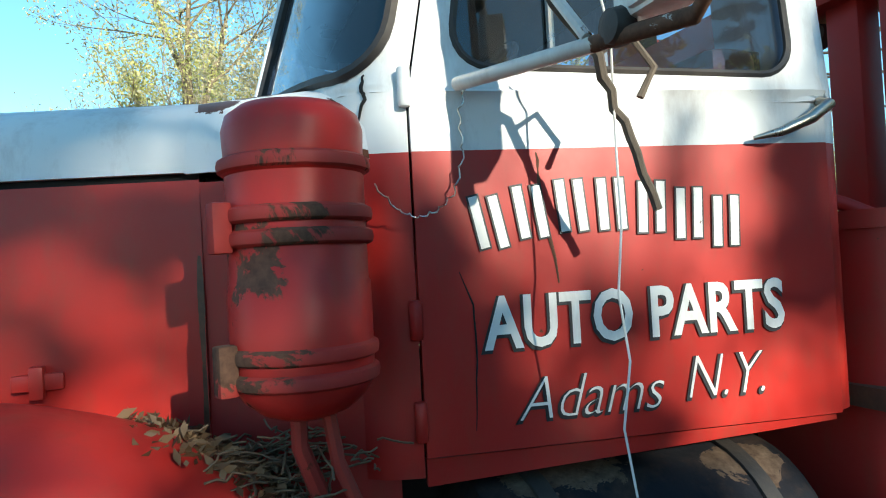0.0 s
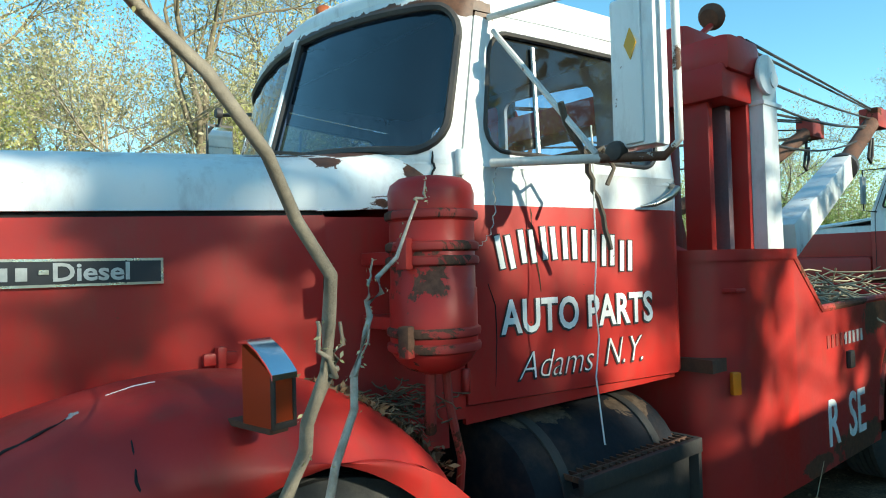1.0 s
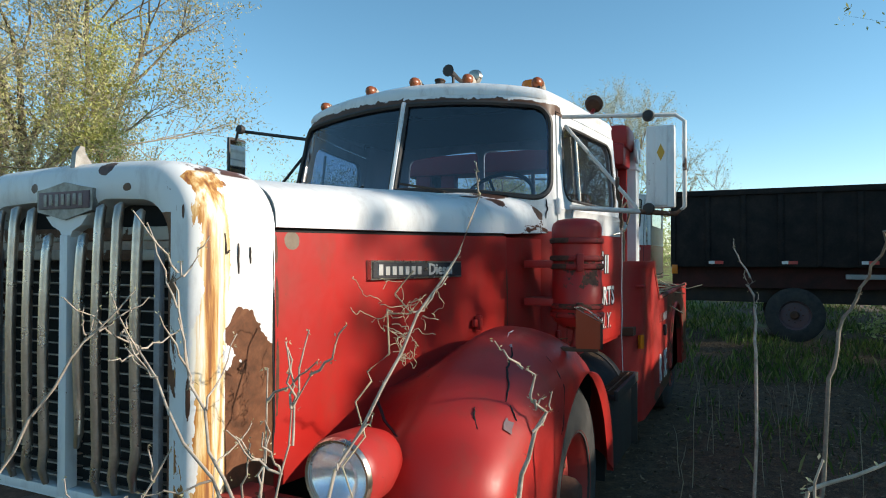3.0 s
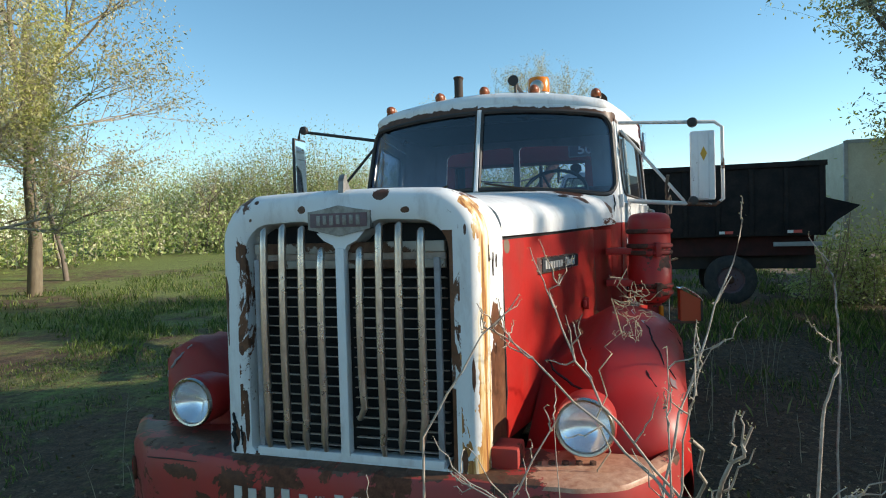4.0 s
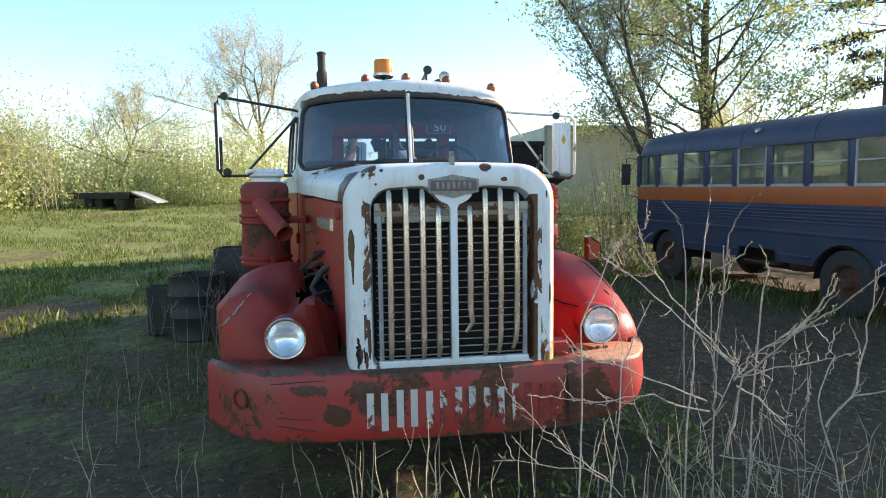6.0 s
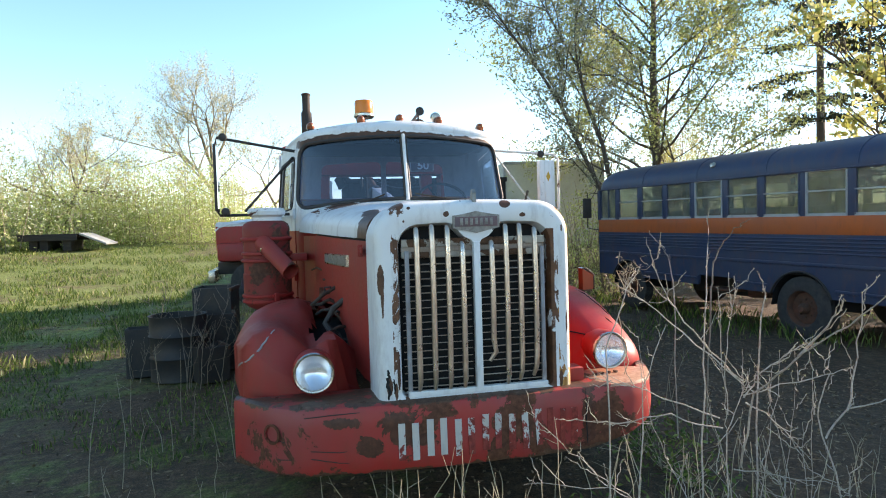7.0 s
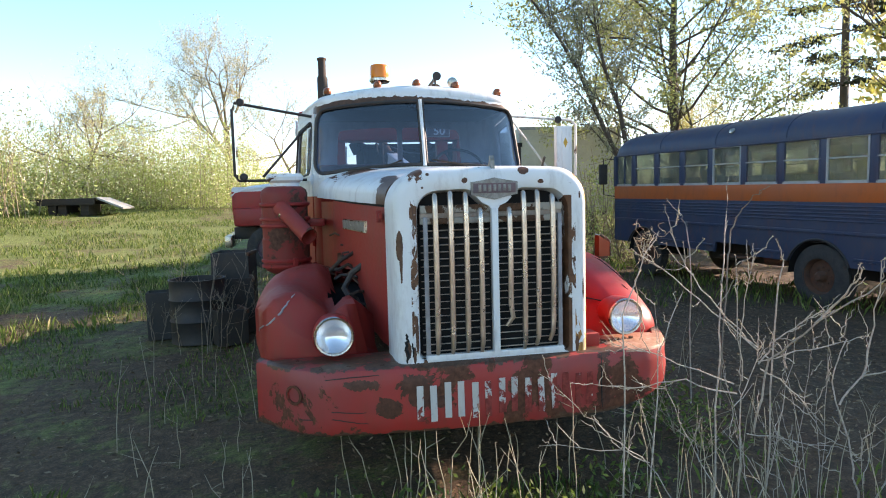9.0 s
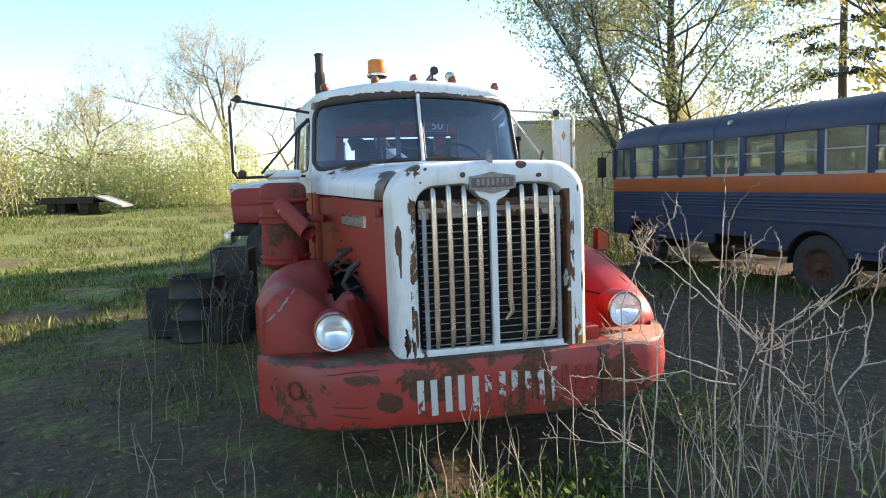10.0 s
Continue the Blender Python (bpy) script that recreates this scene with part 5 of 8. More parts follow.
# ---- lifting rig ----
for s in (-1, 1):
    part("mast_post", box(4.12, 4.17, min(s * 0.913, s * 0.765), max(s * 0.913, s * 0.765), 1.05, 2.42, 0.008), M_RED, truck)
    part("mast_post", box(4.39, 4.43, min(s * 0.99, s * 0.80), max(s * 0.99, s * 0.80), 1.05, 2.44, 0.008), M_RED, truck)
    # plate added to fit the camera's view, closing the sky gap between posts
    part("mast_web", box(4.165, 4.395, min(s * 0.79, s * 0.775), max(s * 0.79, s * 0.775), 1.05, 2.44), M_RUSTRED, truck)
    part("mast_rib", box(4.28, 4.33, min(s * 0.93, s * 0.84), max(s * 0.93, s * 0.84), 1.05, 2.36, 0.005), M_RIB, truck)
    part("mast_head", box(4.10, 4.46, min(s * 1.05, s * 0.76), max(s * 1.05, s * 0.76), 2.50, 2.70, 0.05), M_RED, truck)
    bm = add_prism(bm_new(), [(4.435, 1.05), (4.435, 2.44), (4.48, 2.56), (4.55, 2.57), (4.60, 2.46), (4.64, 1.05)], lambda x, z: (x, s * 1.06, z), lambda x, z: (x, s * 0.95, z))
    part("white_post", bm, M_WHITE, truck, "white boxed steel post", smooth=False)
    part("post_cap", box(4.425, 4.655, s * 1.005 - 0.065, s * 1.005 + 0.065, 2.36, 2.385, 0.006), M_WHITE, truck)
    part("pivot_plate", lathe([(0.105, -0.012), (0.11, 0.0), (0.105, 0.012)], Matrix.Translation((4.46, s * 1.07, 2.52)) @ Matrix.Rotation(radians(90), 4, "X"), 24), M_WHITE, truck)
    part("post_pin", lathe([(0.045, -0.09), (0.045, 0.09)], Matrix.Translation((4.52, s * 1.0, 2.50)) @ Matrix.Rotation(radians(90), 4, "X"), 18), M_WHITE, truck)
    part("sheave", lathe([(0.05, -0.03), (0.11, -0.025), (0.09, -0.008), (0.09, 0.008), (0.11, 0.025), (0.05, 0.03)], Matrix.Translation((4.46, s * 0.92, 2.66)) @ Matrix.Rotation(radians(90), 4, "X"), 24), M_RUSTRED, truck)
    hk = [(4.72 + 0.06 * math.cos(a), s * 0.95, 2.48 + 0.07 * math.sin(a)) for a in (radians(200 - 300 * k / 12) for k in range(13))]
    part("hook", tube(hk, 0.016, 8), M_RUST, truck)
    a, b_, c = Vector((5.17, s * 0.82, 1.63)), Vector((7.40, s * 0.42, 2.32)), Vector((8.65, s * 0.31, 2.93))
    if s < 0:
        d = (b_ - a).normalized()
        bm = add_box(bm_new(), 0, (b_ - a).length, -0.085, 0.085, -0.11, 0.11, 0.015, m=Matrix.Translation(a) @ d.to_track_quat("X", "Z").to_matrix().to_4x4())
        part("boom_base", bm, M_WHITE, truck, "white boxed boom section")
        part("boom_collar", lathe([(0.10, -0.06), (0.13, -0.05), (0.13, 0.05), (0.10, 0.06)], Matrix.Translation(b_) @ d.to_track_quat("Z", "Y").to_matrix().to_4x4(), 16), M_BLACK, truck)
    part("boom_arm", tube([a if s > 0 else b_ - (b_ - a) * 0.05, b_, c], 0.075, 14), M_RUST, truck, "rusty round boom arm")
    part("boom_head", box(-0.16, 0.16, -0.09, 0.09, -0.10, 0.10, 0.02, m=Matrix.Translation(c)), M_RUSTRED, truck)
    part("boom_sheave", lathe([(0.03, -0.05), (0.10, -0.045), (0.08, 0.0), (0.10, 0.045), (0.03, 0.05)], Matrix.Translation(c + Vector((0.1, 0, 0.04))) @ Matrix.Rotation(radians(90), 4, "X"), 20), M_BLACK, truck)
    for k, (za, zb) in enumerate(((2.76, 0.10), (2.74, 0.08), (2.62, 0.0), (2.52, -0.06), (2.42, -0.1), (2.28, -0.13))):
        p, q = Vector((4.52, s * (0.94 - 0.03 * k), za)), c + Vector((0, 0, zb))
        sag = (0.0, 0.0, 0.03, 0.10, 0.02, 0.16)[k]
        pts = [p.lerp(q, t / 10) - Vector((0, 0, sag * math.sin(math.pi * t / 10))) for t in range(11)]
        part("cable", tube(pts, 0.009, 6), M_BLACK, truck)
    part("chain_hook", tube([c + Vector((-0.1, 0, -0.08)), c + Vector((-0.14, 0, -0.26)), c + Vector((-0.2, 0, -0.42)), c + Vector((-0.14, 0, -0.46)), c + Vector((-0.08, 0, -0.38)), c + Vector((-0.06, 0, -0.2))], 0.016, 8), M_BLACK, truck)
part("mast_beam", box(4.08, 4.40, -1.02, 1.02, 2.36, 2.54, 0.02), M_RED, truck)
part("mast_top", box(4.20, 4.62, -0.75, -0.52, 2.50, 2.86, 0.06), M_RED, truck)
for s in (-1, 1):
    part("inner_post", box(4.15, 4.26, min(s * 0.535, s * 0.665), max(s * 0.535, s * 0.665), 1.05, 2.40, 0.008), M_RED, truck)
    part("gusset", add_prism(bm_new(), [(4.26, 1.06), (4.60, 1.06), (4.26, 2.05)], lambda x, z: (x, s * 0.59, z), lambda x, z: (x, s * 0.61, z)), M_RED, truck, smooth=False)
part("bent_pipe", tube([(3.60, -0.62, 1.655), (3.68, -0.68, 1.66), (3.75, -0.76, 1.645), (3.80, -0.85, 1.60), (3.84, -0.95, 1.54)], 0.024, 10), M_RED, truck)
part("mast_lamp", lathe([(0.0, -0.03), (0.045, -0.02), (0.055, 0.02), (0.04, 0.045), (0.0, 0.05)], pose(4.22, -0.44, 2.30, 0, 100, 0), 14), M_PIPE, truck)
sign = part("number_plate_frame", box(4.066, 4.082, -0.672, -0.392, 2.392, 2.532, 0.003), M_LETTER, truck, "dark plate with pale digits in a light frame")
part("plate_field", box(4.062, 4.068, -0.662, -0.402, 2.402, 2.522), M_RIB, sign)
lettering("50", 0.125, M_SIGNWHITE, "plate_digits", plane_frame((4.061, -0.475, 2.42), (0, -1, 0), (0, 0, 1)), sign, depth=0.001, width=1.15, offset=0.002)
part("winch", lathe([(0.16, -0.5), (0.16, -0.46), (0.10, -0.45), (0.10, 0.45), (0.16, 0.46), (0.16, 0.5)], Matrix.Translation((4.9, 0, 1.35)) @ Matrix.Rotation(radians(90), 4, "X"), 24), M_RUST, truck)
part("beacon_post", tube([(4.95, 0.02, 1.1), (4.95, 0.02, 3.17)], 0.02, 8), M_BLACK, truck)
bea = part("beacon", lathe([(0.11, 3.15), (0.13, 3.17), (0.13, 3.20), (0.11, 3.21)], Matrix.Translation((4.95, 0.02, 0)), 24), M_CHROME, truck, "amber rotating beacon")
part("beacon_dome", lathe([(0.115, 3.21), (0.118, 3.25), (0.115, 3.35), (0.105, 3.37), (0.0, 3.375)], Matrix.Translation((4.95, 0.02, 0)), 24), M_AMBER, bea)
part("exhaust_pipe", tube([(4.32, 0.757, 1.0), (4.32, 0.757, 3.10), (4.32, 0.757, 3.12), (4.32, 0.757, 3.31)], [0.06, 0.06, 0.045, 0.045], 16), M_PIPE, truck)
part("rain_flap", lathe([(0.052, 0.0), (0.054, 0.012), (0.0, 0.014)], Matrix.Translation((4.32, 0.757, 3.30)) @ Matrix.Rotation(radians(12), 4, "Y"), 16), M_RUST, truck)
part("work_lamp", lathe([(0.0, -0.05), (0.06, -0.04), (0.085, 0.0), (0.08, 0.02), (0.0, 0.03)], Matrix.Translation((4.72, -0.64, 3.03)) @ Matrix.Rotation(radians(60), 4, "Y"), 20), M_RUST, truck)
part("lamp_stalk", tube([(4.5, -0.64, 2.84), (4.72, -0.64, 2.98)], 0.02, 8), M_RED, truck)

# ---- ground ----
def ground_z(x, y):
    far = max(0.0, math.hypot(x, y) - 12.0)
    side = min(1.0, max(0.0, (y + 6.0) / 10.0))
    z = (0.012 + 0.036 * side) * far * min(1.0, far / 20.0)
    z += 0.05 * noise.noise((x * 0.25, y * 0.25, 0.0)) + 0.02 * noise.noise((x * 1.1, y * 1.1, 3.0))
    dip = min(1.0, max(0.0, (-y - 2.6) / 3.0))
    return min(z, 1.9) - 0.2 * dip * dip * (3 - 2 * dip)


def ground_material():
    m = material("ground_soil_grass", (0.1, 0.09, 0.05), 0.95)
    k = Nodes(m)
    patch = k.noise(0.30, 8, 0.65)
    mid = k.noise(2.2, 8, 0.75)
    clod = k.noise(9, 8, 0.75)
    fine = k.noise(55, 6, 0.75)
    mixed = k.math("ADD", k.math("MULTIPLY", fine, 0.5), k.math("MULTIPLY", clod, 0.5))
    grass = k.ramp(mixed, [(0.36, (0.034, 0.046, 0.010)), (0.47, (0.115, 0.142, 0.030)), (0.55, (0.20, 0.245, 0.055)), (0.66, (0.35, 0.34, 0.13))])
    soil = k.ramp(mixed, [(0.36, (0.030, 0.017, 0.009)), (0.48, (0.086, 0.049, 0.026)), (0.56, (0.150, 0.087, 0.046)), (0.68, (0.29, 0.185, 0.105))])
    # barer towards -y, greener out in the field
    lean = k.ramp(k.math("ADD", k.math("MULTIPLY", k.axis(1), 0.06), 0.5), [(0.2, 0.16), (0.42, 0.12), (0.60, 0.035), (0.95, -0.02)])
    # more dark soil near the truck paints in the shade over the foreground
    near_shade = k.ramp(k.math("MULTIPLY", k.axis(0), 0.03), [(0.12, 0.085), (0.40, 0.02), (0.6, 0.0)])
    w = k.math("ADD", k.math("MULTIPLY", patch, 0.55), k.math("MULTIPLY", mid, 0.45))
    w = k.math("ADD", w, k.math("ADD", lean, near_shade))
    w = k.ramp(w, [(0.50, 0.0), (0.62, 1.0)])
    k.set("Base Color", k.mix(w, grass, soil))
    fine = clod
    k.bump(k.math("ADD", fine, mid), 0.7, 0.03)
    return m


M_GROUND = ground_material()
bm = bm_new()
axis = sorted({round(v, 3) for v in [-900, -500, -300, -200, -140, -100, -80, -65, -55, -48, -42] + [-38 + 1.0 * i for i in range(77)] + [42, 48, 55, 65, 80, 100, 140, 200, 300, 500, 900]})
add_grid(bm, [[(x, y, ground_z(x, y)) for y in axis] for x in axis])
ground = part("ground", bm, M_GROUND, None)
tagged(ground, "mixed grass and bare soil of a salvage yard", "ground", kind="structure")

# ---- bus ----
M_BUSBLUE = worn_paint("bus_blue", (0.026, 0.045, 0.095), chips=0.70, seed=31.0, fade=0.3)
M_BUSORANGE = worn_paint("bus_orange", (0.50, 0.105, 0.022), chips=0.72, seed=33.0)
M_BUSGLASS = glass("bus_glass", (0.66, 0.70, 0.66), 0.03, dust_glare=0.32, dust_glare_tone=(0.30, 0.30, 0.24))
M_BUSSEAT = mottled("bus_seat_vinyl", (0.10, 0.105, 0.085), (0.05, 0.05, 0.045), 7, 0.6)
M_CURTAIN = mottled("yellow_cloth", (0.42, 0.30, 0.05), (0.30, 0.20, 0.04), 9, 0.9)
bus = thing("school_bus", "blue former school bus with an orange stripe", "bus", pose(5.17, -6.665, -0.2, 0, -0.5, 6.3))
# local: x forward from the rear axle, y towards its hidden side is negative, z up from the ground
# rear end is unseen; BX0 is set so its shadow covers the near ground
BX0, BX1, BW = -4.6, 5.55, 2.44
PITCH, XP = 0.81, 4.80
SKIRT, BAND0, BAND1, SILL, EAVE = 0.70, 1.655, 1.935, 1.957, 2.665
FX = 4.45


def arch(cx, r, z):
    return [(cx + r * math.cos(a), z + r * math.sin(a)) for a in (math.pi * (0.12 + 0.76 * k / 16) for k in range(17))]


notch, fnotch = arch(0.0, 0.60, 0.48), arch(FX, 0.57, 0.48)
bm = bm_new()
low_edge = [(BX1, SKIRT), (FX + 0.56, SKIRT)] + fnotch + [(FX - 0.56, SKIRT), (2.25, SKIRT), (2.22, 0.88), (1.36, 0.88), (1.33, SKIRT), (0.58, SKIRT)] + notch + [(-0.58, SKIRT), (-2.0, SKIRT), (BX0, SKIRT)]
add_grid(bm, [[(x, -0.05, z), (x, -0.05, 1.16), (x, -0.05, BAND0)] for x, z in low_edge])
solid(bm, 0.05)
part("side_lower", bm, M_BUSBLUE, bus, smooth=False)
for cx, ring_ in ((0.0, notch), (FX, fnotch)):
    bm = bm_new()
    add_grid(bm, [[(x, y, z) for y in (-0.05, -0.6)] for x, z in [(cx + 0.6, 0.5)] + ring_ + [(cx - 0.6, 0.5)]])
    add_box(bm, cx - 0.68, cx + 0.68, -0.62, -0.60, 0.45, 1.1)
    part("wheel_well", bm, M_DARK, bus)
    part("arch_trim", tube([(x, 0.004, z) for x, z in ring_], 0.018, 8), M_BLACK, bus)
# unseen far side hangs lower, added to block bright ground under the bus
part("side_lower", box(BX0, BX1, -BW, -BW + 0.05, 0.36, BAND0, 0.004), M_BUSBLUE, bus)
for z in (1.595, 1.54, 1.485, 1.43, 1.375):
    part("rub_rail", tube([(BX0, 0.004, z), (BX1 - 0.02, 0.004, z)], 0.013, 8), M_BUSBLUE, bus)
part("rub_rail", box(BX0, BX1 - 0.02, -0.01, 0.024, 1.175, 1.225, 0.01), M_BUSBLUE, bus)
for x0, x1 in ((BX0, -0.62), (0.62, 1.30), (2.28, FX - 0.6)):
    part("rub_rail", box(x0, x1, -0.01, 0.022, 0.80, 0.845, 0.01), M_BUSBLUE, bus)
part("stripe", box(BX0, BX1, -0.05, 0.004, BAND0, BAND1, 0.004), M_BUSORANGE, bus)
part("stripe", box(BX0, BX1, -BW - 0.004, -BW + 0.05, BAND0, BAND1, 0.004), M_BUSORANGE, bus)
bm = bm_new()
rows = []
for x, e, w in ((BX0, 0.05, 0.99), (BX0 + 0.3, 0.0, 1.0), (0, 0.0, 1.0), (BX1 - 0.5, 0.0, 1.0), (BX1 - 0.18, 0.025, 0.995), (BX1 - 0.04, 0.08, 0.97), (BX1 + 0.03, 0.16, 0.93)):
    rows.append([(x, -BW / 2 + (y + BW / 2) * w, z - e * (0.25 + 0.75 * (z > EAVE + 0.02))) for y, z in [(0.0, EAVE - 0.03)] + [(-BW / 2 + (BW / 2) * math.copysign(abs(math.cos(a)) ** 0.62, math.cos(a)), EAVE + 0.46 * math.sin(a) ** 0.85) for a in (math.pi * k / 20 for k in range(21))] + [(-BW, EAVE - 0.03)]])
add_grid(bm, rows)
solid(bm, 0.03)
roof_b = part("roof", bm, M_BUSBLUE, bus, "blue domed bus roof")
for x in (-2.6, -0.98, 0.64, 2.26, 3.88):
    pts = [(x, -BW / 2 + (BW / 2 + 0.004) * math.copysign(abs(math.cos(a)) ** 0.62, math.cos(a)), EAVE + 0.464 * math.sin(a) ** 0.85) for a in (math.pi * k / 20 for k in range(21))]
    part("roof_seam", tube(pts, 0.007, 6), M_BUSBLUE, roof_b)
part("roof_lamp", lathe([(0.06, 0.0), (0.058, 0.02), (0.03, 0.045), (0.0, 0.05)], pose(1.9, -0.06, EAVE + 0.22, -50, 0, 0), 14), M_CHROME, roof_b)
part("drip_rail", box(BX0, BX1 - 0.05, -0.01, 0.022, EAVE - 0.055, EAVE - 0.03, 0.006), M_BUSBLUE, roof_b)
for row_y in (0.0, -BW):
    sgn = 1 if row_y == 0.0 else -1
    ends = [BX1 - 0.03] + [XP - PITCH * k for k in range(11) if XP - PITCH * k > BX0 + 0.3]
    for i, (xa, xb) in enumerate(zip(ends, ends[1:])):
        part("pillar", box(xb - 0.055, xb + 0.055, row_y - 0.03 * (sgn > 0), row_y + 0.03 * (sgn < 0), BAND1, EAVE - 0.03, 0.004), M_BUSBLUE, bus)
        wx0, wx1 = xb + 0.055, xa - 0.055
        bright = sgn > 0 and i in (4, 7)
        win = part("window", box(wx0, wx1, row_y - 0.022 * sgn, row_y - 0.018 * sgn, SILL, EAVE - 0.05), M_BUSGLASS, bus, "window in a bright aluminium frame" if bright else "")
        fm = M_WINFRAME if bright else M_BUSBLUE
        zt = EAVE - 0.035
        bars = [(wx0, wx1, BAND1, SILL + 0.022, M_WINFRAME), (wx0, wx1, zt - 0.03, zt, fm), (wx0, wx0 + 0.026, SILL, zt, fm), (wx1 - 0.026, wx1, SILL, zt, fm)]
        bars.append(((wx0 + wx1) / 2 - 0.012, (wx0 + wx1) / 2 + 0.012, SILL, zt, fm) if i == 0 else (wx0, wx1, 2.30, 2.322, M_WINFRAME))
        for x0, x1, z0, z1, mm in bars:
            part("sash", box(x0, x1, row_y - 0.03 * sgn, row_y + (0.008 if bright else 0.004) * sgn, z0, z1), mm, win)
    part("pillar", box(BX0, ends[-1] - 0.055, row_y - 0.03, row_y + 0.03, BAND1, EAVE - 0.03), M_BUSBLUE, bus)
    part("pillar", box(BX1 - 0.085, BX1, row_y - 0.03, row_y + 0.03, BAND1, EAVE - 0.05), M_BUSBLUE, bus)
part("floor_pan", box(BX0, BX1, -BW + 0.06, -0.06, 1.02, 1.09), M_DARK, bus)
part("front_wall", box(BX1 - 0.05, BX1, -BW, 0.0, SKIRT, BAND1, 0.01), M_BUSBLUE, bus)
part("front_glass", box(BX1 - 0.03, BX1 - 0.02, -BW + 0.1, -0.1, BAND1, EAVE), M_BUSGLASS, bus)
part("rear_wall", box(BX0, BX0 + 0.05, -BW, 0.0, SKIRT, EAVE + 0.05, 0.01), M_BUSBLUE, bus)
for k in range(10):
    x = BX1 - 1.5 - 0.70 * k
    for y in (-0.62, -1.82):
        seat = part("bus_seat", box(x - 0.06, x + 0.06, y - 0.46, y + 0.46, 1.35, 2.10, 0.04), M_BUSSEAT, bus)
        part("cushion", box(x + 0.04, x + 0.44, y - 0.46, y + 0.46, 1.38, 1.52, 0.04), M_BUSSEAT, seat)
part("curtain", box(-0.78, -0.56, -0.10, -0.07, SILL, 2.30, 0.01), M_CURTAIN, bus, "yellow cloth hung inside a window")
# this cloth and both panels are added for coloured patches in the windows
part("curtain", box(2.55, 2.95, -0.30, -0.26, SILL, 2.24, 0.01), M_CURTAIN, bus, "yellow cloth hung inside a window")
part("stored_board", box(0.95, 1.28, -0.16, -0.13, 2.10, 2.42, 0.01), M_FLAKEGREY, bus, "pale panel added behind a window")
part("stored_board", box(0.2, 0.75, -0.9, -0.86, SILL, 2.55, 0.01), M_FLAKEGREY, bus, "pale panel added behind a window")
for x, y in ((0.0, -0.17), (0.0, -2.27), (FX, -0.20), (FX, -2.24)):
    build_wheel("wheel", (x, y, 0.50), 1 if y > -1 else -1, 0.50, 0.26, M_RUST, bus)
part("bus_mirror", box(BX1 + 0.1, BX1 + 0.16, 0.12, 0.34, 1.98, 2.45, 0.03), M_BLACK, bus)
part("mirror_bracket", tube([(BX1, 0.0, 2.55), (BX1 + 0.13, 0.22, 2.58), (BX1 + 0.13, 0.22, 1.75), (BX1, 0.0, 1.7)], 0.014, 6), M_BLACK, bus)
part("bus_frame", box(BX0 + 0.3, BX1, -1.7, -0.7, 0.62, 1.0, 0.02), M_BLACK, bus)
part("axle", tube([(0, -0.2, 0.5), (0, -2.2, 0.5)], 0.09, 10), M_BLACK, bus)
part("tank_box", box(1.2, 2.9, -2.2, -0.5, 0.50, 1.0, 0.03), M_BLACK, bus)
part("muffler", tube([(0.8, -0.35, 0.66), (1.3, -0.35, 0.62)], 0.10, 14), M_RUST, bus)
part("battery_tray", box(1.42, 2.16, -0.42, -0.06, 0.62, 0.66, 0.01), M_RUST, bus)

# ---- dump truck behind ----
M_DUMPBLACK = mottled("dump_black", (0.016, 0.015, 0.016), (0.045, 0.036, 0.032), 3, 0.85)
M_DUMPBLACK.node_tree.nodes["Principled BSDF"].inputs["Specular IOR Level"].default_value = 0.2
dump = thing("dump_truck", "white and red dump truck with a black steel box", "truck", pose(13.9, 0.15, 0.0, 0, 0, 0))
part("dump_box", box(-1.1, 1.2, -4.66, -0.60, 1.44, 2.92, 0.02), M_DUMPBLACK, dump, "black dump box")
part("tail_lip", add_prism(bm_new(), [(-4.62, 2.22), (-4.62, 1.46), (-4.80, 1.70), (-5.27, 2.03)], lambda y, z: (-1.1, y, z), lambda y, z: (1.2, y, z)), M_DUMPBLACK, dump, smooth=False)
part("frame_bar", box(-1.0, -0.9, -4.6, -3.7, 1.22, 1.31, 0.01), M_WINFRAME, dump)
for k in range(7):
    y = -4.58 + 0.655 * k
    part("box_rib", box(-1.14, -1.1, y - 0.045, y + 0.045, 1.46, 2.86, 0.01), M_DUMPBLACK, dump)
part("box_rail", box(-1.16, -1.05, -4.68, -0.55, 2.86, 2.97, 0.01), M_DUMPBLACK, dump)
part("box_horn", add_prism(bm_new(), [(-0.80, 2.90), (-0.40, 3.12), (-0.52, 2.84)], lambda y, z: (-1.1, y, z), lambda y, z: (1.1, y, z)), M_DUMPBLACK, dump, smooth=False)
M_DUMPCAB = worn_paint("dump_cab_paint", (0.42, 0.03, 0.025), (0.80, 0.81, 0.82), 1.89, chips=0.75, seed=41.0)
M_DUMPWHITE = worn_paint("dump_white", (0.80, 0.81, 0.82), chips=0.76, seed=47.0, fade=0.05)
M_CABGLASS = glass("cab_glass", (0.74, 0.82, 0.72), 0.02, dust_glare=0.03)
M_DUMPRED = worn_paint("dump_red", (0.42, 0.03, 0.025), chips=0.75, seed=43.0)


def rake(u, v):
    """The cab's side leans back over the window sill, more towards the front."""
    return u - max(0.0, v - 2.18) * 0.36 * max(0.0, u + 0.20) / 1.1


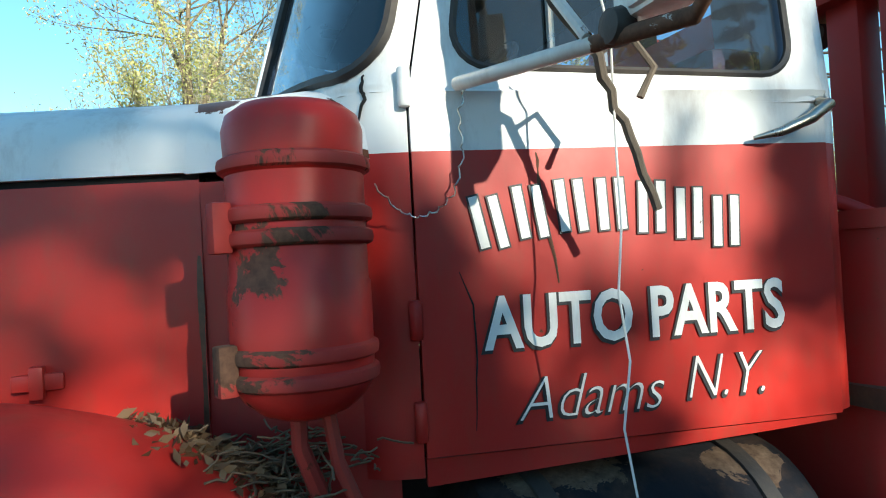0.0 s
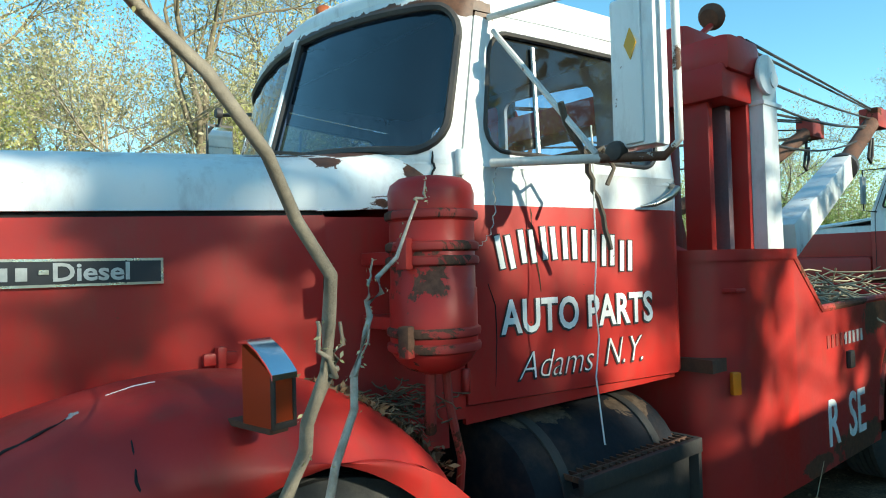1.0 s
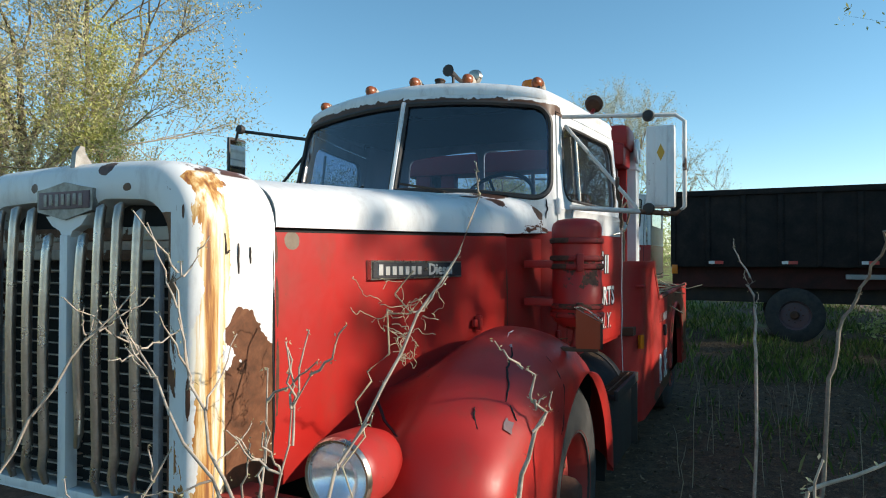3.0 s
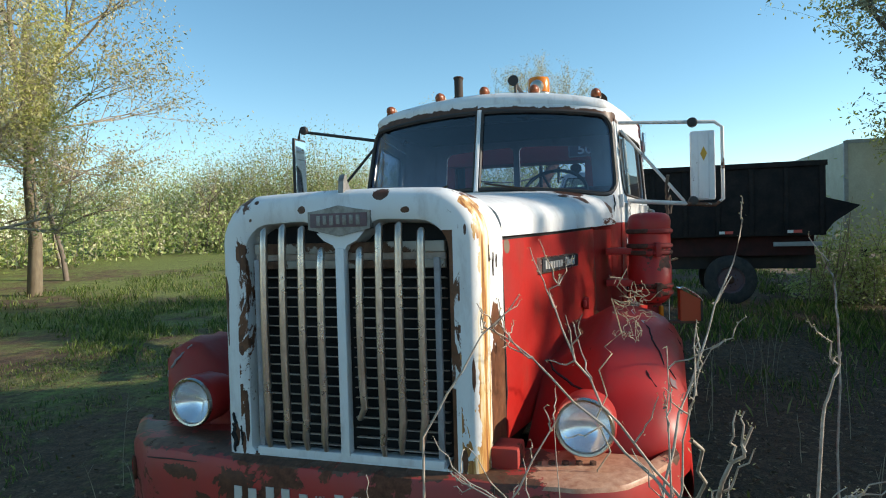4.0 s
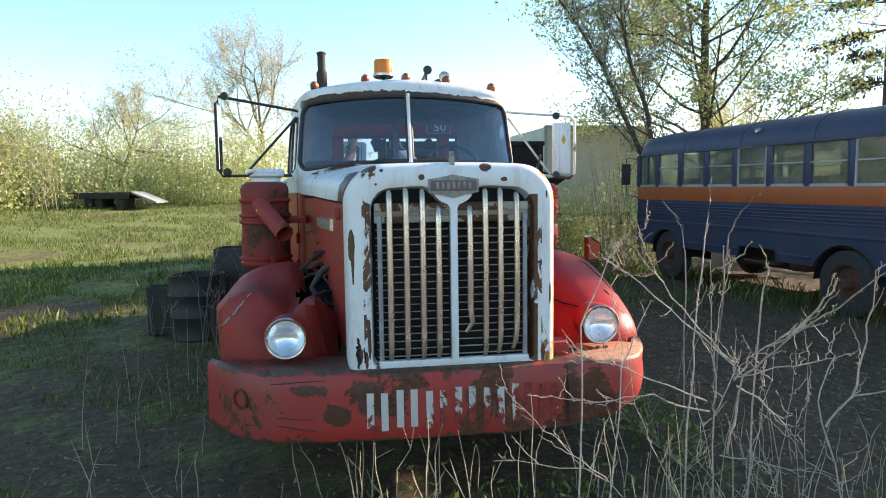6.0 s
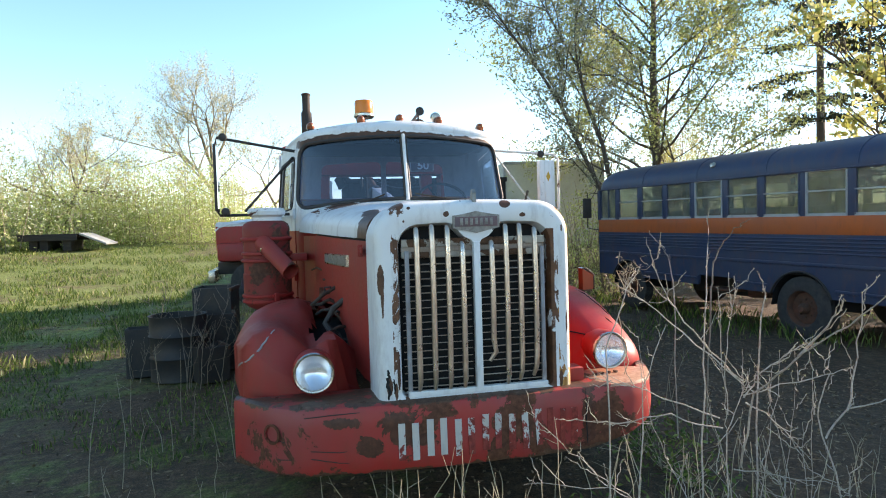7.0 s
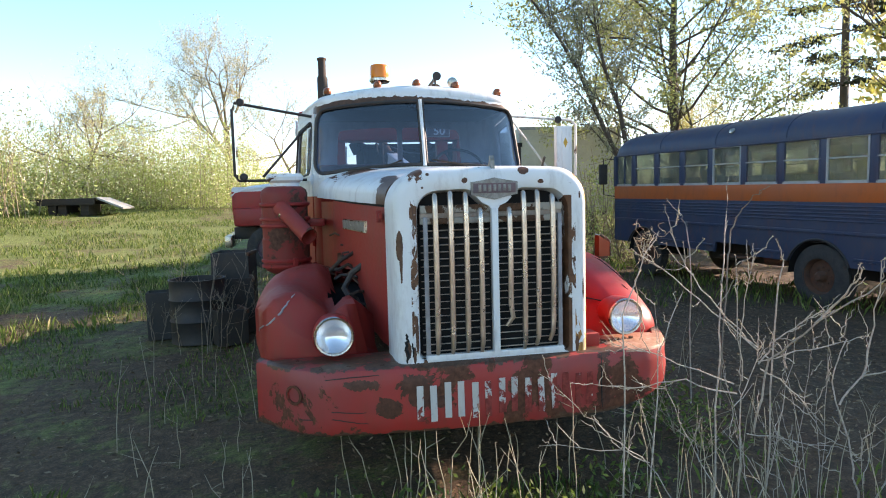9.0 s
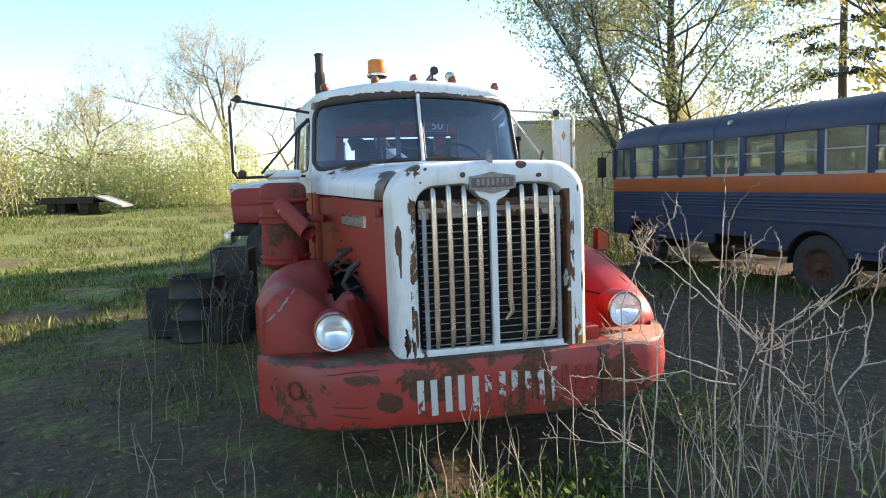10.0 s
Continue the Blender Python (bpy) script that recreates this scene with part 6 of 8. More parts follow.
for xx, sg in ((-1.05, 1), (1.05, -1)):
    opening = round_rect(0.03, 0.76, 2.26, 2.85, (0.05, 0.05, 0.05, 0.05))
    bm = bm_new()
    holed(bm, lambda u, v: (xx - sg * 0.02 * math.sin(math.pi * min(1.0, max(0.0, (v - 1.15) / 1.1))), rake(u, v), v), (-0.20, 0.90, 1.15, 2.93), opening, 4)
    solid(bm, 0.03)
    part("cab_side", bm, M_DUMPCAB, dump, "white over red cab side")
    bm = bm_new()
    fill(bm, lambda u, v: (xx + sg * 0.012, rake(u, v), v), opening)
    part("side_window", bm, M_CABGLASS, dump)
    pts = [(xx - sg * 0.006, rake(u, v), v) for u, v in dense(opening, 0.08)]
    part("window_seal", tube(pts + pts[:1], 0.014, 6, False), M_BLACK, dump)
    part("window_bar", tube([(xx, rake(0.58, z), z) for z in (2.27, 2.84)], 0.012, 6), M_BLACK, dump)
    for u in (-0.06, 0.84):
        part("door_seam", tube([(xx - sg * 0.016, rake(u, z), z) for z in (1.2, 1.6, 2.0, 2.2, 2.5, 2.86)], 0.005, 5), M_DARK, dump)
    part("door_handle", box(xx - 0.05 if sg > 0 else xx + 0.02, xx - 0.02 if sg > 0 else xx + 0.05, 0.0, 0.13, 1.78, 1.84, 0.008), M_CHROME, dump)
    part("grab_rail", tube([(xx - sg * 0.03, -0.13, 1.9), (xx - sg * 0.06, -0.13, 1.95), (xx - sg * 0.06, -0.13, 2.5), (xx - sg * 0.03, -0.13, 2.55)], 0.012, 6), M_CHROME, dump)
    part("step", box(min(xx, xx - sg * 0.12), max(xx, xx - sg * 0.12), -0.05, 0.6, 0.74, 0.78, 0.008), M_BLACK, dump)
    part("mirror_arm", tube([(xx, 0.82, 2.2), (xx - sg * 0.24, 0.92, 2.22), (xx - sg * 0.24, 0.92, 2.86), (xx, 0.62, 2.88)], 0.012, 6), M_BLACK, dump)
    part("mirror", box(min(xx - sg * 0.16, xx - sg * 0.32), max(xx - sg * 0.16, xx - sg * 0.32), 0.90, 0.94, 2.32, 2.76, 0.01), M_WINFRAME, dump)
bm = bm_new()
add_grid(bm, [[(x, y, z - 0.05 * (abs(x) / 1.05) ** 4) for x in (-1.06, -0.98, -0.8, -0.4, 0.4, 0.8, 0.98, 1.06)] for y, z in ((-0.22, 2.93), (-0.16, 2.99), (0.1, 3.02), (0.5, 3.01), (0.66, 2.97), (0.72, 2.91))])
solid(bm, 0.03)
part("cab_roof", bm, M_DUMPWHITE, dump)
bm = bm_new()
holed(bm, lambda u, v: (u, -0.20, v), (-1.03, 1.03, 1.15, 2.92), round_rect(-0.80, 0.80, 2.30, 2.78, (0.06, 0.06, 0.06, 0.06)), 3)
solid(bm, 0.03)
part("cab_back", bm, M_DUMPCAB, dump)
part("back_window", box(-0.80, 0.80, -0.195, -0.188, 2.30, 2.78), M_CABGLASS, dump)
part("cab_front", box(-1.03, 1.03, 0.87, 0.91, 1.15, 2.2, 0.01), M_DUMPCAB, dump)
bm = bm_new()
fill(bm, lambda u, v: (u, rake(0.89, v), v), round_rect(-0.98, 0.98, 2.22, 2.88, (0.05, 0.05, 0.05, 0.05)))
part("cab_screen", bm, M_CABGLASS, dump)
part("cab_seat", box(-0.8, 0.8, -0.1, 0.15, 1.3, 2.22, 0.05), M_BLACK, dump)
bm = bm_new()
add_grid(bm, [[(x, y, z - drop * (abs(x) / 0.9) ** 3) for x in (-0.92, -0.86, -0.6, 0.0, 0.6, 0.86, 0.92)] for y, z, drop in ((0.91, 2.17, 0.06), (1.3, 2.13, 0.07), (2.2, 2.04, 0.08), (2.5, 1.98, 0.09), (2.6, 1.85, 0.05))])
solid(bm, 0.03)
part("hood_top", bm, M_DUMPWHITE, dump)
part("hood", box(-0.90, 0.90, 0.91, 2.58, 1.3, 2.0, 0.06), M_DUMPCAB, dump)
part("fender", box(-1.06, 1.06, 0.91, 2.55, 1.05, 1.50, 0.10), M_DUMPRED, dump)
part("front_bumper", box(-1.1, 1.1, 2.6, 2.76, 0.55, 0.85, 0.03), M_CHROME, dump)
for k in range(6):
    part("faded_bar", box(-1.058, -1.049, 0.66 - 0.10 * k, 0.72 - 0.10 * k, 1.95, 2.08), material("faded_red", (0.5, 0.15, 0.15), 0.6), dump)
part("chassis", box(-0.45, 0.45, -4.6, 2.6, 0.72, 1.02, 0.02), M_BLACK, dump)
part("fuel_box", box(-1.05, -0.5, -0.6, 0.5, 0.5, 1.0, 0.03), M_BLACK, dump)
# red hoist frame, its shade under the box put into the colour
part("hoist_frame", box(-0.8, 0.8, -4.5, -0.6, 1.02, 1.45, 0.02), mottled("shaded_red", (0.075, 0.014, 0.012), (0.03, 0.016, 0.014), 4, 0.8), dump)
part("amber_lamp", box(-1.16, -1.10, -0.74, -0.63, 1.30, 1.48, 0.005), M_AMBER, dump)
M_REDTAPE = material("red_reflector", (0.6, 0.06, 0.05), 0.3)
for k in range(3):
    part("reflector_strip", box(-1.175, -1.168, -4.2 + 1.3 * k, -4.04 + 1.3 * k, 1.50, 1.56), M_REDTAPE, dump)
    part("reflector_strip", box(-1.175, -1.168, -4.04 + 1.3 * k, -3.93 + 1.3 * k, 1.50, 1.56), M_SIGNWHITE, dump)
for y in (-2.85, 1.75):
    for x, sg in ((-0.95, 1), (0.95, -1)):
        w = build_wheel("wheel", (0, 0, 0), 1, 0.52, 0.28, M_RIB, dump)
        w.matrix_basis = Matrix.Translation((x, y, 0.52)) @ Matrix.Rotation(radians(90 if x < 0 else -90), 4, "Z")

# ---- white box trailer ----
M_BOXWHITE = mottled("box_cream", (0.62, 0.61, 0.50), (0.50, 0.47, 0.36), 2.5, 0.6, bump=0.1)
trailer = thing("box_trailer", "cream white box trailer with dull aluminium edges", "trailer", pose(17.0, -5.9, 0, 0, 0, 3))
part("box_body", box(0, 7.0, -3.6, 0, 0.98, 3.75, 0.02), M_BOXWHITE, trailer)
for y in (0.0, -3.6):
    part("corner_post", box(-0.03, 0.05, y - 0.05, y + 0.05, 1.1, 3.78, 0.01), M_WINFRAME, trailer)
part("top_rail", box(-0.03, 0.03, -3.6, 0, 3.70, 3.80, 0.01), M_WINFRAME, trailer)
part("landing_leg", box(0.6, 0.75, -0.7, -0.55, 0, 1.15, 0.01), M_BLACK, trailer)
part("landing_leg", box(0.6, 0.75, -3.0, -2.85, 0, 1.15, 0.01), M_BLACK, trailer)
part("undercarriage", box(0.2, 6.5, -3.2, -0.4, 0.85, 1.15, 0.02), M_BLACK, trailer)

# ---- plants ----
M_BARK = mottled("bark_grey", (0.14, 0.11, 0.085), (0.075, 0.06, 0.048), 14, 0.9, bump=0.6, stretch=(1, 1, 0.25))
M_TWIG = mottled("twig_pale", (0.36, 0.29, 0.20), (0.22, 0.17, 0.11), 30, 0.75, bump=0.2)
M_LEAF = leafy("spring_leaves", [(0.0, (0.36, 0.38, 0.09)), (0.5, (0.54, 0.52, 0.18)), (1.0, (0.66, 0.60, 0.32))])
M_LEAFGREY = leafy("grey_leaves", [(0.0, (0.36, 0.34, 0.16)), (0.6, (0.52, 0.47, 0.26)), (1.0, (0.62, 0.53, 0.34))])
M_WEED = leafy("weed_leaves", [(0.0, (0.06, 0.10, 0.02)), (0.7, (0.14, 0.20, 0.04)), (1.0, (0.26, 0.30, 0.08))])
M_LEAFOLIVE = leafy("olive_leaves", [(0.0, (0.26, 0.28, 0.12)), (0.5, (0.42, 0.42, 0.18)), (0.8, (0.55, 0.58, 0.16)), (1.0, (0.62, 0.60, 0.30))])
M_LEAFGREYDARK = leafy("dull_grey_leaves", [(0.0, (0.20, 0.20, 0.12)), (0.6, (0.34, 0.33, 0.20)), (1.0, (0.48, 0.46, 0.30))])
M_PINE = leafy("pine_needles", [(0.0, (0.02, 0.032, 0.014)), (1.0, (0.045, 0.055, 0.022))])
M_HEDGE = leafy("hedge_leaves", [(0.0, (0.32, 0.41, 0.12)), (0.45, (0.48, 0.56, 0.19)), (0.8, (0.62, 0.62, 0.32)), (1.0, (0.64, 0.57, 0.43))])
M_GRASS = leafy("grass_blades", [(0.0, (0.040, 0.070, 0.013)), (0.6, (0.115, 0.18, 0.030)), (0.88, (0.22, 0.28, 0.060)), (1.0, (0.40, 0.35, 0.17))])


def sheet_mesh(name, verts, faces, mat):
    me = bpy.data.meshes.new(name)
    me.from_pydata(verts.tolist() if hasattr(verts, "tolist") else verts, [], faces.tolist() if hasattr(faces, "tolist") else faces)
    me.materials.append(mat)
    return me


def leaf_quads(rng, centres, size, flat=0.0):
    """Small pointed leaves at the centres, each turned its own way."""
    n = len(centres)
    a = rng.normal(size=(n, 3))
    a /= np.linalg.norm(a, axis=1)[:, None]
    b = np.cross(a, rng.normal(size=(n, 3)))
    b /= np.linalg.norm(b, axis=1)[:, None]
    s = size * rng.uniform(0.6, 1.4, (n, 1))
    c = np.asarray(centres)
    v = np.stack([c - a * s, c + b * s * 0.42, c + a * s, c - b * s * 0.42], 1).reshape(-1, 3)
    f = np.arange(4 * n).reshape(n, 4)
    return v, f


def grow(rng, p, d, length, radius, level, segs, tips, bend=0.25, spread=0.8, kids=3, min_level=0):
    """Adds tapered limbs to segs and twig ends to tips."""
    n = 4
    pts, rs = [p], [radius]
    step = length / n
    for k in range(n):
        d = d + rng.normal(size=3) * bend * 0.5
        d[2] += 0.05
        d = d / np.linalg.norm(d)
        p = p + d * step
        pts.append(p)
        rs.append(radius * (1 - 0.55 * (k + 1) / n))
        if level > 0 and k >= 1:
            for _ in range(kids if k > 1 else kids - 1):
                nd = d + rng.normal(size=3) * spread
                nd[2] += 0.15
                nd /= np.linalg.norm(nd)
                grow(rng, p, nd, length * rng.uniform(0.45, 0.7), rs[-1] * 0.6, level - 1, segs, tips, bend, spread, kids)
    if level <= 1:
        tips.extend(pts[1:])
    segs.append((pts, rs))


def limbs_mesh(name, segs, mat, n=5):
    verts, faces = [], []
    for pts, rs in segs:
        base = len(verts)
        side = None
        for i, p in enumerate(pts):
            d = np.asarray(pts[min(i + 1, len(pts) - 1)]) - np.asarray(pts[max(i - 1, 0)])
            d = d / (np.linalg.norm(d) + 1e-9)
            ref = np.array((0.0, 0.0, 1.0)) if abs(d[2]) < 0.9 else np.array((1.0, 0.0, 0.0))
            side = np.cross(d, ref)
            side /= np.linalg.norm(side)
            up = np.cross(d, side)
            for k in range(n):
                a = 2 * math.pi * k / n
                verts.append(tuple(p + (side * math.cos(a) + up * math.sin(a)) * rs[i]))
        for i in range(len(pts) - 1):
            for k in range(n):
                q = base + i * n
                faces.append((q + k, q + (k + 1) % n, q + n + (k + 1) % n, q + n + k))
    me = sheet_mesh(name, verts, faces, mat)
    for poly in me.polygons:
        poly.use_smooth = True
    return me


def make_tree(seed, height, radius, leaves, leaf_size, leaf_mat, label, levels=3, lean=(0, 0), fuzz=0.25, kids=3, spread=0.75, bark=None, clumps=0):
    rng = np.random.default_rng(seed)
    segs, tips = [], []
    d = np.array((lean[0], lean[1], 1.0))
    grow(rng, np.zeros(3), d / np.linalg.norm(d), height * 0.55, radius, levels, segs, tips, 0.22, spread, kids)
    t = thing("tree", label, "tree")
    tr = new("trunk", limbs_mesh("trunk", segs, bark or M_BARK))
    tr.parent = t
    tips = np.array(tips)
    if clumps:
        tips = tips[rng.choice(len(tips), clumps, replace=False)]
    idx = rng.integers(0, len(tips), leaves)
    c = tips[idx] + rng.normal(size=(leaves, 3)) * fuzz
    v, f = leaf_quads(rng, c, leaf_size)
    cr = new("crown", sheet_mesh("crown", v, f, leaf_mat))
    cr.parent = t
    return t


def put(t, x, y, scale=1.0, turn=0.0, group="trees round the yard"):
    c = copy_thing(t, Matrix.Translation((x, y, ground_z(x, y) - 0.05)) @ Matrix.Rotation(radians(turn), 4, "Z"))
    c.scale = (scale, scale, scale * 1.0)
    c["group"] = group
    return c


M_PALEBARK = mottled("bark_pale", (0.46, 0.39, 0.30), (0.27, 0.22, 0.17), 14, 0.9, bump=0.6, stretch=(1, 1, 0.25))
tree_a = make_tree(3, 9.0, 0.15, 15000, 0.055, M_LEAF, "spring tree with sparse yellow-green leaves", fuzz=0.13, bark=M_PALEBARK)
tree_b = make_tree(8, 10.0, 0.15, 12000, 0.05, M_LEAFGREY, "tall thin tree with sparse grey-green buds", fuzz=0.13, spread=0.6, bark=M_PALEBARK)
tree_c = make_tree(12, 8.0, 0.13, 4000, 0.05, M_LEAFGREY, "nearly bare tree with fine branches", fuzz=0.12, bark=mottled("bark_mid", (0.24, 0.19, 0.145), (0.14, 0.11, 0.085), 14, 0.9, bump=0.5, stretch=(1, 1, 0.25)))
shade_tree = make_tree(21, 9.5, 0.20, 3400, 0.13, M_LEAF, "broad leafy tree out of view behind the bus, placed for its dappled shade", levels=2, fuzz=0.26, kids=3, spread=0.9, clumps=26)


def make_forked(seed, label):
    """A tree whose bare trunk forks high up, with thin airy twigs."""
    rng = np.random.default_rng(seed)
    segs, tips = [], []
    trunk = [np.array(p, float) for p in ((0, 0, 0), (0.1, 0, 1.6), (0.05, 0.08, 3.2), (0.12, 0.05, 4.6))]
    segs.append((trunk, [0.21, 0.18, 0.16, 0.15]))
    for d in ((0.55, 0.1, 1.0), (-0.35, -0.15, 1.0), (0.15, 0.3, 1.2)):
        d = np.array(d)
        grow(rng, trunk[-1], d / np.linalg.norm(d), 4.2, 0.11, 3, segs, tips, 0.25, 0.7, 2)
    for z, d in ((2.6, (0.9, 0.2, 0.5)), (3.6, (-0.8, 0.1, 0.6))):
        grow(rng, np.array((0.08, 0.05, z)), np.array(d), 2.6, 0.05, 2, segs, tips, 0.25, 0.7, 2)
    t = thing("tree", label, "tree")
    tr = new("trunk", limbs_mesh("trunk", segs, mottled("bark_olive", (0.24, 0.19, 0.12), (0.13, 0.10, 0.07), 14, 0.9, bump=0.6, stretch=(1, 1, 0.25))))
    tr.parent = t
    tips = np.array(tips)
    idx = rng.integers(0, len(tips), 9000)
    v, f = leaf_quads(rng, tips[idx] + rng.normal(size=(9000, 3)) * 0.14, 0.05)
    cr = new("crown", sheet_mesh("crown", v, f, M_LEAFGREY))
    cr.parent = t
    return t


tree_f = make_forked(61, "tall tree with a forked bare trunk and sparse leaves")
WOOD_EDGE = [
    (tree_f, 12.3, 16.2, 1.05, 0), (tree_f, 10.4, 16.6, 1.0, 140), (tree_f, 6.6, 13.8, 1.0, 250), (tree_f, 1.5, 14.5, 0.95, 60),
    (tree_a, 7.5, 14.0, 0.80, 0), (tree_b, 4.5, 17.0, 0.9, 40), (tree_a, 13.0, 19.0, 0.85, 200), (tree_a, 2.0, 16.0, 0.8, 300),
    (tree_c, 15.5, 18.5, 0.8, 15), (tree_b, 8.8, 17.0, 0.95, 77), (tree_c, -1.5, 18.0, 0.9, 260), (tree_b, 0.5, 21.0, 1.0, 190),
    (tree_a, 5.5, 22.0, 1.0, 222), (tree_b, 10.0, 23.0, 1.0, 10), (tree_b, 3.0, 24.0, 1.05, 60), (tree_a, 15.0, 25.0, 0.9, 140),
    (tree_b, 18.5, 22.0, 0.8, 330),
]
FIELD_EDGE = [
    (tree_c, 27.0, 21.5, 0.6, 170), (tree_c, 31.0, 24.0, 0.62, 250), (tree_c, 40.0, 20.0, 0.75, 60),
    (tree_c, 46.0, 17.0, 0.85, 130), (tree_b, 52.0, 24.0, 0.7, 180), (tree_c, 44.0, 7.5, 0.7, 310), (tree_b, 46.0, 5.3, 1.25, 200), (tree_f, 47.0, 6.2, 1.05, 100),
    (tree_c, 48.0, 1.6, 1.12, 30), (tree_c, 37.0, 13.4, 1.0, 200), (tree_b, 42.0, 15.0, 0.8, 100),
]
# three trees stand out of view, placed by trial to cast the dapples
BEHIND_BUS = [
    (shade_tree, 8.89, -14.23, 0.897, 43), (shade_tree, 6.72, -15.56, 0.875, 49),
    (shade_tree, 1.05, -11.79, 0.852, 113), (tree_a, 17.0, -12.2, 0.62, 200), (tree_a, 16.2, -12.0, 0.52, 20),
]
for t, x, y, s, a in WOOD_EDGE + FIELD_EDGE + BEHIND_BUS:
    put(t, x, y, s, a)
for t in (tree_a, tree_b, tree_c, shade_tree, tree_f):
    for o in (*t.children_recursive, t):
        bpy.data.objects.remove(o)


def make_pine(seed, height):
    rng = np.random.default_rng(seed)
    t = thing("pine_tree", "dark pine with drooping whorled branches", "tree")
    segs = [([np.array((0, 0, height * k / 8)) for k in range(9)], [0.2 * (1 - k / 8.5) for k in range(9)])]
    cs = []
    z = 2.0
    while z < height - 0.3:
        reach = 0.35 * (height - z) ** 0.8 + 0.3
        for k in range(rng.integers(3, 6)):
            a = rng.uniform(0, 6.28)
            L = reach * rng.uniform(0.6, 1.1)
            pts = [np.array((math.cos(a) * L * u, math.sin(a) * L * u, z - 0.10 * L * u * u + 0.05 * u)) for u in (0, 0.35, 0.7, 1.0)]
            segs.append((pts, [0.035, 0.025, 0.015, 0.006]))
            for u in np.linspace(0.3, 1.0, 12):
                cs.append(np.array((math.cos(a) * L * u, math.sin(a) * L * u, z - 0.10 * L * u * u)))
        z += rng.uniform(0.6, 1.15)
    tr = new("trunk", limbs_mesh("trunk", segs, M_BARK))
    tr.parent = t
    c = np.repeat(np.array(cs), 16, 0)
    c = c + rng.normal(size=c.shape) * np.array((0.13, 0.13, 0.07))
    v, f = leaf_quads(rng, c, 0.085)
    cr = new("crown", sheet_mesh("crown", v, f, M_PINE))
    cr.parent = t
    return t


def make_straight(seed, height, label):
    """A tall tree on one straight trunk, with long thin limbs that rise and small leaves in loose tufts."""
    rng = np.random.default_rng(seed)
    segs, tips = [], []
    spine = [np.array((0.10 * math.sin(k * 0.9) + 0.02 * k, 0.08 * math.cos(k * 1.3), height * k / 9)) for k in range(10)]
    segs.append((spine, [0.20 * (1 - 0.093 * k) for k in range(10)]))
    for k in range(44):
        u = 0.16 + 0.82 * k / 43
        i = min(8, int(u * 9))
        p = spine[i] + (spine[i + 1] - spine[i]) * (u * 9 - i)
        a = rng.uniform(0, 6.28)
        d = np.array((math.cos(a), math.sin(a), rng.uniform(0.35, 1.0)))
        grow(rng, p, d / np.linalg.norm(d), height * rng.uniform(0.20, 0.34) * (1.15 - 0.6 * u), 0.055 * (1.1 - 0.7 * u), 2, segs, tips, 0.25, 0.6, 2)
    t = thing("tree", label, "tree")
    tr = new("trunk", limbs_mesh("trunk", segs, M_BARK))
    tr.parent = t
    tips = np.array(tips)
    n = 64000
    pick = tips[rng.choice(len(tips), int(len(tips) * 0.8), replace=False)]
    c = pick[rng.integers(0, len(pick), n)] + rng.normal(size=(n, 3)) * 0.17
    v, f = leaf_quads(rng, c, 0.055)
    cr = new("crown", sheet_mesh("crown", v, f, M_LEAFOLIVE))
    cr.parent = t
    return tagged(t, group="trees round the yard")


def make_leaning(seed, label, reach, n=12000):
    """A slender tree whose few stems lean far over, thinly leaved."""
    rng = np.random.default_rng(seed)
    segs, tips = [], []
    for q in reach:
        p, q = np.zeros(3), np.array(q, float)
        pts = [p + (q - p) * u + np.array((0, 0, 0.10 * np.linalg.norm(q) * math.sin(math.pi * u))) + rng.normal(size=3) * 0.05 for u in np.linspace(0, 1, 8)]
        segs.append((pts, [0.085 * (1 - 0.11 * k) for k in range(8)]))
        for k in range(2, 8):
            for _ in range(3):
                d = (pts[k] - pts[k - 1]) / np.linalg.norm(pts[k] - pts[k - 1]) + rng.normal(size=3) * 0.5
                grow(rng, pts[k], d / np.linalg.norm(d), rng.uniform(0.9, 1.9), 0.02, 1, segs, tips, 0.25, 0.6, 2)
    t = thing("tree", label, "tree")
    tr = new("trunk", limbs_mesh("trunk", segs, M_BARK))
    tr.parent = t
    tips = np.array(tips)
    c = tips[rng.integers(0, len(tips), n)] + rng.normal(size=(n, 3)) * 0.09
    v, f = leaf_quads(rng, c, 0.045)
    cr = new("crown", sheet_mesh("crown", v, f, M_LEAFGREYDARK))
    cr.parent = t
    return tagged(t, group="trees round the yard")


tall = make_straight(63, 11.5, "tall olive-leaved tree with a straight dark trunk")
tall.matrix_world = Matrix.Translation((14.3, -9.8, -0.2))
leaning = make_leaning(64, "slender leaning tree with thin grey leaves", ((-0.3, 4.0, 7.2), (0.2, 2.4, 7.4)))
leaning.matrix_world = Matrix.Translation((12.2, -8.0, -0.2))
pine = make_pine(5, 15.0)
pine.matrix_world = Matrix.Translation((15.0, -16.3, 0.1))
p2 = copy_thing(pine, Matrix.Translation((14.5, -20.0, 0.1)) @ Matrix.Rotation(1.7, 4, "Z"))

# hedgerow: scrub along the far side, one mass of stems and leaves
rng = np.random.default_rng(44)
hv, hf, hs = [], [], []
count = 0


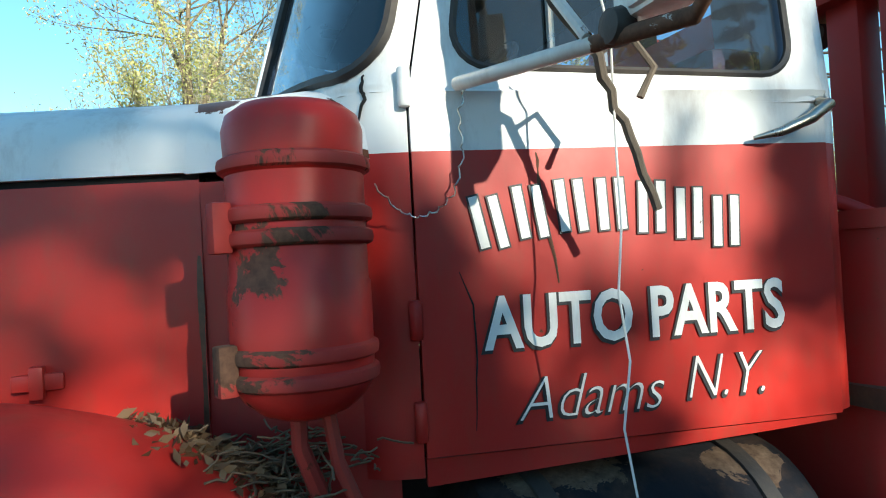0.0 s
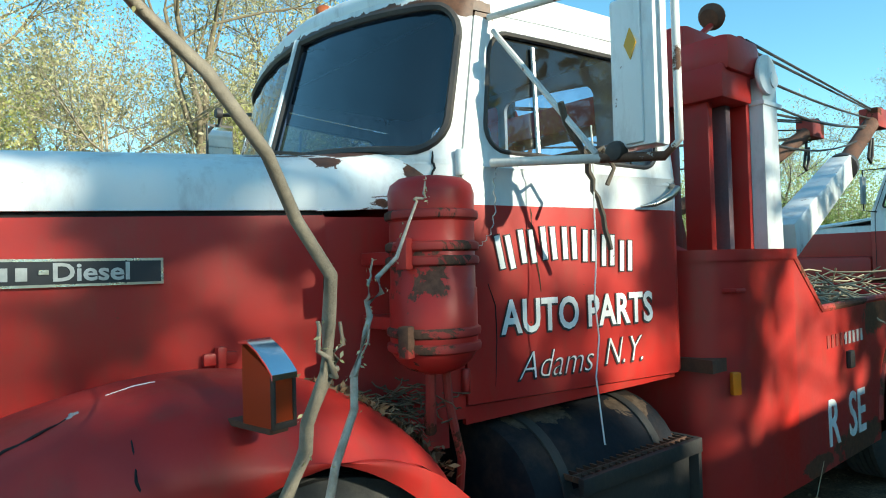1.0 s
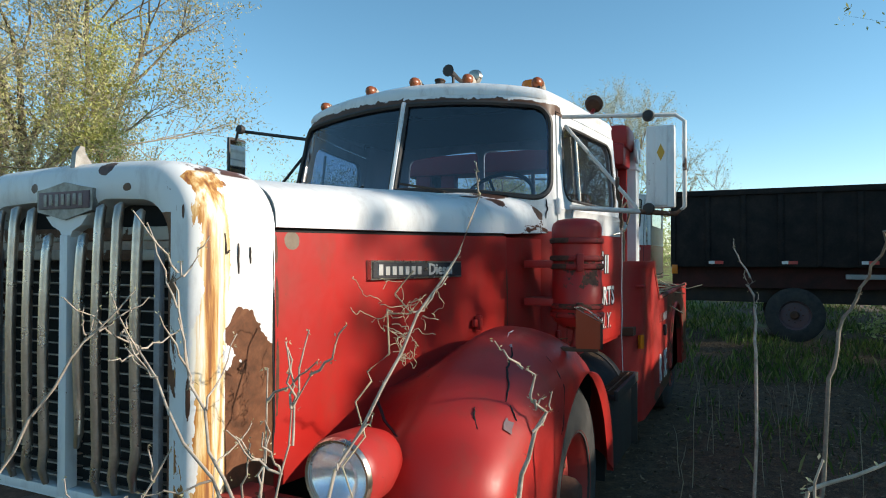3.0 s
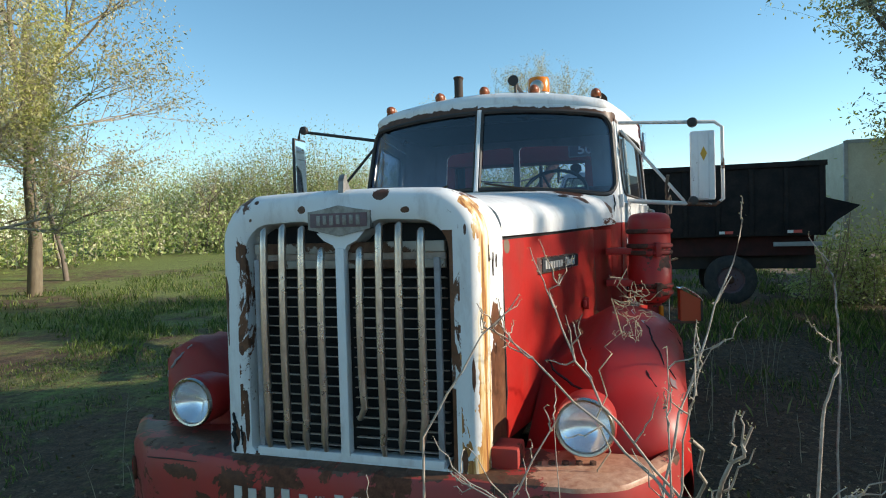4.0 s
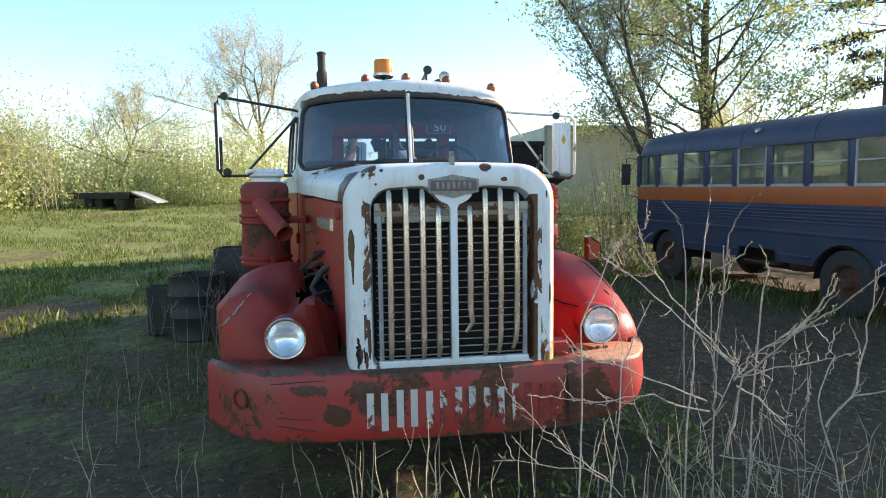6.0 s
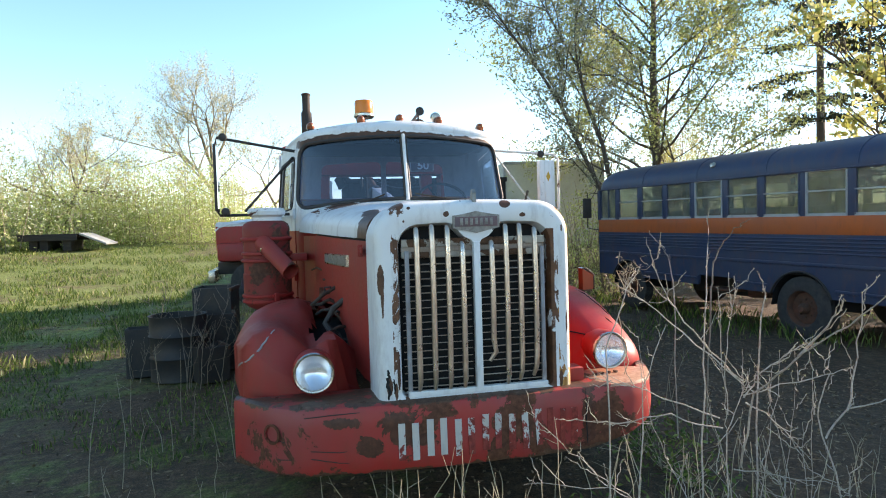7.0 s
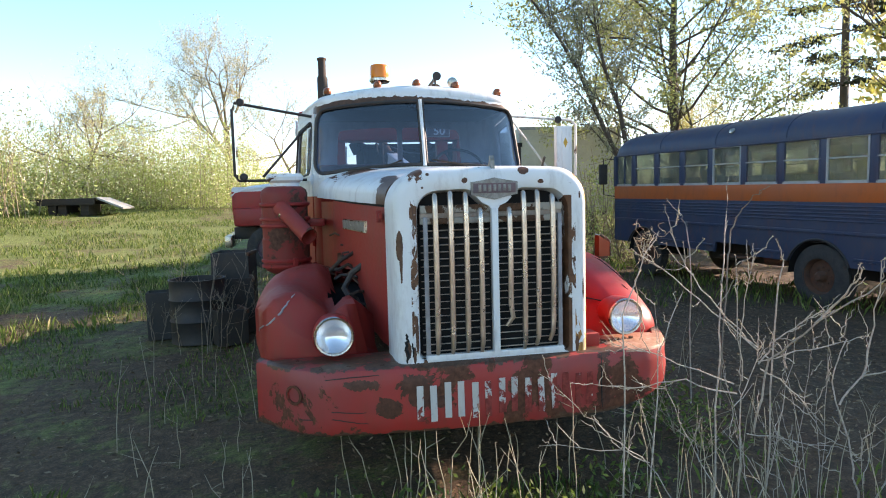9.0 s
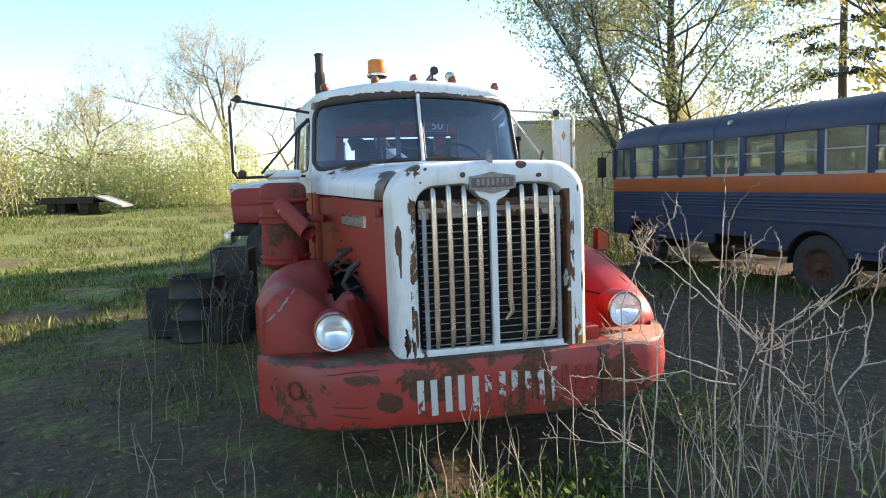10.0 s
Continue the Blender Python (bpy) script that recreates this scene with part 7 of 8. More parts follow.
def scrub(x, y, w, h, n, leaf=0.10):
    global count
    c = rng.normal(size=(n, 3)) * np.array((w, w, h * 0.33)) + np.array((x, y, h * 0.42))
    c[:, 2] = np.abs(c[:, 2]) + ground_z(x, y)
    v, f = leaf_quads(rng, c, leaf)
    hv.append(v)
    hf.append(f + count)
    count += len(v)
    for k in range(5):
        a = rng.uniform(0, 6.28)
        p = np.array((x + rng.normal() * w * 0.5, y + rng.normal() * w * 0.5, ground_z(x, y)))
        q = p + np.array((math.cos(a) * 0.5, math.sin(a) * 0.5, h * rng.uniform(0.7, 1.2)))
        hs.append(([p, (p + q) / 2 + rng.normal(size=3) * 0.1, q], [0.016, 0.011, 0.004]))


for k in range(110):
    t = k / 109
    ang = radians(lerp(3, 118, t))
    r = lerp(46, 17.5, t ** 0.7) + rng.normal() * 1.5
    scrub(math.cos(ang) * r + 2, math.sin(ang) * r, 1.1, rng.uniform(1.8, 3.4) * (0.8 if t > 0.6 else 1.0), 420)
for k in range(90):
    y = rng.uniform(3, 38)
    scrub(rng.uniform(36, 41) - 0.012 * (y - 12) ** 2, y, 1.35, rng.uniform(3.2, 5.4), 1600, 0.07)
for k in range(9):
    scrub(rng.uniform(27.0, 33), rng.uniform(15, 22), 1.0, rng.uniform(1.6, 3.0), 500)
for k in range(18):
    scrub(rng.uniform(17.0, 24), rng.uniform(-16, -9.5), 0.9, rng.uniform(1.5, 3.0), 300)
for k in range(14):
    scrub(rng.uniform(14.6, 16.4), rng.uniform(-6.6, -4.8), 0.4, rng.uniform(1.2, 2.3), 620, 0.045)
for k in range(16):
    scrub(rng.uniform(11.6, 13.6), rng.uniform(-7.6, -6.3), 0.35, rng.uniform(1.4, 2.9), 420, 0.04)
for k in range(26):
    scrub(rng.uniform(0.0, 13.0), rng.uniform(-11.2, -9.9), 0.45, rng.uniform(0.7, 1.3), 260, 0.05)
for k in range(40):
    scrub(rng.uniform(-30, 20), rng.uniform(-30, -24), 1.5, rng.uniform(2.0, 4.0), 250)
hedge = new("hedgerow", sheet_mesh("hedgerow", np.concatenate(hv), np.concatenate(hf), M_HEDGE))
tagged(hedge, "green scrub and brush along the field's edge", "bushes", kind="stuff")
# taller thicket at the corner of the field
M_THICKET = leafy("thicket_leaves", [(0.0, (0.20, 0.24, 0.07)), (0.45, (0.32, 0.37, 0.12)), (0.8, (0.40, 0.39, 0.19)), (1.0, (0.44, 0.38, 0.27))])
rng = np.random.default_rng(47)
cs, ts = [], []
for k in range(30):
    u = rng.uniform(0, 1)
    x, y = lerp(33.5, 28.5, u) + rng.normal() * 1.4, lerp(16.6, 24.5, u) + rng.normal() * 1.0
    h = rng.uniform(3.6, 6.4) * (0.72 + 0.42 * math.sin(math.pi * min(1.0, u + 0.12)))
    z = ground_z(x, y)
    for q in range(8):
        a, l = rng.uniform(0, 6.28), rng.uniform(0.5, 2.2)
        p = np.array((x + rng.normal() * 0.4, y + rng.normal() * 0.4, z))
        e = p + np.array((l * math.cos(a), l * math.sin(a), h * rng.uniform(0.7, 1.05)))
        ts.append(([p, (p + e) / 2 + rng.normal(size=3) * 0.12, e], [0.022, 0.014, 0.004]))
        w = rng.uniform(0.12, 1.0, size=(190, 1))
        cs.append(p + (e - p) * w + np.clip(rng.normal(size=(190, 3)), -1.8, 1.8) * 0.42)
v, f = leaf_quads(rng, np.concatenate(cs), 0.062)
tagged(new("thicket", sheet_mesh("thicket", v, f, M_THICKET)), "tall olive and brown thicket at the field's corner", "bushes", kind="stuff")
tagged(new("thicket_stems", limbs_mesh("thicket_stems", ts, M_TWIG, 4)), "thin pale stems in the tall thicket", "bushes", kind="stuff")
stems = new("hedgerow_stems", limbs_mesh("hedgerow_stems", hs, M_TWIG, 4))
tagged(stems, "pale bare stems among the brush", "bushes", kind="stuff")

# grass in tufts near the camera's way
rng = np.random.default_rng(7)


def blades(n, x0, x1, y0, y1, h0, h1, keep, wide=1.0):
    v, f = [], []
    k = 0
    while k < n:
        x, y = rng.uniform(x0, x1), rng.uniform(y0, y1)
        border = min(x - x0, x1 - x, y - y0, y1 - y)
        if not keep(x, y) or rng.random() > border / 0.9:
            k += 1
            continue
        z = ground_z(x, y) - 0.01
        h, a, b = rng.uniform(h0, h1), rng.uniform(0, 6.28), rng.uniform(0, 6.28)
        w = rng.uniform(0.003, 0.007) * wide
        lean = h * rng.uniform(0.1, 0.6)
        i = len(v)
        v += [(x - w * math.cos(a), y - w * math.sin(a), z), (x + w * math.cos(a), y + w * math.sin(a), z),
              (x + lean * 0.35 * math.cos(b) + w * 0.7 * math.cos(a), y + lean * 0.35 * math.sin(b) + w * 0.7 * math.sin(a), z + h * 0.6), (x + lean * math.cos(b), y + lean * math.sin(b), z + h)]
        f += [(i, i + 1, i + 2, i + 3)]
        k += 1
    return v, f


def tufted(x, y):
    return noise.noise((x * 0.5, y * 0.5, 9.0)) + 0.5 * noise.noise((x * 1.7, y * 1.7, 2.0)) > -0.12


def under_truck(x, y):
    return 0.1 < x < 7.3 and abs(y) < 1.2


v1, f1 = blades(85000, -3.6, 16, 0.9, 11, 0.02, 0.085, tufted)
v2, f2 = blades(26000, -3.4, 1.2, -3.5, 3.0, 0.03, 0.15, lambda x, y: tufted(x, y) and not under_truck(x, y) and (y > -0.6 or rng.random() < 0.12))
v3, f3 = blades(8000, 4.0, 15, -6.2, -1.2, 0.04, 0.16, tufted)
v4, f4 = blades(2500, 4.0, 13, -8.0, -5.5, 0.08, 0.30, tufted)
v6, f6 = blades(12500, 7.4, 25, -5.5, 1.4, 0.06, 0.26, tufted, 1.7)
v5, f5 = blades(46000, 5.0, 34, 2.0, 17, 0.05, 0.20, tufted, 2.2)
v, f = [], []
for vv, ff in ((v1, f1), (v2, f2), (v3, f3), (v4, f4), (v5, f5), (v6, f6)):
    o = len(v)
    v += vv
    f += [tuple(i + o for i in q) for q in ff]
grass = new("grass", sheet_mesh("grass", v, f, M_GRASS))
tagged(grass, "tufted green and straw-coloured grass on the yard", "grass", kind="stuff")

# fallen leaves and bits over the ground
rng = np.random.default_rng(17)
n = 20000
px = np.concatenate([rng.uniform(-3.6, 12, n), rng.uniform(0, 13, n // 2)])
py = np.concatenate([rng.uniform(-5.5, 7, n), rng.uniform(-6, -1.2, n // 2)])
c = np.stack([px, py, [ground_z(x, y) + 0.012 for x, y in zip(px, py)]], 1)
lv, lf = leaf_quads(rng, c, 0.024)
lv[:, 2] = np.repeat(c[:, 2], 4) + (lv[:, 2] - np.repeat(c[:, 2], 4)) * 0.45
M_LITTER = leafy("dead_leaves", [(0.0, (0.08, 0.046, 0.024)), (0.5, (0.17, 0.11, 0.06)), (1.0, (0.33, 0.235, 0.14))])
fallen = new("fallen_leaves", sheet_mesh("fallen_leaves", lv, lf, M_LITTER))
tagged(fallen, "dry brown leaves scattered on the soil", "leaves", kind="stuff")

# ---- bare shrubs and stalks near the camera's way ----
M_SHRUB = mottled("shrub_bark", (0.56, 0.48, 0.40), (0.25, 0.18, 0.13), 40, 0.7, bump=0.25)
M_BUD = leafy("buds", [(0.0, (0.40, 0.38, 0.18)), (1.0, (0.62, 0.56, 0.38))])
M_DRY = mottled("dry_stalk", (0.50, 0.42, 0.29), (0.33, 0.26, 0.17), 30, 0.8, bump=0.1)


def bent(rng, pts, wob, n=4):
    out = []
    pts = [np.array(p, float) for p in pts]
    for p, q in zip(pts, pts[1:]):
        for k in range(n):
            out.append(p + (q - p) * k / n + rng.normal(size=3) * wob)
    out.append(pts[-1])
    return out


def shrub(name, seed, stems, label, r0=0.007, twigs=5, bud=0.006, twig_len=0.16, depth=0.0, slim=1.0, bark=None):
    """A bare shrub of main stems (points from low to high), with side twigs and swollen buds."""
    rng = np.random.default_rng(seed)
    t = thing(name, label, "shrub")
    buds = []
    for st in stems:
        pts = bent(rng, st, 0.006)
        if depth:
            d = rng.normal() * depth
            pts = [p + np.array((d * k / len(pts), d * 0.3 * k / len(pts), 0)) for k, p in enumerate(pts)]
        n = len(pts)
        thick = r0 * (slim if st is not stems[0] else 1.0)
        segs = [(pts, [thick * (1 - 0.72 * k / n) for k in range(n)])]
        for _ in range(twigs):
            k = int(rng.integers(n // 4, n))
            d = pts[min(k, n - 1)] - pts[max(k - 1, 0)]
            d = d / (np.linalg.norm(d) + 1e-9) * 0.7 + rng.normal(size=3) * 0.55 + np.array((0, 0, 0.25))
            d = d / np.linalg.norm(d)
            L = twig_len * rng.uniform(0.4, 1.5)
            tw = bent(rng, [pts[k], pts[k] + d * L * 0.5, pts[k] + d * L + np.array((0, 0, 0.02))], 0.004, 3)
            segs.append((tw, [0.0026 * (1 - 0.6 * i / len(tw)) for i in range(len(tw))]))
            buds += [tw[i] + rng.normal(size=3) * 0.003 for i in range(2, len(tw))]
        buds += [p + rng.normal(size=3) * 0.004 for p in pts[n // 3:]] + [pts[-1]]
        o = new("stem", limbs_mesh("stem", segs, bark or M_SHRUB, 6))
        o.parent = t
    c = np.repeat(np.array(buds), 2, 0) + rng.normal(size=(2 * len(buds), 3)) * bud * 0.5
    v, f = leaf_quads(rng, c, bud * 0.6)
    o = new("foliage", sheet_mesh("foliage", v, f, M_BUD))
    o.parent = t
    tagged(o, kind="stuff")
    return t


STEMS = [
    [(-0.49, -1.18, 0.0), (-0.47, -1.2, 0.63), (-0.48, -1.29, 0.82), (-0.48, -1.29, 0.94)],
    [(-0.48, -1.29, 0.88), (-0.42, -1.09, 1.11), (-0.38, -0.93, 1.32), (-0.35, -0.85, 1.51), (-0.37, -0.89, 1.58)],
    [(-0.48, -1.29, 0.88), (-0.4, -1.0, 1.16), (-0.33, -0.73, 1.38), (-0.32, -0.65, 1.41)],
    [(-0.48, -1.29, 0.8), (-0.51, -1.38, 0.94), (-0.54, -1.56, 1.04), (-0.56, -1.66, 1.1)],
    [(-0.49, -1.3, 0.78), (-0.54, -1.49, 0.64), (-0.57, -1.61, 0.43)],
    [(-0.46, -1.18, 0.65), (-0.41, -0.92, 0.72), (-0.34, -0.64, 0.69), (-0.3, -0.43, 0.72)],
    [(-0.45, -1.17, 0.69), (-0.38, -0.79, 0.86), (-0.32, -0.55, 0.93)],
]
LOW_STEMS = [
    [(-0.48, -1.29, 0.82), (-0.57, -1.68, 0.89), (-0.61, -1.84, 0.94)],
    [(-0.45, -0.88, 0.0), (-0.38, -0.72, 0.28), (-0.33, -0.53, 0.43), (-0.28, -0.35, 0.59), (-0.24, -0.16, 0.78)],
    [(-0.38, -0.72, 0.28), (-0.34, -0.57, 0.36), (-0.25, -0.15, 0.39)],
    [(-0.47, -1.2, 0.71), (-0.45, -1.18, 1.16), (-0.44, -1.18, 1.39)],
    [(-0.46, -1.2, 0.86), (-0.46, -1.21, 1.15), (-0.46, -1.29, 1.39)],
    [(-0.49, -1.22, 0.44), (-0.55, -1.46, 0.4), (-0.62, -1.76, 0.32)],
    [(-0.53, -1.21, 0.0), (-0.55, -1.3, 0.18), (-0.56, -1.39, 0.59), (-0.55, -1.46, 1.05)],
    [(-0.45, -1.16, 0.0), (-0.35, -1.03, 0.24), (-0.28, -0.88, 0.65), (-0.22, -0.84, 1.11)],
]
shrub("bare_shrub", 71, STEMS, "bare pale shrub with swelling buds before the bumper", 0.0046, 8, 0.0055, 0.14)
shrub("bare_shrub", 78, LOW_STEMS, "lower bare stems of the pale shrub before the bumper", 0.0036, 6, 0.0055, 0.13)
rng = np.random.default_rng(77)
spray = []
for k in range(9):
    p = np.array((-0.62 + rng.normal() * 0.09, -1.45 + rng.normal() * 0.16, 0.0))
    a = rng.uniform(0, 6.28)
    l, h = rng.uniform(0.1, 0.42), rng.uniform(0.45, 1.0)
    q = p + np.array((0.5 * l * math.cos(a), l * math.sin(a), h))
    spray.append([tuple(p), tuple(p + (q - p) * 0.5 + np.array((0, 0, 0.06))), tuple(q)])
shrub("bare_shrub", 77, spray, "spray of thin pale budding stems before the bumper", 0.0026, 5, 0.005, 0.12)
shrub("bare_shrub", 79, [
    [(-0.52, -1.24, 0.45), (-0.62, -1.25, 0.86), (-0.95, -1.23, 1.12), (-1.24, -1.21, 1.30), (-1.47, -1.19, 1.46)],
    [(-0.95, -1.23, 1.12), (-1.08, -1.26, 1.27), (-1.12, -1.30, 1.38)],
], "long leaning bare stem of the pale shrub", 0.0062, 3, 0.005, 0.10)
shrub("bare_shrub", 72, [
    [(-0.54, -1.88, 0.0), (-0.52, -1.86, 0.25), (-0.48, -1.75, 0.66), (-0.49, -1.82, 0.9), (-0.48, -1.79, 0.98)],
    [(-0.49, -1.79, 0.54), (-0.51, -1.91, 0.69), (-0.55, -2.09, 0.73), (-0.57, -2.24, 0.79)],
    [(-0.51, -1.91, 0.69), (-0.51, -1.98, 0.97), (-0.51, -2.02, 1.32)],
    [(-0.57, -1.94, 0.0), (-0.63, -2.06, 0.25), (-0.66, -2.27, 0.61)],
], "thin bare shrub beside the other one", 0.006, 5)
shrub("bare_shrub", 73, [
    [(-0.62, -0.45, 0.0), (-0.50, -0.51, 1.11), (-0.44, -0.64, 1.37), (-0.38, -0.77, 1.52)],
    [(-0.60, -0.6, 0.0), (-0.46, -0.72, 0.9), (-0.40, -0.9, 1.2)],
], "tall bare twigs rising before the grille", 0.005, 3, 0.0055, 0.10)
shrub("bare_shrub", 74, [
    [(-0.50, -1.02, 0.0), (-0.38, -1.13, 0.75), (-0.27, -1.22, 1.17), (-0.14, -1.33, 1.47), (-0.02, -1.42, 1.73)],
    [(-0.30, -1.5, 0.0), (-0.25, -1.59, 1.16), (-0.24, -1.63, 1.32), (-0.25, -1.60, 1.39)],
], "tall bare twigs beside the fender", 0.006, 4, 0.0055, 0.06)
# a darker bark: shade on the sapling is put into the colour
M_DARKBARK = mottled("dark_bark", (0.30, 0.25, 0.19), (0.16, 0.13, 0.10), 40, 0.75, bump=0.25)
shrub("bare_shrub", 75, [
    [(1.0, -2.10, 0.0), (1.03, -2.18, 1.20), (1.06, -2.23, 1.40), (1.055, -2.29, 1.535), (0.93, -2.325, 1.665), (0.82, -2.37, 1.735)],
], "branched bare sapling beside the cab", 0.0078, 3, 0.004, 0.035, bark=M_DARKBARK)
shrub("bare_shrub", 76, [
    [(1.17, -1.97, 0.0), (1.22, -1.97, 1.25), (1.28, -1.968, 1.46), (1.316, -1.955, 1.521), (1.42, -1.90, 1.63)],
], "thin pale stalk with small buds beside the sapling", 0.0068, 3, 0.005, 0.035)

# tangled dry vine against the hood
rng = np.random.default_rng(90)
vine = thing("dry_vine", "curled dry vine tangled before the hood", "vine")
for k in range(24):
    c0 = np.array((0.27, -1.06, 1.38)) + rng.normal(size=3) * np.array((0.06, 0.04, 0.055))
    pts = [c0]
    d = rng.normal(size=3)
    for i in range(14):
        d = d * 0.75 + rng.normal(size=3) * 0.6
        d /= np.linalg.norm(d)
        pts.append(pts[-1] + d * 0.011 + np.array((0.0, 0, 0.002)))
    o = new("tendril", limbs_mesh("tendril", [(pts, [0.0012] * len(pts))], M_DRY, 4))
    o.parent = vine
o = new("tendril", limbs_mesh("tendril", [(bent(rng, [(0.05, -1.0, 0.0), (0.12, -0.95, 0.8), (0.2, -0.98, 1.2), (0.28, -1.02, 1.38), (0.36, -1.05, 1.55)], 0.02), [0.003] * 17)], M_DRY, 5))
o.parent = vine

# leafy weed at the foot of the shrubs
rng = np.random.default_rng(91)
# three near y -1.5 are added to shade soil under the bumper
for x, y, n, h in ((-1.35, -1.75, 260, 0.42), (-0.55, 0.55, 240, 0.22), (-0.35, -0.2, 200, 0.2), (-1.1, -1.95, 200, 0.35), (-0.5, 1.4, 160, 0.18), (0.3, -1.5, 220, 0.34), (0.62, -1.48, 240, 0.38), (0.92, -1.5, 220, 0.34), (-0.12, -0.75, 200, 0.2), (-0.2, 0.25, 220, 0.2), (-0.15, 0.95, 200, 0.18), (-0.7, 0.05, 160, 0.14), (-1.0, 0.9, 160, 0.14)):
    w = thing("leafy_weed", "low green weed with small rounded leaves", "weed")
    w.matrix_world = Matrix.Translation((x, y, ground_z(x, y)))
    c = rng.normal(size=(n, 3)) * np.array((0.16, 0.16, h * 0.3)) + np.array((0, 0, h * 0.5))
    c[:, 2] = np.abs(c[:, 2])
    v, f = leaf_quads(rng, c, 0.022)
    o = new("foliage", sheet_mesh("foliage", v, f, M_WEED))
    o.parent = w
    tagged(o, kind="stuff")
    segs = [(bent(rng, [(0, 0, 0), tuple(c[k] * 0.5), tuple(c[k])], 0.004, 2), [0.003, 0.0028, 0.0025, 0.002, 0.0015]) for k in range(12)]
    o = new("stalk_tuft", limbs_mesh("stalk_tuft", segs, M_DRY, 4))
    o.parent = w
    tagged(o, kind="stuff")

# dry stalks standing in the grass, past counting
rng = np.random.default_rng(92)
segs = []
for k in range(560):
    x, y = rng.uniform(-2.2, 0.25), rng.uniform(-2.6, 2.6)
    if k > 240:
        x, y = rng.uniform(0.2, 7.5), rng.choice((-1, 1)) * rng.uniform(1.35, 2.6)
        if k % 5:
            continue
    h = rng.uniform(0.25, 0.75)
    if k <= 240 and y > 0.6:
        if k % 3:
            continue
        h *= 0.75
    if math.hypot(x + 2.7, y + 0.5) < 0.5 or (x < 1.6 and y < -2.0):
        h *= 0.6
    z = ground_z(x, y)
    a = rng.uniform(0, 6.28)
    l = rng.uniform(0.05, 0.35) * h
    pts = bent(rng, [(x, y, z), (x + l * 0.4 * math.cos(a), y + l * 0.4 * math.sin(a), z + h * 0.6), (x + l * math.cos(a), y + l * math.sin(a), z + h)], 0.006, 2)
    segs.append((pts, [0.003, 0.0028, 0.0025, 0.002, 0.0012]))
    if rng.random() < 0.5:
        p = pts[3]
        d = rng.normal(size=3) * 0.06 + np.array((0, 0, 0.06))
        segs.append(([p, p + d], [0.0016, 0.0008]))
stalks = new("dry_stalks", limbs_mesh("dry_stalks", segs, M_DRY, 4))
tagged(stalks, "dry straw-coloured weed stalks", "weeds", kind="stuff")

# ---- odds and ends on and beside the tow truck ----
# broken branch and wires hanging from the left mirror
br = thing("broken_branch", "dead branch caught on the mirror arm", "branch")
rng = np.random.default_rng(93)
part("limb", tube([Vector(p) for p in bent(rng, [(2.52, -1.25, 2.06), (2.60, -1.25, 1.95), (2.662, -1.25, 1.885), (2.695, -1.25, 1.784), (2.736, -1.25, 1.692), (2.79, -1.24, 1.575)], 0.004, 3)], [0.012] * 8 + [0.010] * 8, 7), M_BARK, br)
part("limb", tube([(2.66, -1.25, 1.89), (2.72, -1.27, 1.93), (2.77, -1.28, 1.86), (2.74, -1.27, 1.80)], 0.008, 6), M_BARK, br)
wire = thing("loose_wire", "white wire dangling from the mirror bracket", "wire")
part("strand", tube([(2.66, -1.27, 2.00), (2.692, -1.25, 1.93), (2.69, -1.25, 1.703), (2.692, -1.25, 1.543), (2.676, -1.25, 1.407), (2.694, -1.25, 1.27), (2.671, -1.25, 1.137), (2.708, -1.25, 0.90)], 0.0028, 6), M_SIGNWHITE, wire)
curl = thing("curly_wire", "thin curled wire hung between door and canister", "wire")
cp = [(2.235, -1.04, 1.66), (2.298, -1.0, 1.607), (2.342, -1.0, 1.59), (2.389, -1.0, 1.605), (2.432, -1.0, 1.645), (2.457, -1.0, 1.734), (2.452, -1.0, 1.824), (2.474, -1.0, 1.90)]
fine = []
for p, q in zip(cp, cp[1:]):
    for k in range(8):
        a = len(fine) * 1.6
        fine.append(Vector(p).lerp(Vector(q), k / 8) + Vector((0.004 * math.cos(a), 0.004 * math.sin(a), 0.004 * math.sin(a))))
part("strand", tube(fine, 0.002, 5), M_CHROME, curl)
# twigs and litter lying in the bed and on the fender
rng = np.random.default_rng(94)


def litter(name, label, n, c, spread, L, r, mat=None):
    segs = []
    for k in range(n):
        p = np.array(c) + rng.normal(size=3) * np.array(spread)
        a = rng.uniform(0, 6.28)
        d = np.array((math.cos(a), math.sin(a), rng.normal() * 0.25)) * L * rng.uniform(0.5, 1.4)
        segs.append((bent(rng, [p - d / 2, p, p + d / 2], L * 0.04, 2), [r] * 5))
    o = new(name, limbs_mesh(name, segs, mat or M_DRY, 4))
    tagged(o, label, "twigs", kind="stuff")


litter("bed_twigs", "dead branches heaped in the truck bed", 170, (5.75, -0.5, 1.24), (0.72, 0.32, 0.07), 0.5, 0.006)
M_DARKTWIG = mottled("dark_twig", (0.21, 0.145, 0.09), (0.10, 0.07, 0.045), 30, 0.9)
litter("fender_litter", "twigs and leaf litter wedged behind the fender", 220, (2.0, -0.95, 1.09), (0.09, 0.07, 0.03), 0.085, 0.0026, M_DARKTWIG)

# dead leaves packed along the fender's inner edge
n = 900
u = rng.uniform(0, 1, n)
c = np.stack([1.72 + 0.44 * u, -0.93 - 0.06 * rng.normal(size=n) - 0.06 * u, 1.185 - 0.30 * u ** 1.8 + 0.012 * rng.normal(size=n)], 1)
v, f = leaf_quads(rng, c, 0.018)
o = new("leaf_litter", sheet_mesh("leaf_litter", v, f, M_LITTER))
tagged(o, "dead brown leaves packed behind the fender", "leaves", kind="stuff")

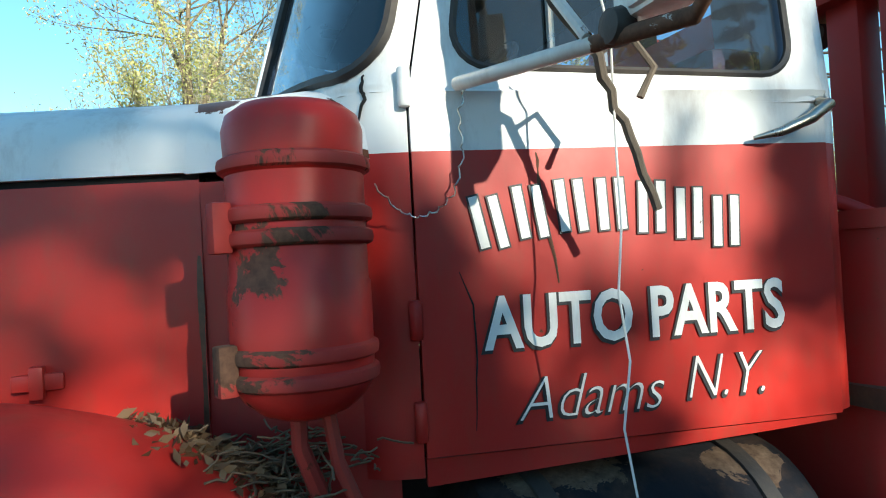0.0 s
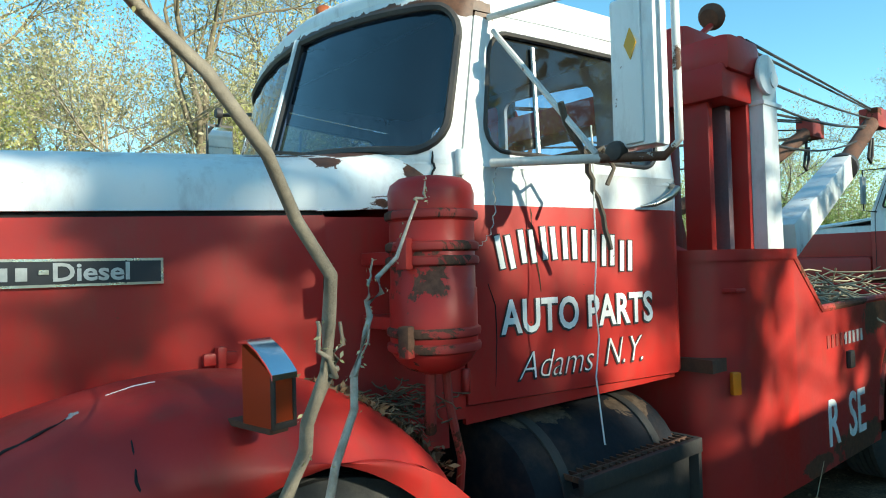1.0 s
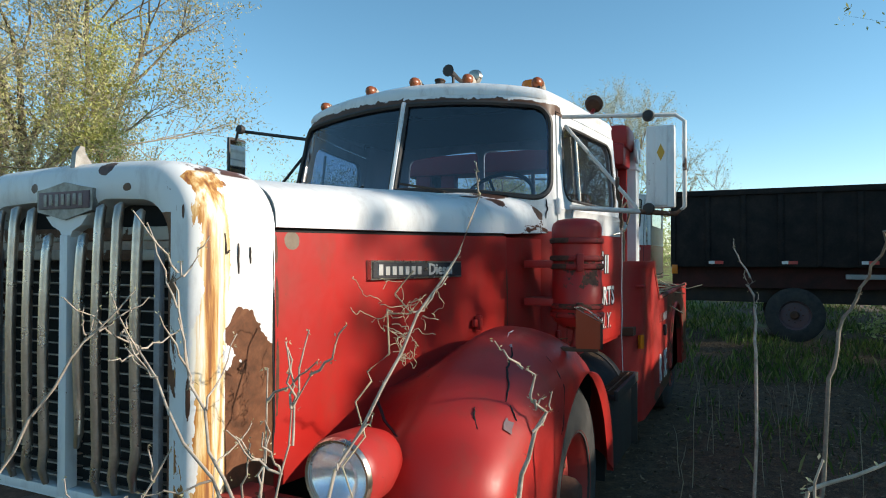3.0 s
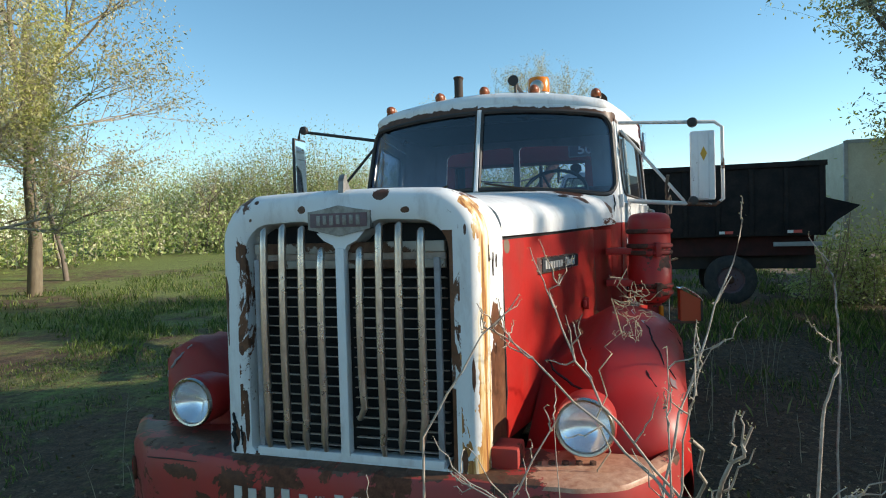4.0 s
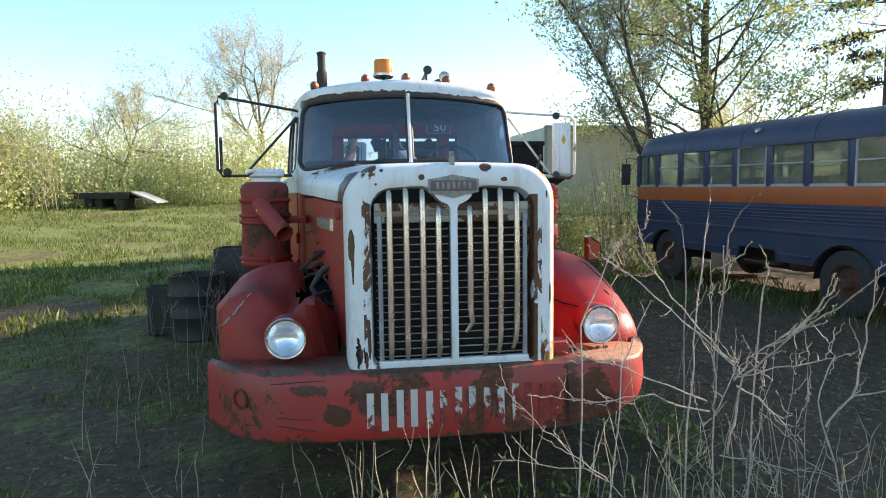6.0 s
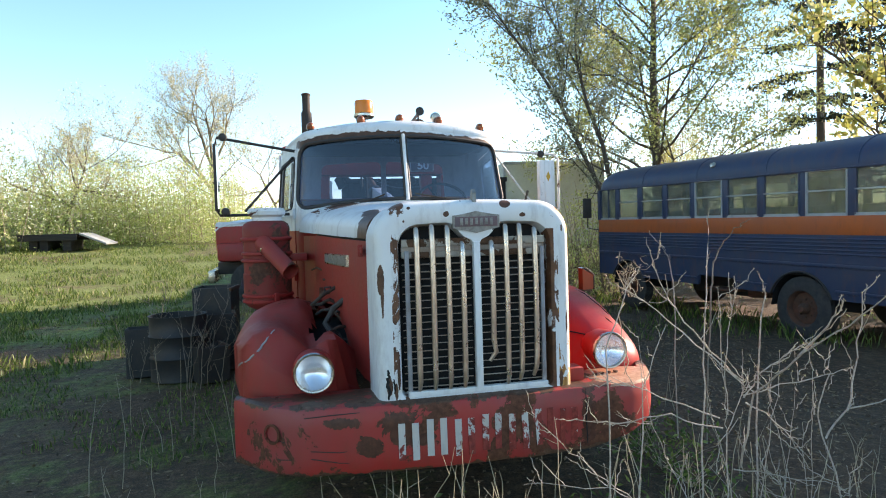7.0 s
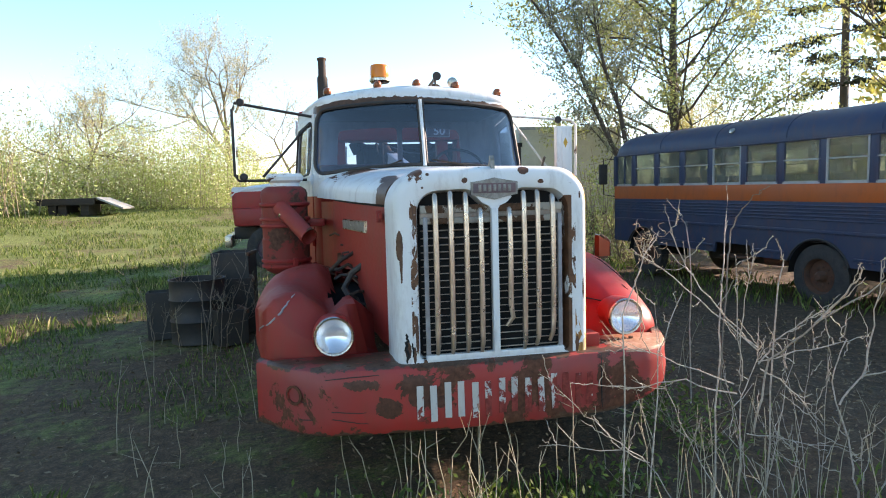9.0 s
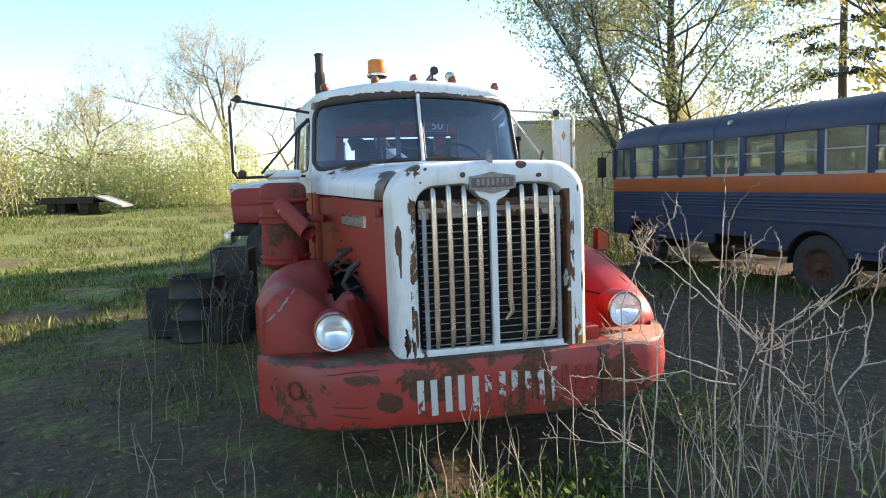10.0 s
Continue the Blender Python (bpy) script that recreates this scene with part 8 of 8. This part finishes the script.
drum = thing("oil_drum", "scorched black steel drum standing in grass", "drum", Matrix.Translation((5.0, 2.36, 0.0)) @ Matrix.Diagonal((1.35, 1.35, 1.0, 1)))
part("shell", lathe([(0.24, 0.0), (0.245, 0.01), (0.24, 0.03), (0.24, 0.26), (0.252, 0.275), (0.24, 0.29), (0.24, 0.52), (0.252, 0.535), (0.24, 0.55), (0.24, 0.76), (0.248, 0.775), (0.232, 0.775), (0.228, 0.70), (0.226, 0.05)], None, 32), M_BLACK, drum)
for x, y, z0, w, d, h, a in ((5.5, 2.05, 0.0, 0.55, 0.6, 0.72, 10), (5.9, 2.0, 0.0, 0.5, 0.5, 1.02, -8), (5.3, 2.86, 0.0, 0.28, 0.3, 0.60, 5), (4.75, 1.98, 0.0, 0.4, 0.36, 0.42, 22)):
    cr = thing("scrap_box", "black steel scrap box beside the truck", "box", pose(x, y, z0, 0, 0, a))
    b4 = bm_new()
    add_box(b4, -w / 2, w / 2, -d / 2, d / 2, 0, h, 0.01)
    top = [f for f in b4.faces if f.calc_center_median().z > h - 0.001 and f.normal.z > 0.9]
    r = bmesh.ops.inset_region(b4, faces=top, thickness=0.03)
    bmesh.ops.translate(b4, verts=list({v for f in top for v in f.verts}), vec=(0, 0, -h * 0.6))
    part("body", b4, M_BLACK, cr, smooth=False)
    part("rim", box(-w / 2 - 0.012, w / 2 + 0.012, -d / 2 - 0.012, -d / 2 + 0.02, h - 0.05, h, 0.004), M_RUST, cr)

rng = np.random.default_rng(96)
for x, y in ((5.25, 1.75), (5.0, 2.75), (4.4, 2.1)):
    stems_ = []
    for k in range(9):
        a, l, h = rng.uniform(0, 6.28), rng.uniform(0.1, 0.5), rng.uniform(0.5, 1.15)
        p = (x + rng.normal() * 0.12, y + rng.normal() * 0.12, 0.0)
        stems_.append([p, (p[0] + 0.4 * l * math.cos(a), p[1] + 0.4 * l * math.sin(a), 0.55 * h), (p[0] + l * math.cos(a), p[1] + l * math.sin(a), h)])
    shrub("bare_shrub", int(100 + 10 * x), stems_, "grey bare brush growing round the scrap", 0.005, 7, 0.005, 0.2, bark=M_DARKBARK)

# low dark platform out on the field
gz = ground_z(32.5, 12.4)
plat = thing("wood_platform", "weathered dark wooden platform on blocks", "platform", pose(32.5, 12.4, gz, 0, 0, 0))
M_OLDWOOD = mottled("old_wood", (0.06, 0.048, 0.042), (0.03, 0.026, 0.024), 8, 0.9, stretch=(1, 0.1, 1))
for k in range(9):
    part("plank", box(-1.1 + 0.25 * k, -0.87 + 0.25 * k, -1.45, 1.5, 0.74, 0.80, 0.005), M_OLDWOOD, plat)
part("side_beam", box(-1.18, -1.1, -1.35, 1.2, 0.48, 0.74, 0.01), M_OLDWOOD, plat)
part("side_beam", box(1.15, 1.23, -1.35, 1.2, 0.48, 0.74, 0.01), M_OLDWOOD, plat)
for y in (-0.85, 0.15, 0.6):
    part("block", box(-1.0, 1.0, y - 0.18, y + 0.18, -0.05, 0.50, 0.02), M_OLDWOOD, plat)
part("ramp_plank", box(-1.1, 1.1, -1.3, 0.0, -0.05, 0.04, 0.004, m=Matrix.Translation((0, -1.44, 0.80)) @ Matrix.Rotation(radians(24), 4, "X")), M_WINFRAME, plat, "pale sheet sloping from the deck")

# cracks in the fenders and door
crack("split", [(0.50, -0.93, 0.998), (0.62, -0.80, 1.02), (0.74, -0.70, 1.06), (0.84, -0.66, 1.09)], 0.006, M_DARK, truck)
crack("split", [(0.794, -1.186, 1.091), (0.854, -1.175, 1.122), (0.946, -1.137, 1.179), (1.037, -1.124, 1.213), (1.10, -1.10, 1.236)], 0.0045, M_DARK, truck)
crack("split", [(0.792, -1.202, 1.08), (0.766, -1.235, 1.034)], 0.003, M_DARK, truck)
crack("split", [(0.617, -1.153, 1.032), (0.656, -1.122, 1.065), (0.692, -1.112, 1.084)], 0.0035, M_DARK, truck)
crack("split", [(1.195, -1.215, 1.194), (1.193, -1.267, 1.124), (1.206, -1.286, 1.064), (1.16, -1.293, 0.941), (1.138, -1.292, 0.904)], 0.004, M_DARK, truck)
crack("scratch", [(1.185, -1.053, 1.266), (1.249, -1.036, 1.276), (1.293, -1.042, 1.28)], 0.0022, M_SIGNWHITE, truck)
crack("scratch", [(1.10, -1.10, 1.2365), (1.125, -1.09, 1.244)], 0.006, M_PRIMER, truck)
chip = bm_new()
off = Vector((-0.0014, -0.0032, 0.0028))
for tri_ in (((0.687, -1.214, 1.02), (0.71, -1.206, 1.035), (0.738, -1.208, 1.048), (0.73, -1.216, 1.038), (0.749, -1.23, 1.029), (0.72, -1.232, 1.012), (0.704, -1.238, 1.0)),):
    chip.faces.new([chip.verts.new(Vector(p) + off) for p in tri_])
part("bare_patch", chip, M_RIB, truck, "bare grey patch on the fender")
crack("seam", [(bumper_x(-0.6) - 0.004, -0.6, 0.81), (bumper_x(-0.6) - 0.006, -0.6, 0.64), (bumper_x(-0.6) - 0.005, -0.605, 0.50)], 0.004, M_DARK, bumper)
crack("split", [cab_point(s_of_x(x), z, -1, 0.008) for x, z in ((2.445, 1.466), (2.476, 1.385), (2.476, 1.253), (2.467, 1.097))], 0.0025, M_DARK, truck)
crack("stain_run", [cab_point(s_of_x(x), z, -1, 0.006) for x, z in ((2.646, 1.738), (2.648, 1.643), (2.684, 1.425))], 0.006, M_RUST, truck)
crumpled = [o for o in truck.children if o.name.startswith("front_fender")][1]


def on_front(ob, pts, gap=0.007):
    """Points (y, z) laid on the front of a part of the truck."""
    out = []
    for y, z in pts:
        hit, p, nrm, _ = ob.ray_cast(Vector((-1.0, y, z)), Vector((1, 0, 0)))
        if hit:
            out.append(p + Vector((-gap, 0, 0)))
    return out


crack("scratch", on_front(crumpled, [(1.10, 1.17), (1.15, 1.12), (1.19, 1.07), (1.25, 1.01), (1.31, 0.96), (1.33, 0.92)]), 0.007, M_PRIMER, truck)

# creases along the bumper's right half
for zs in ((0.66, 0.645, 0.60, 0.585, 0.60), (0.57, 0.545, 0.56, 0.53, 0.52)):
    crack("crease", [(bumper_x(y) - 0.002, y, z) for y, z in zip((1.22, 1.08, 0.92, 0.78, 0.62), zs)], 0.003, M_PIPE, bumper)
crack("crease", [(bumper_x(y) - 0.001, y, z) for y, z in ((1.16, 0.80), (0.95, 0.775), (0.7, 0.79), (0.45, 0.772))], 0.003, M_PIPE, bumper)
crack("tear", [(-0.001, 0.512, 0.99), (0.001, 0.506, 0.95), (0.003, 0.515, 0.91), (0.002, 0.503, 0.87), (0.0, 0.508, 0.83)], 0.011, M_DARK, shell)
crack("tear", [(-0.001, 0.478, 0.94), (-0.002, 0.472, 0.90), (-0.001, 0.476, 0.86)], 0.006, M_DARK, shell)
# hoses, bracket and torn sheet showing in the gap beside the hood
part("engine_hose", tube([(0.95, 0.62, 1.30), (1.02, 0.72, 1.22), (1.0, 0.78, 1.12), (0.9, 0.72, 1.02)], 0.022, 8), M_BLACK, truck)
part("engine_hose", tube([(1.2, 0.66, 1.36), (1.15, 0.78, 1.30), (1.25, 0.86, 1.22)], 0.014, 8), M_PIPE, truck)
part("torn_sheet", box(-0.10, 0.10, -0.07, 0.07, -0.003, 0.003, 0.001, m=pose(1.52, 0.90, 1.20, 18, -12, 10)), M_RUSTRED, truck)
rng = np.random.default_rng(97)
for k in range(9):
    p = np.array((0.92 + 0.07 * k, 0.60 + 0.06 * rng.random(), 1.02 + 0.04 * k))
    q = p + np.array((rng.normal() * 0.10, 0.12 + 0.12 * rng.random(), 0.06 + rng.normal() * 0.07))
    part("engine_hose", tube([Vector(v) for v in bent(rng, [p, (p + q) / 2 + np.array((0, 0, 0.06)), q], 0.012, 3)], 0.007 + 0.010 * rng.random(), 7), (M_BLACK, M_PIPE, M_RUST)[k % 3], truck)
crack("split", [(2.258, -0.902, 1.93), (2.252, -0.908, 1.90), (2.256, -0.909, 1.87), (2.240, -0.906, 1.818)], 0.005, M_DARK, truck)
crack("split", [(0.31, -0.566, 1.66), (0.312, -0.568, 1.35), (0.312, -0.568, 1.05), (0.314, -0.566, 0.86)], 0.005, M_DARK, shell)
# scratches on the shell's left flank
for pts in ([(0.10, -0.562, 1.66), (0.105, -0.562, 1.60), (0.12, -0.563, 1.61)], [(0.20, -0.566, 1.62), (0.205, -0.566, 1.57)], [(0.15, -0.565, 1.63), (0.155, -0.565, 1.54)]):
    crack("scratch", pts, 0.0035, M_PIPE, shell)
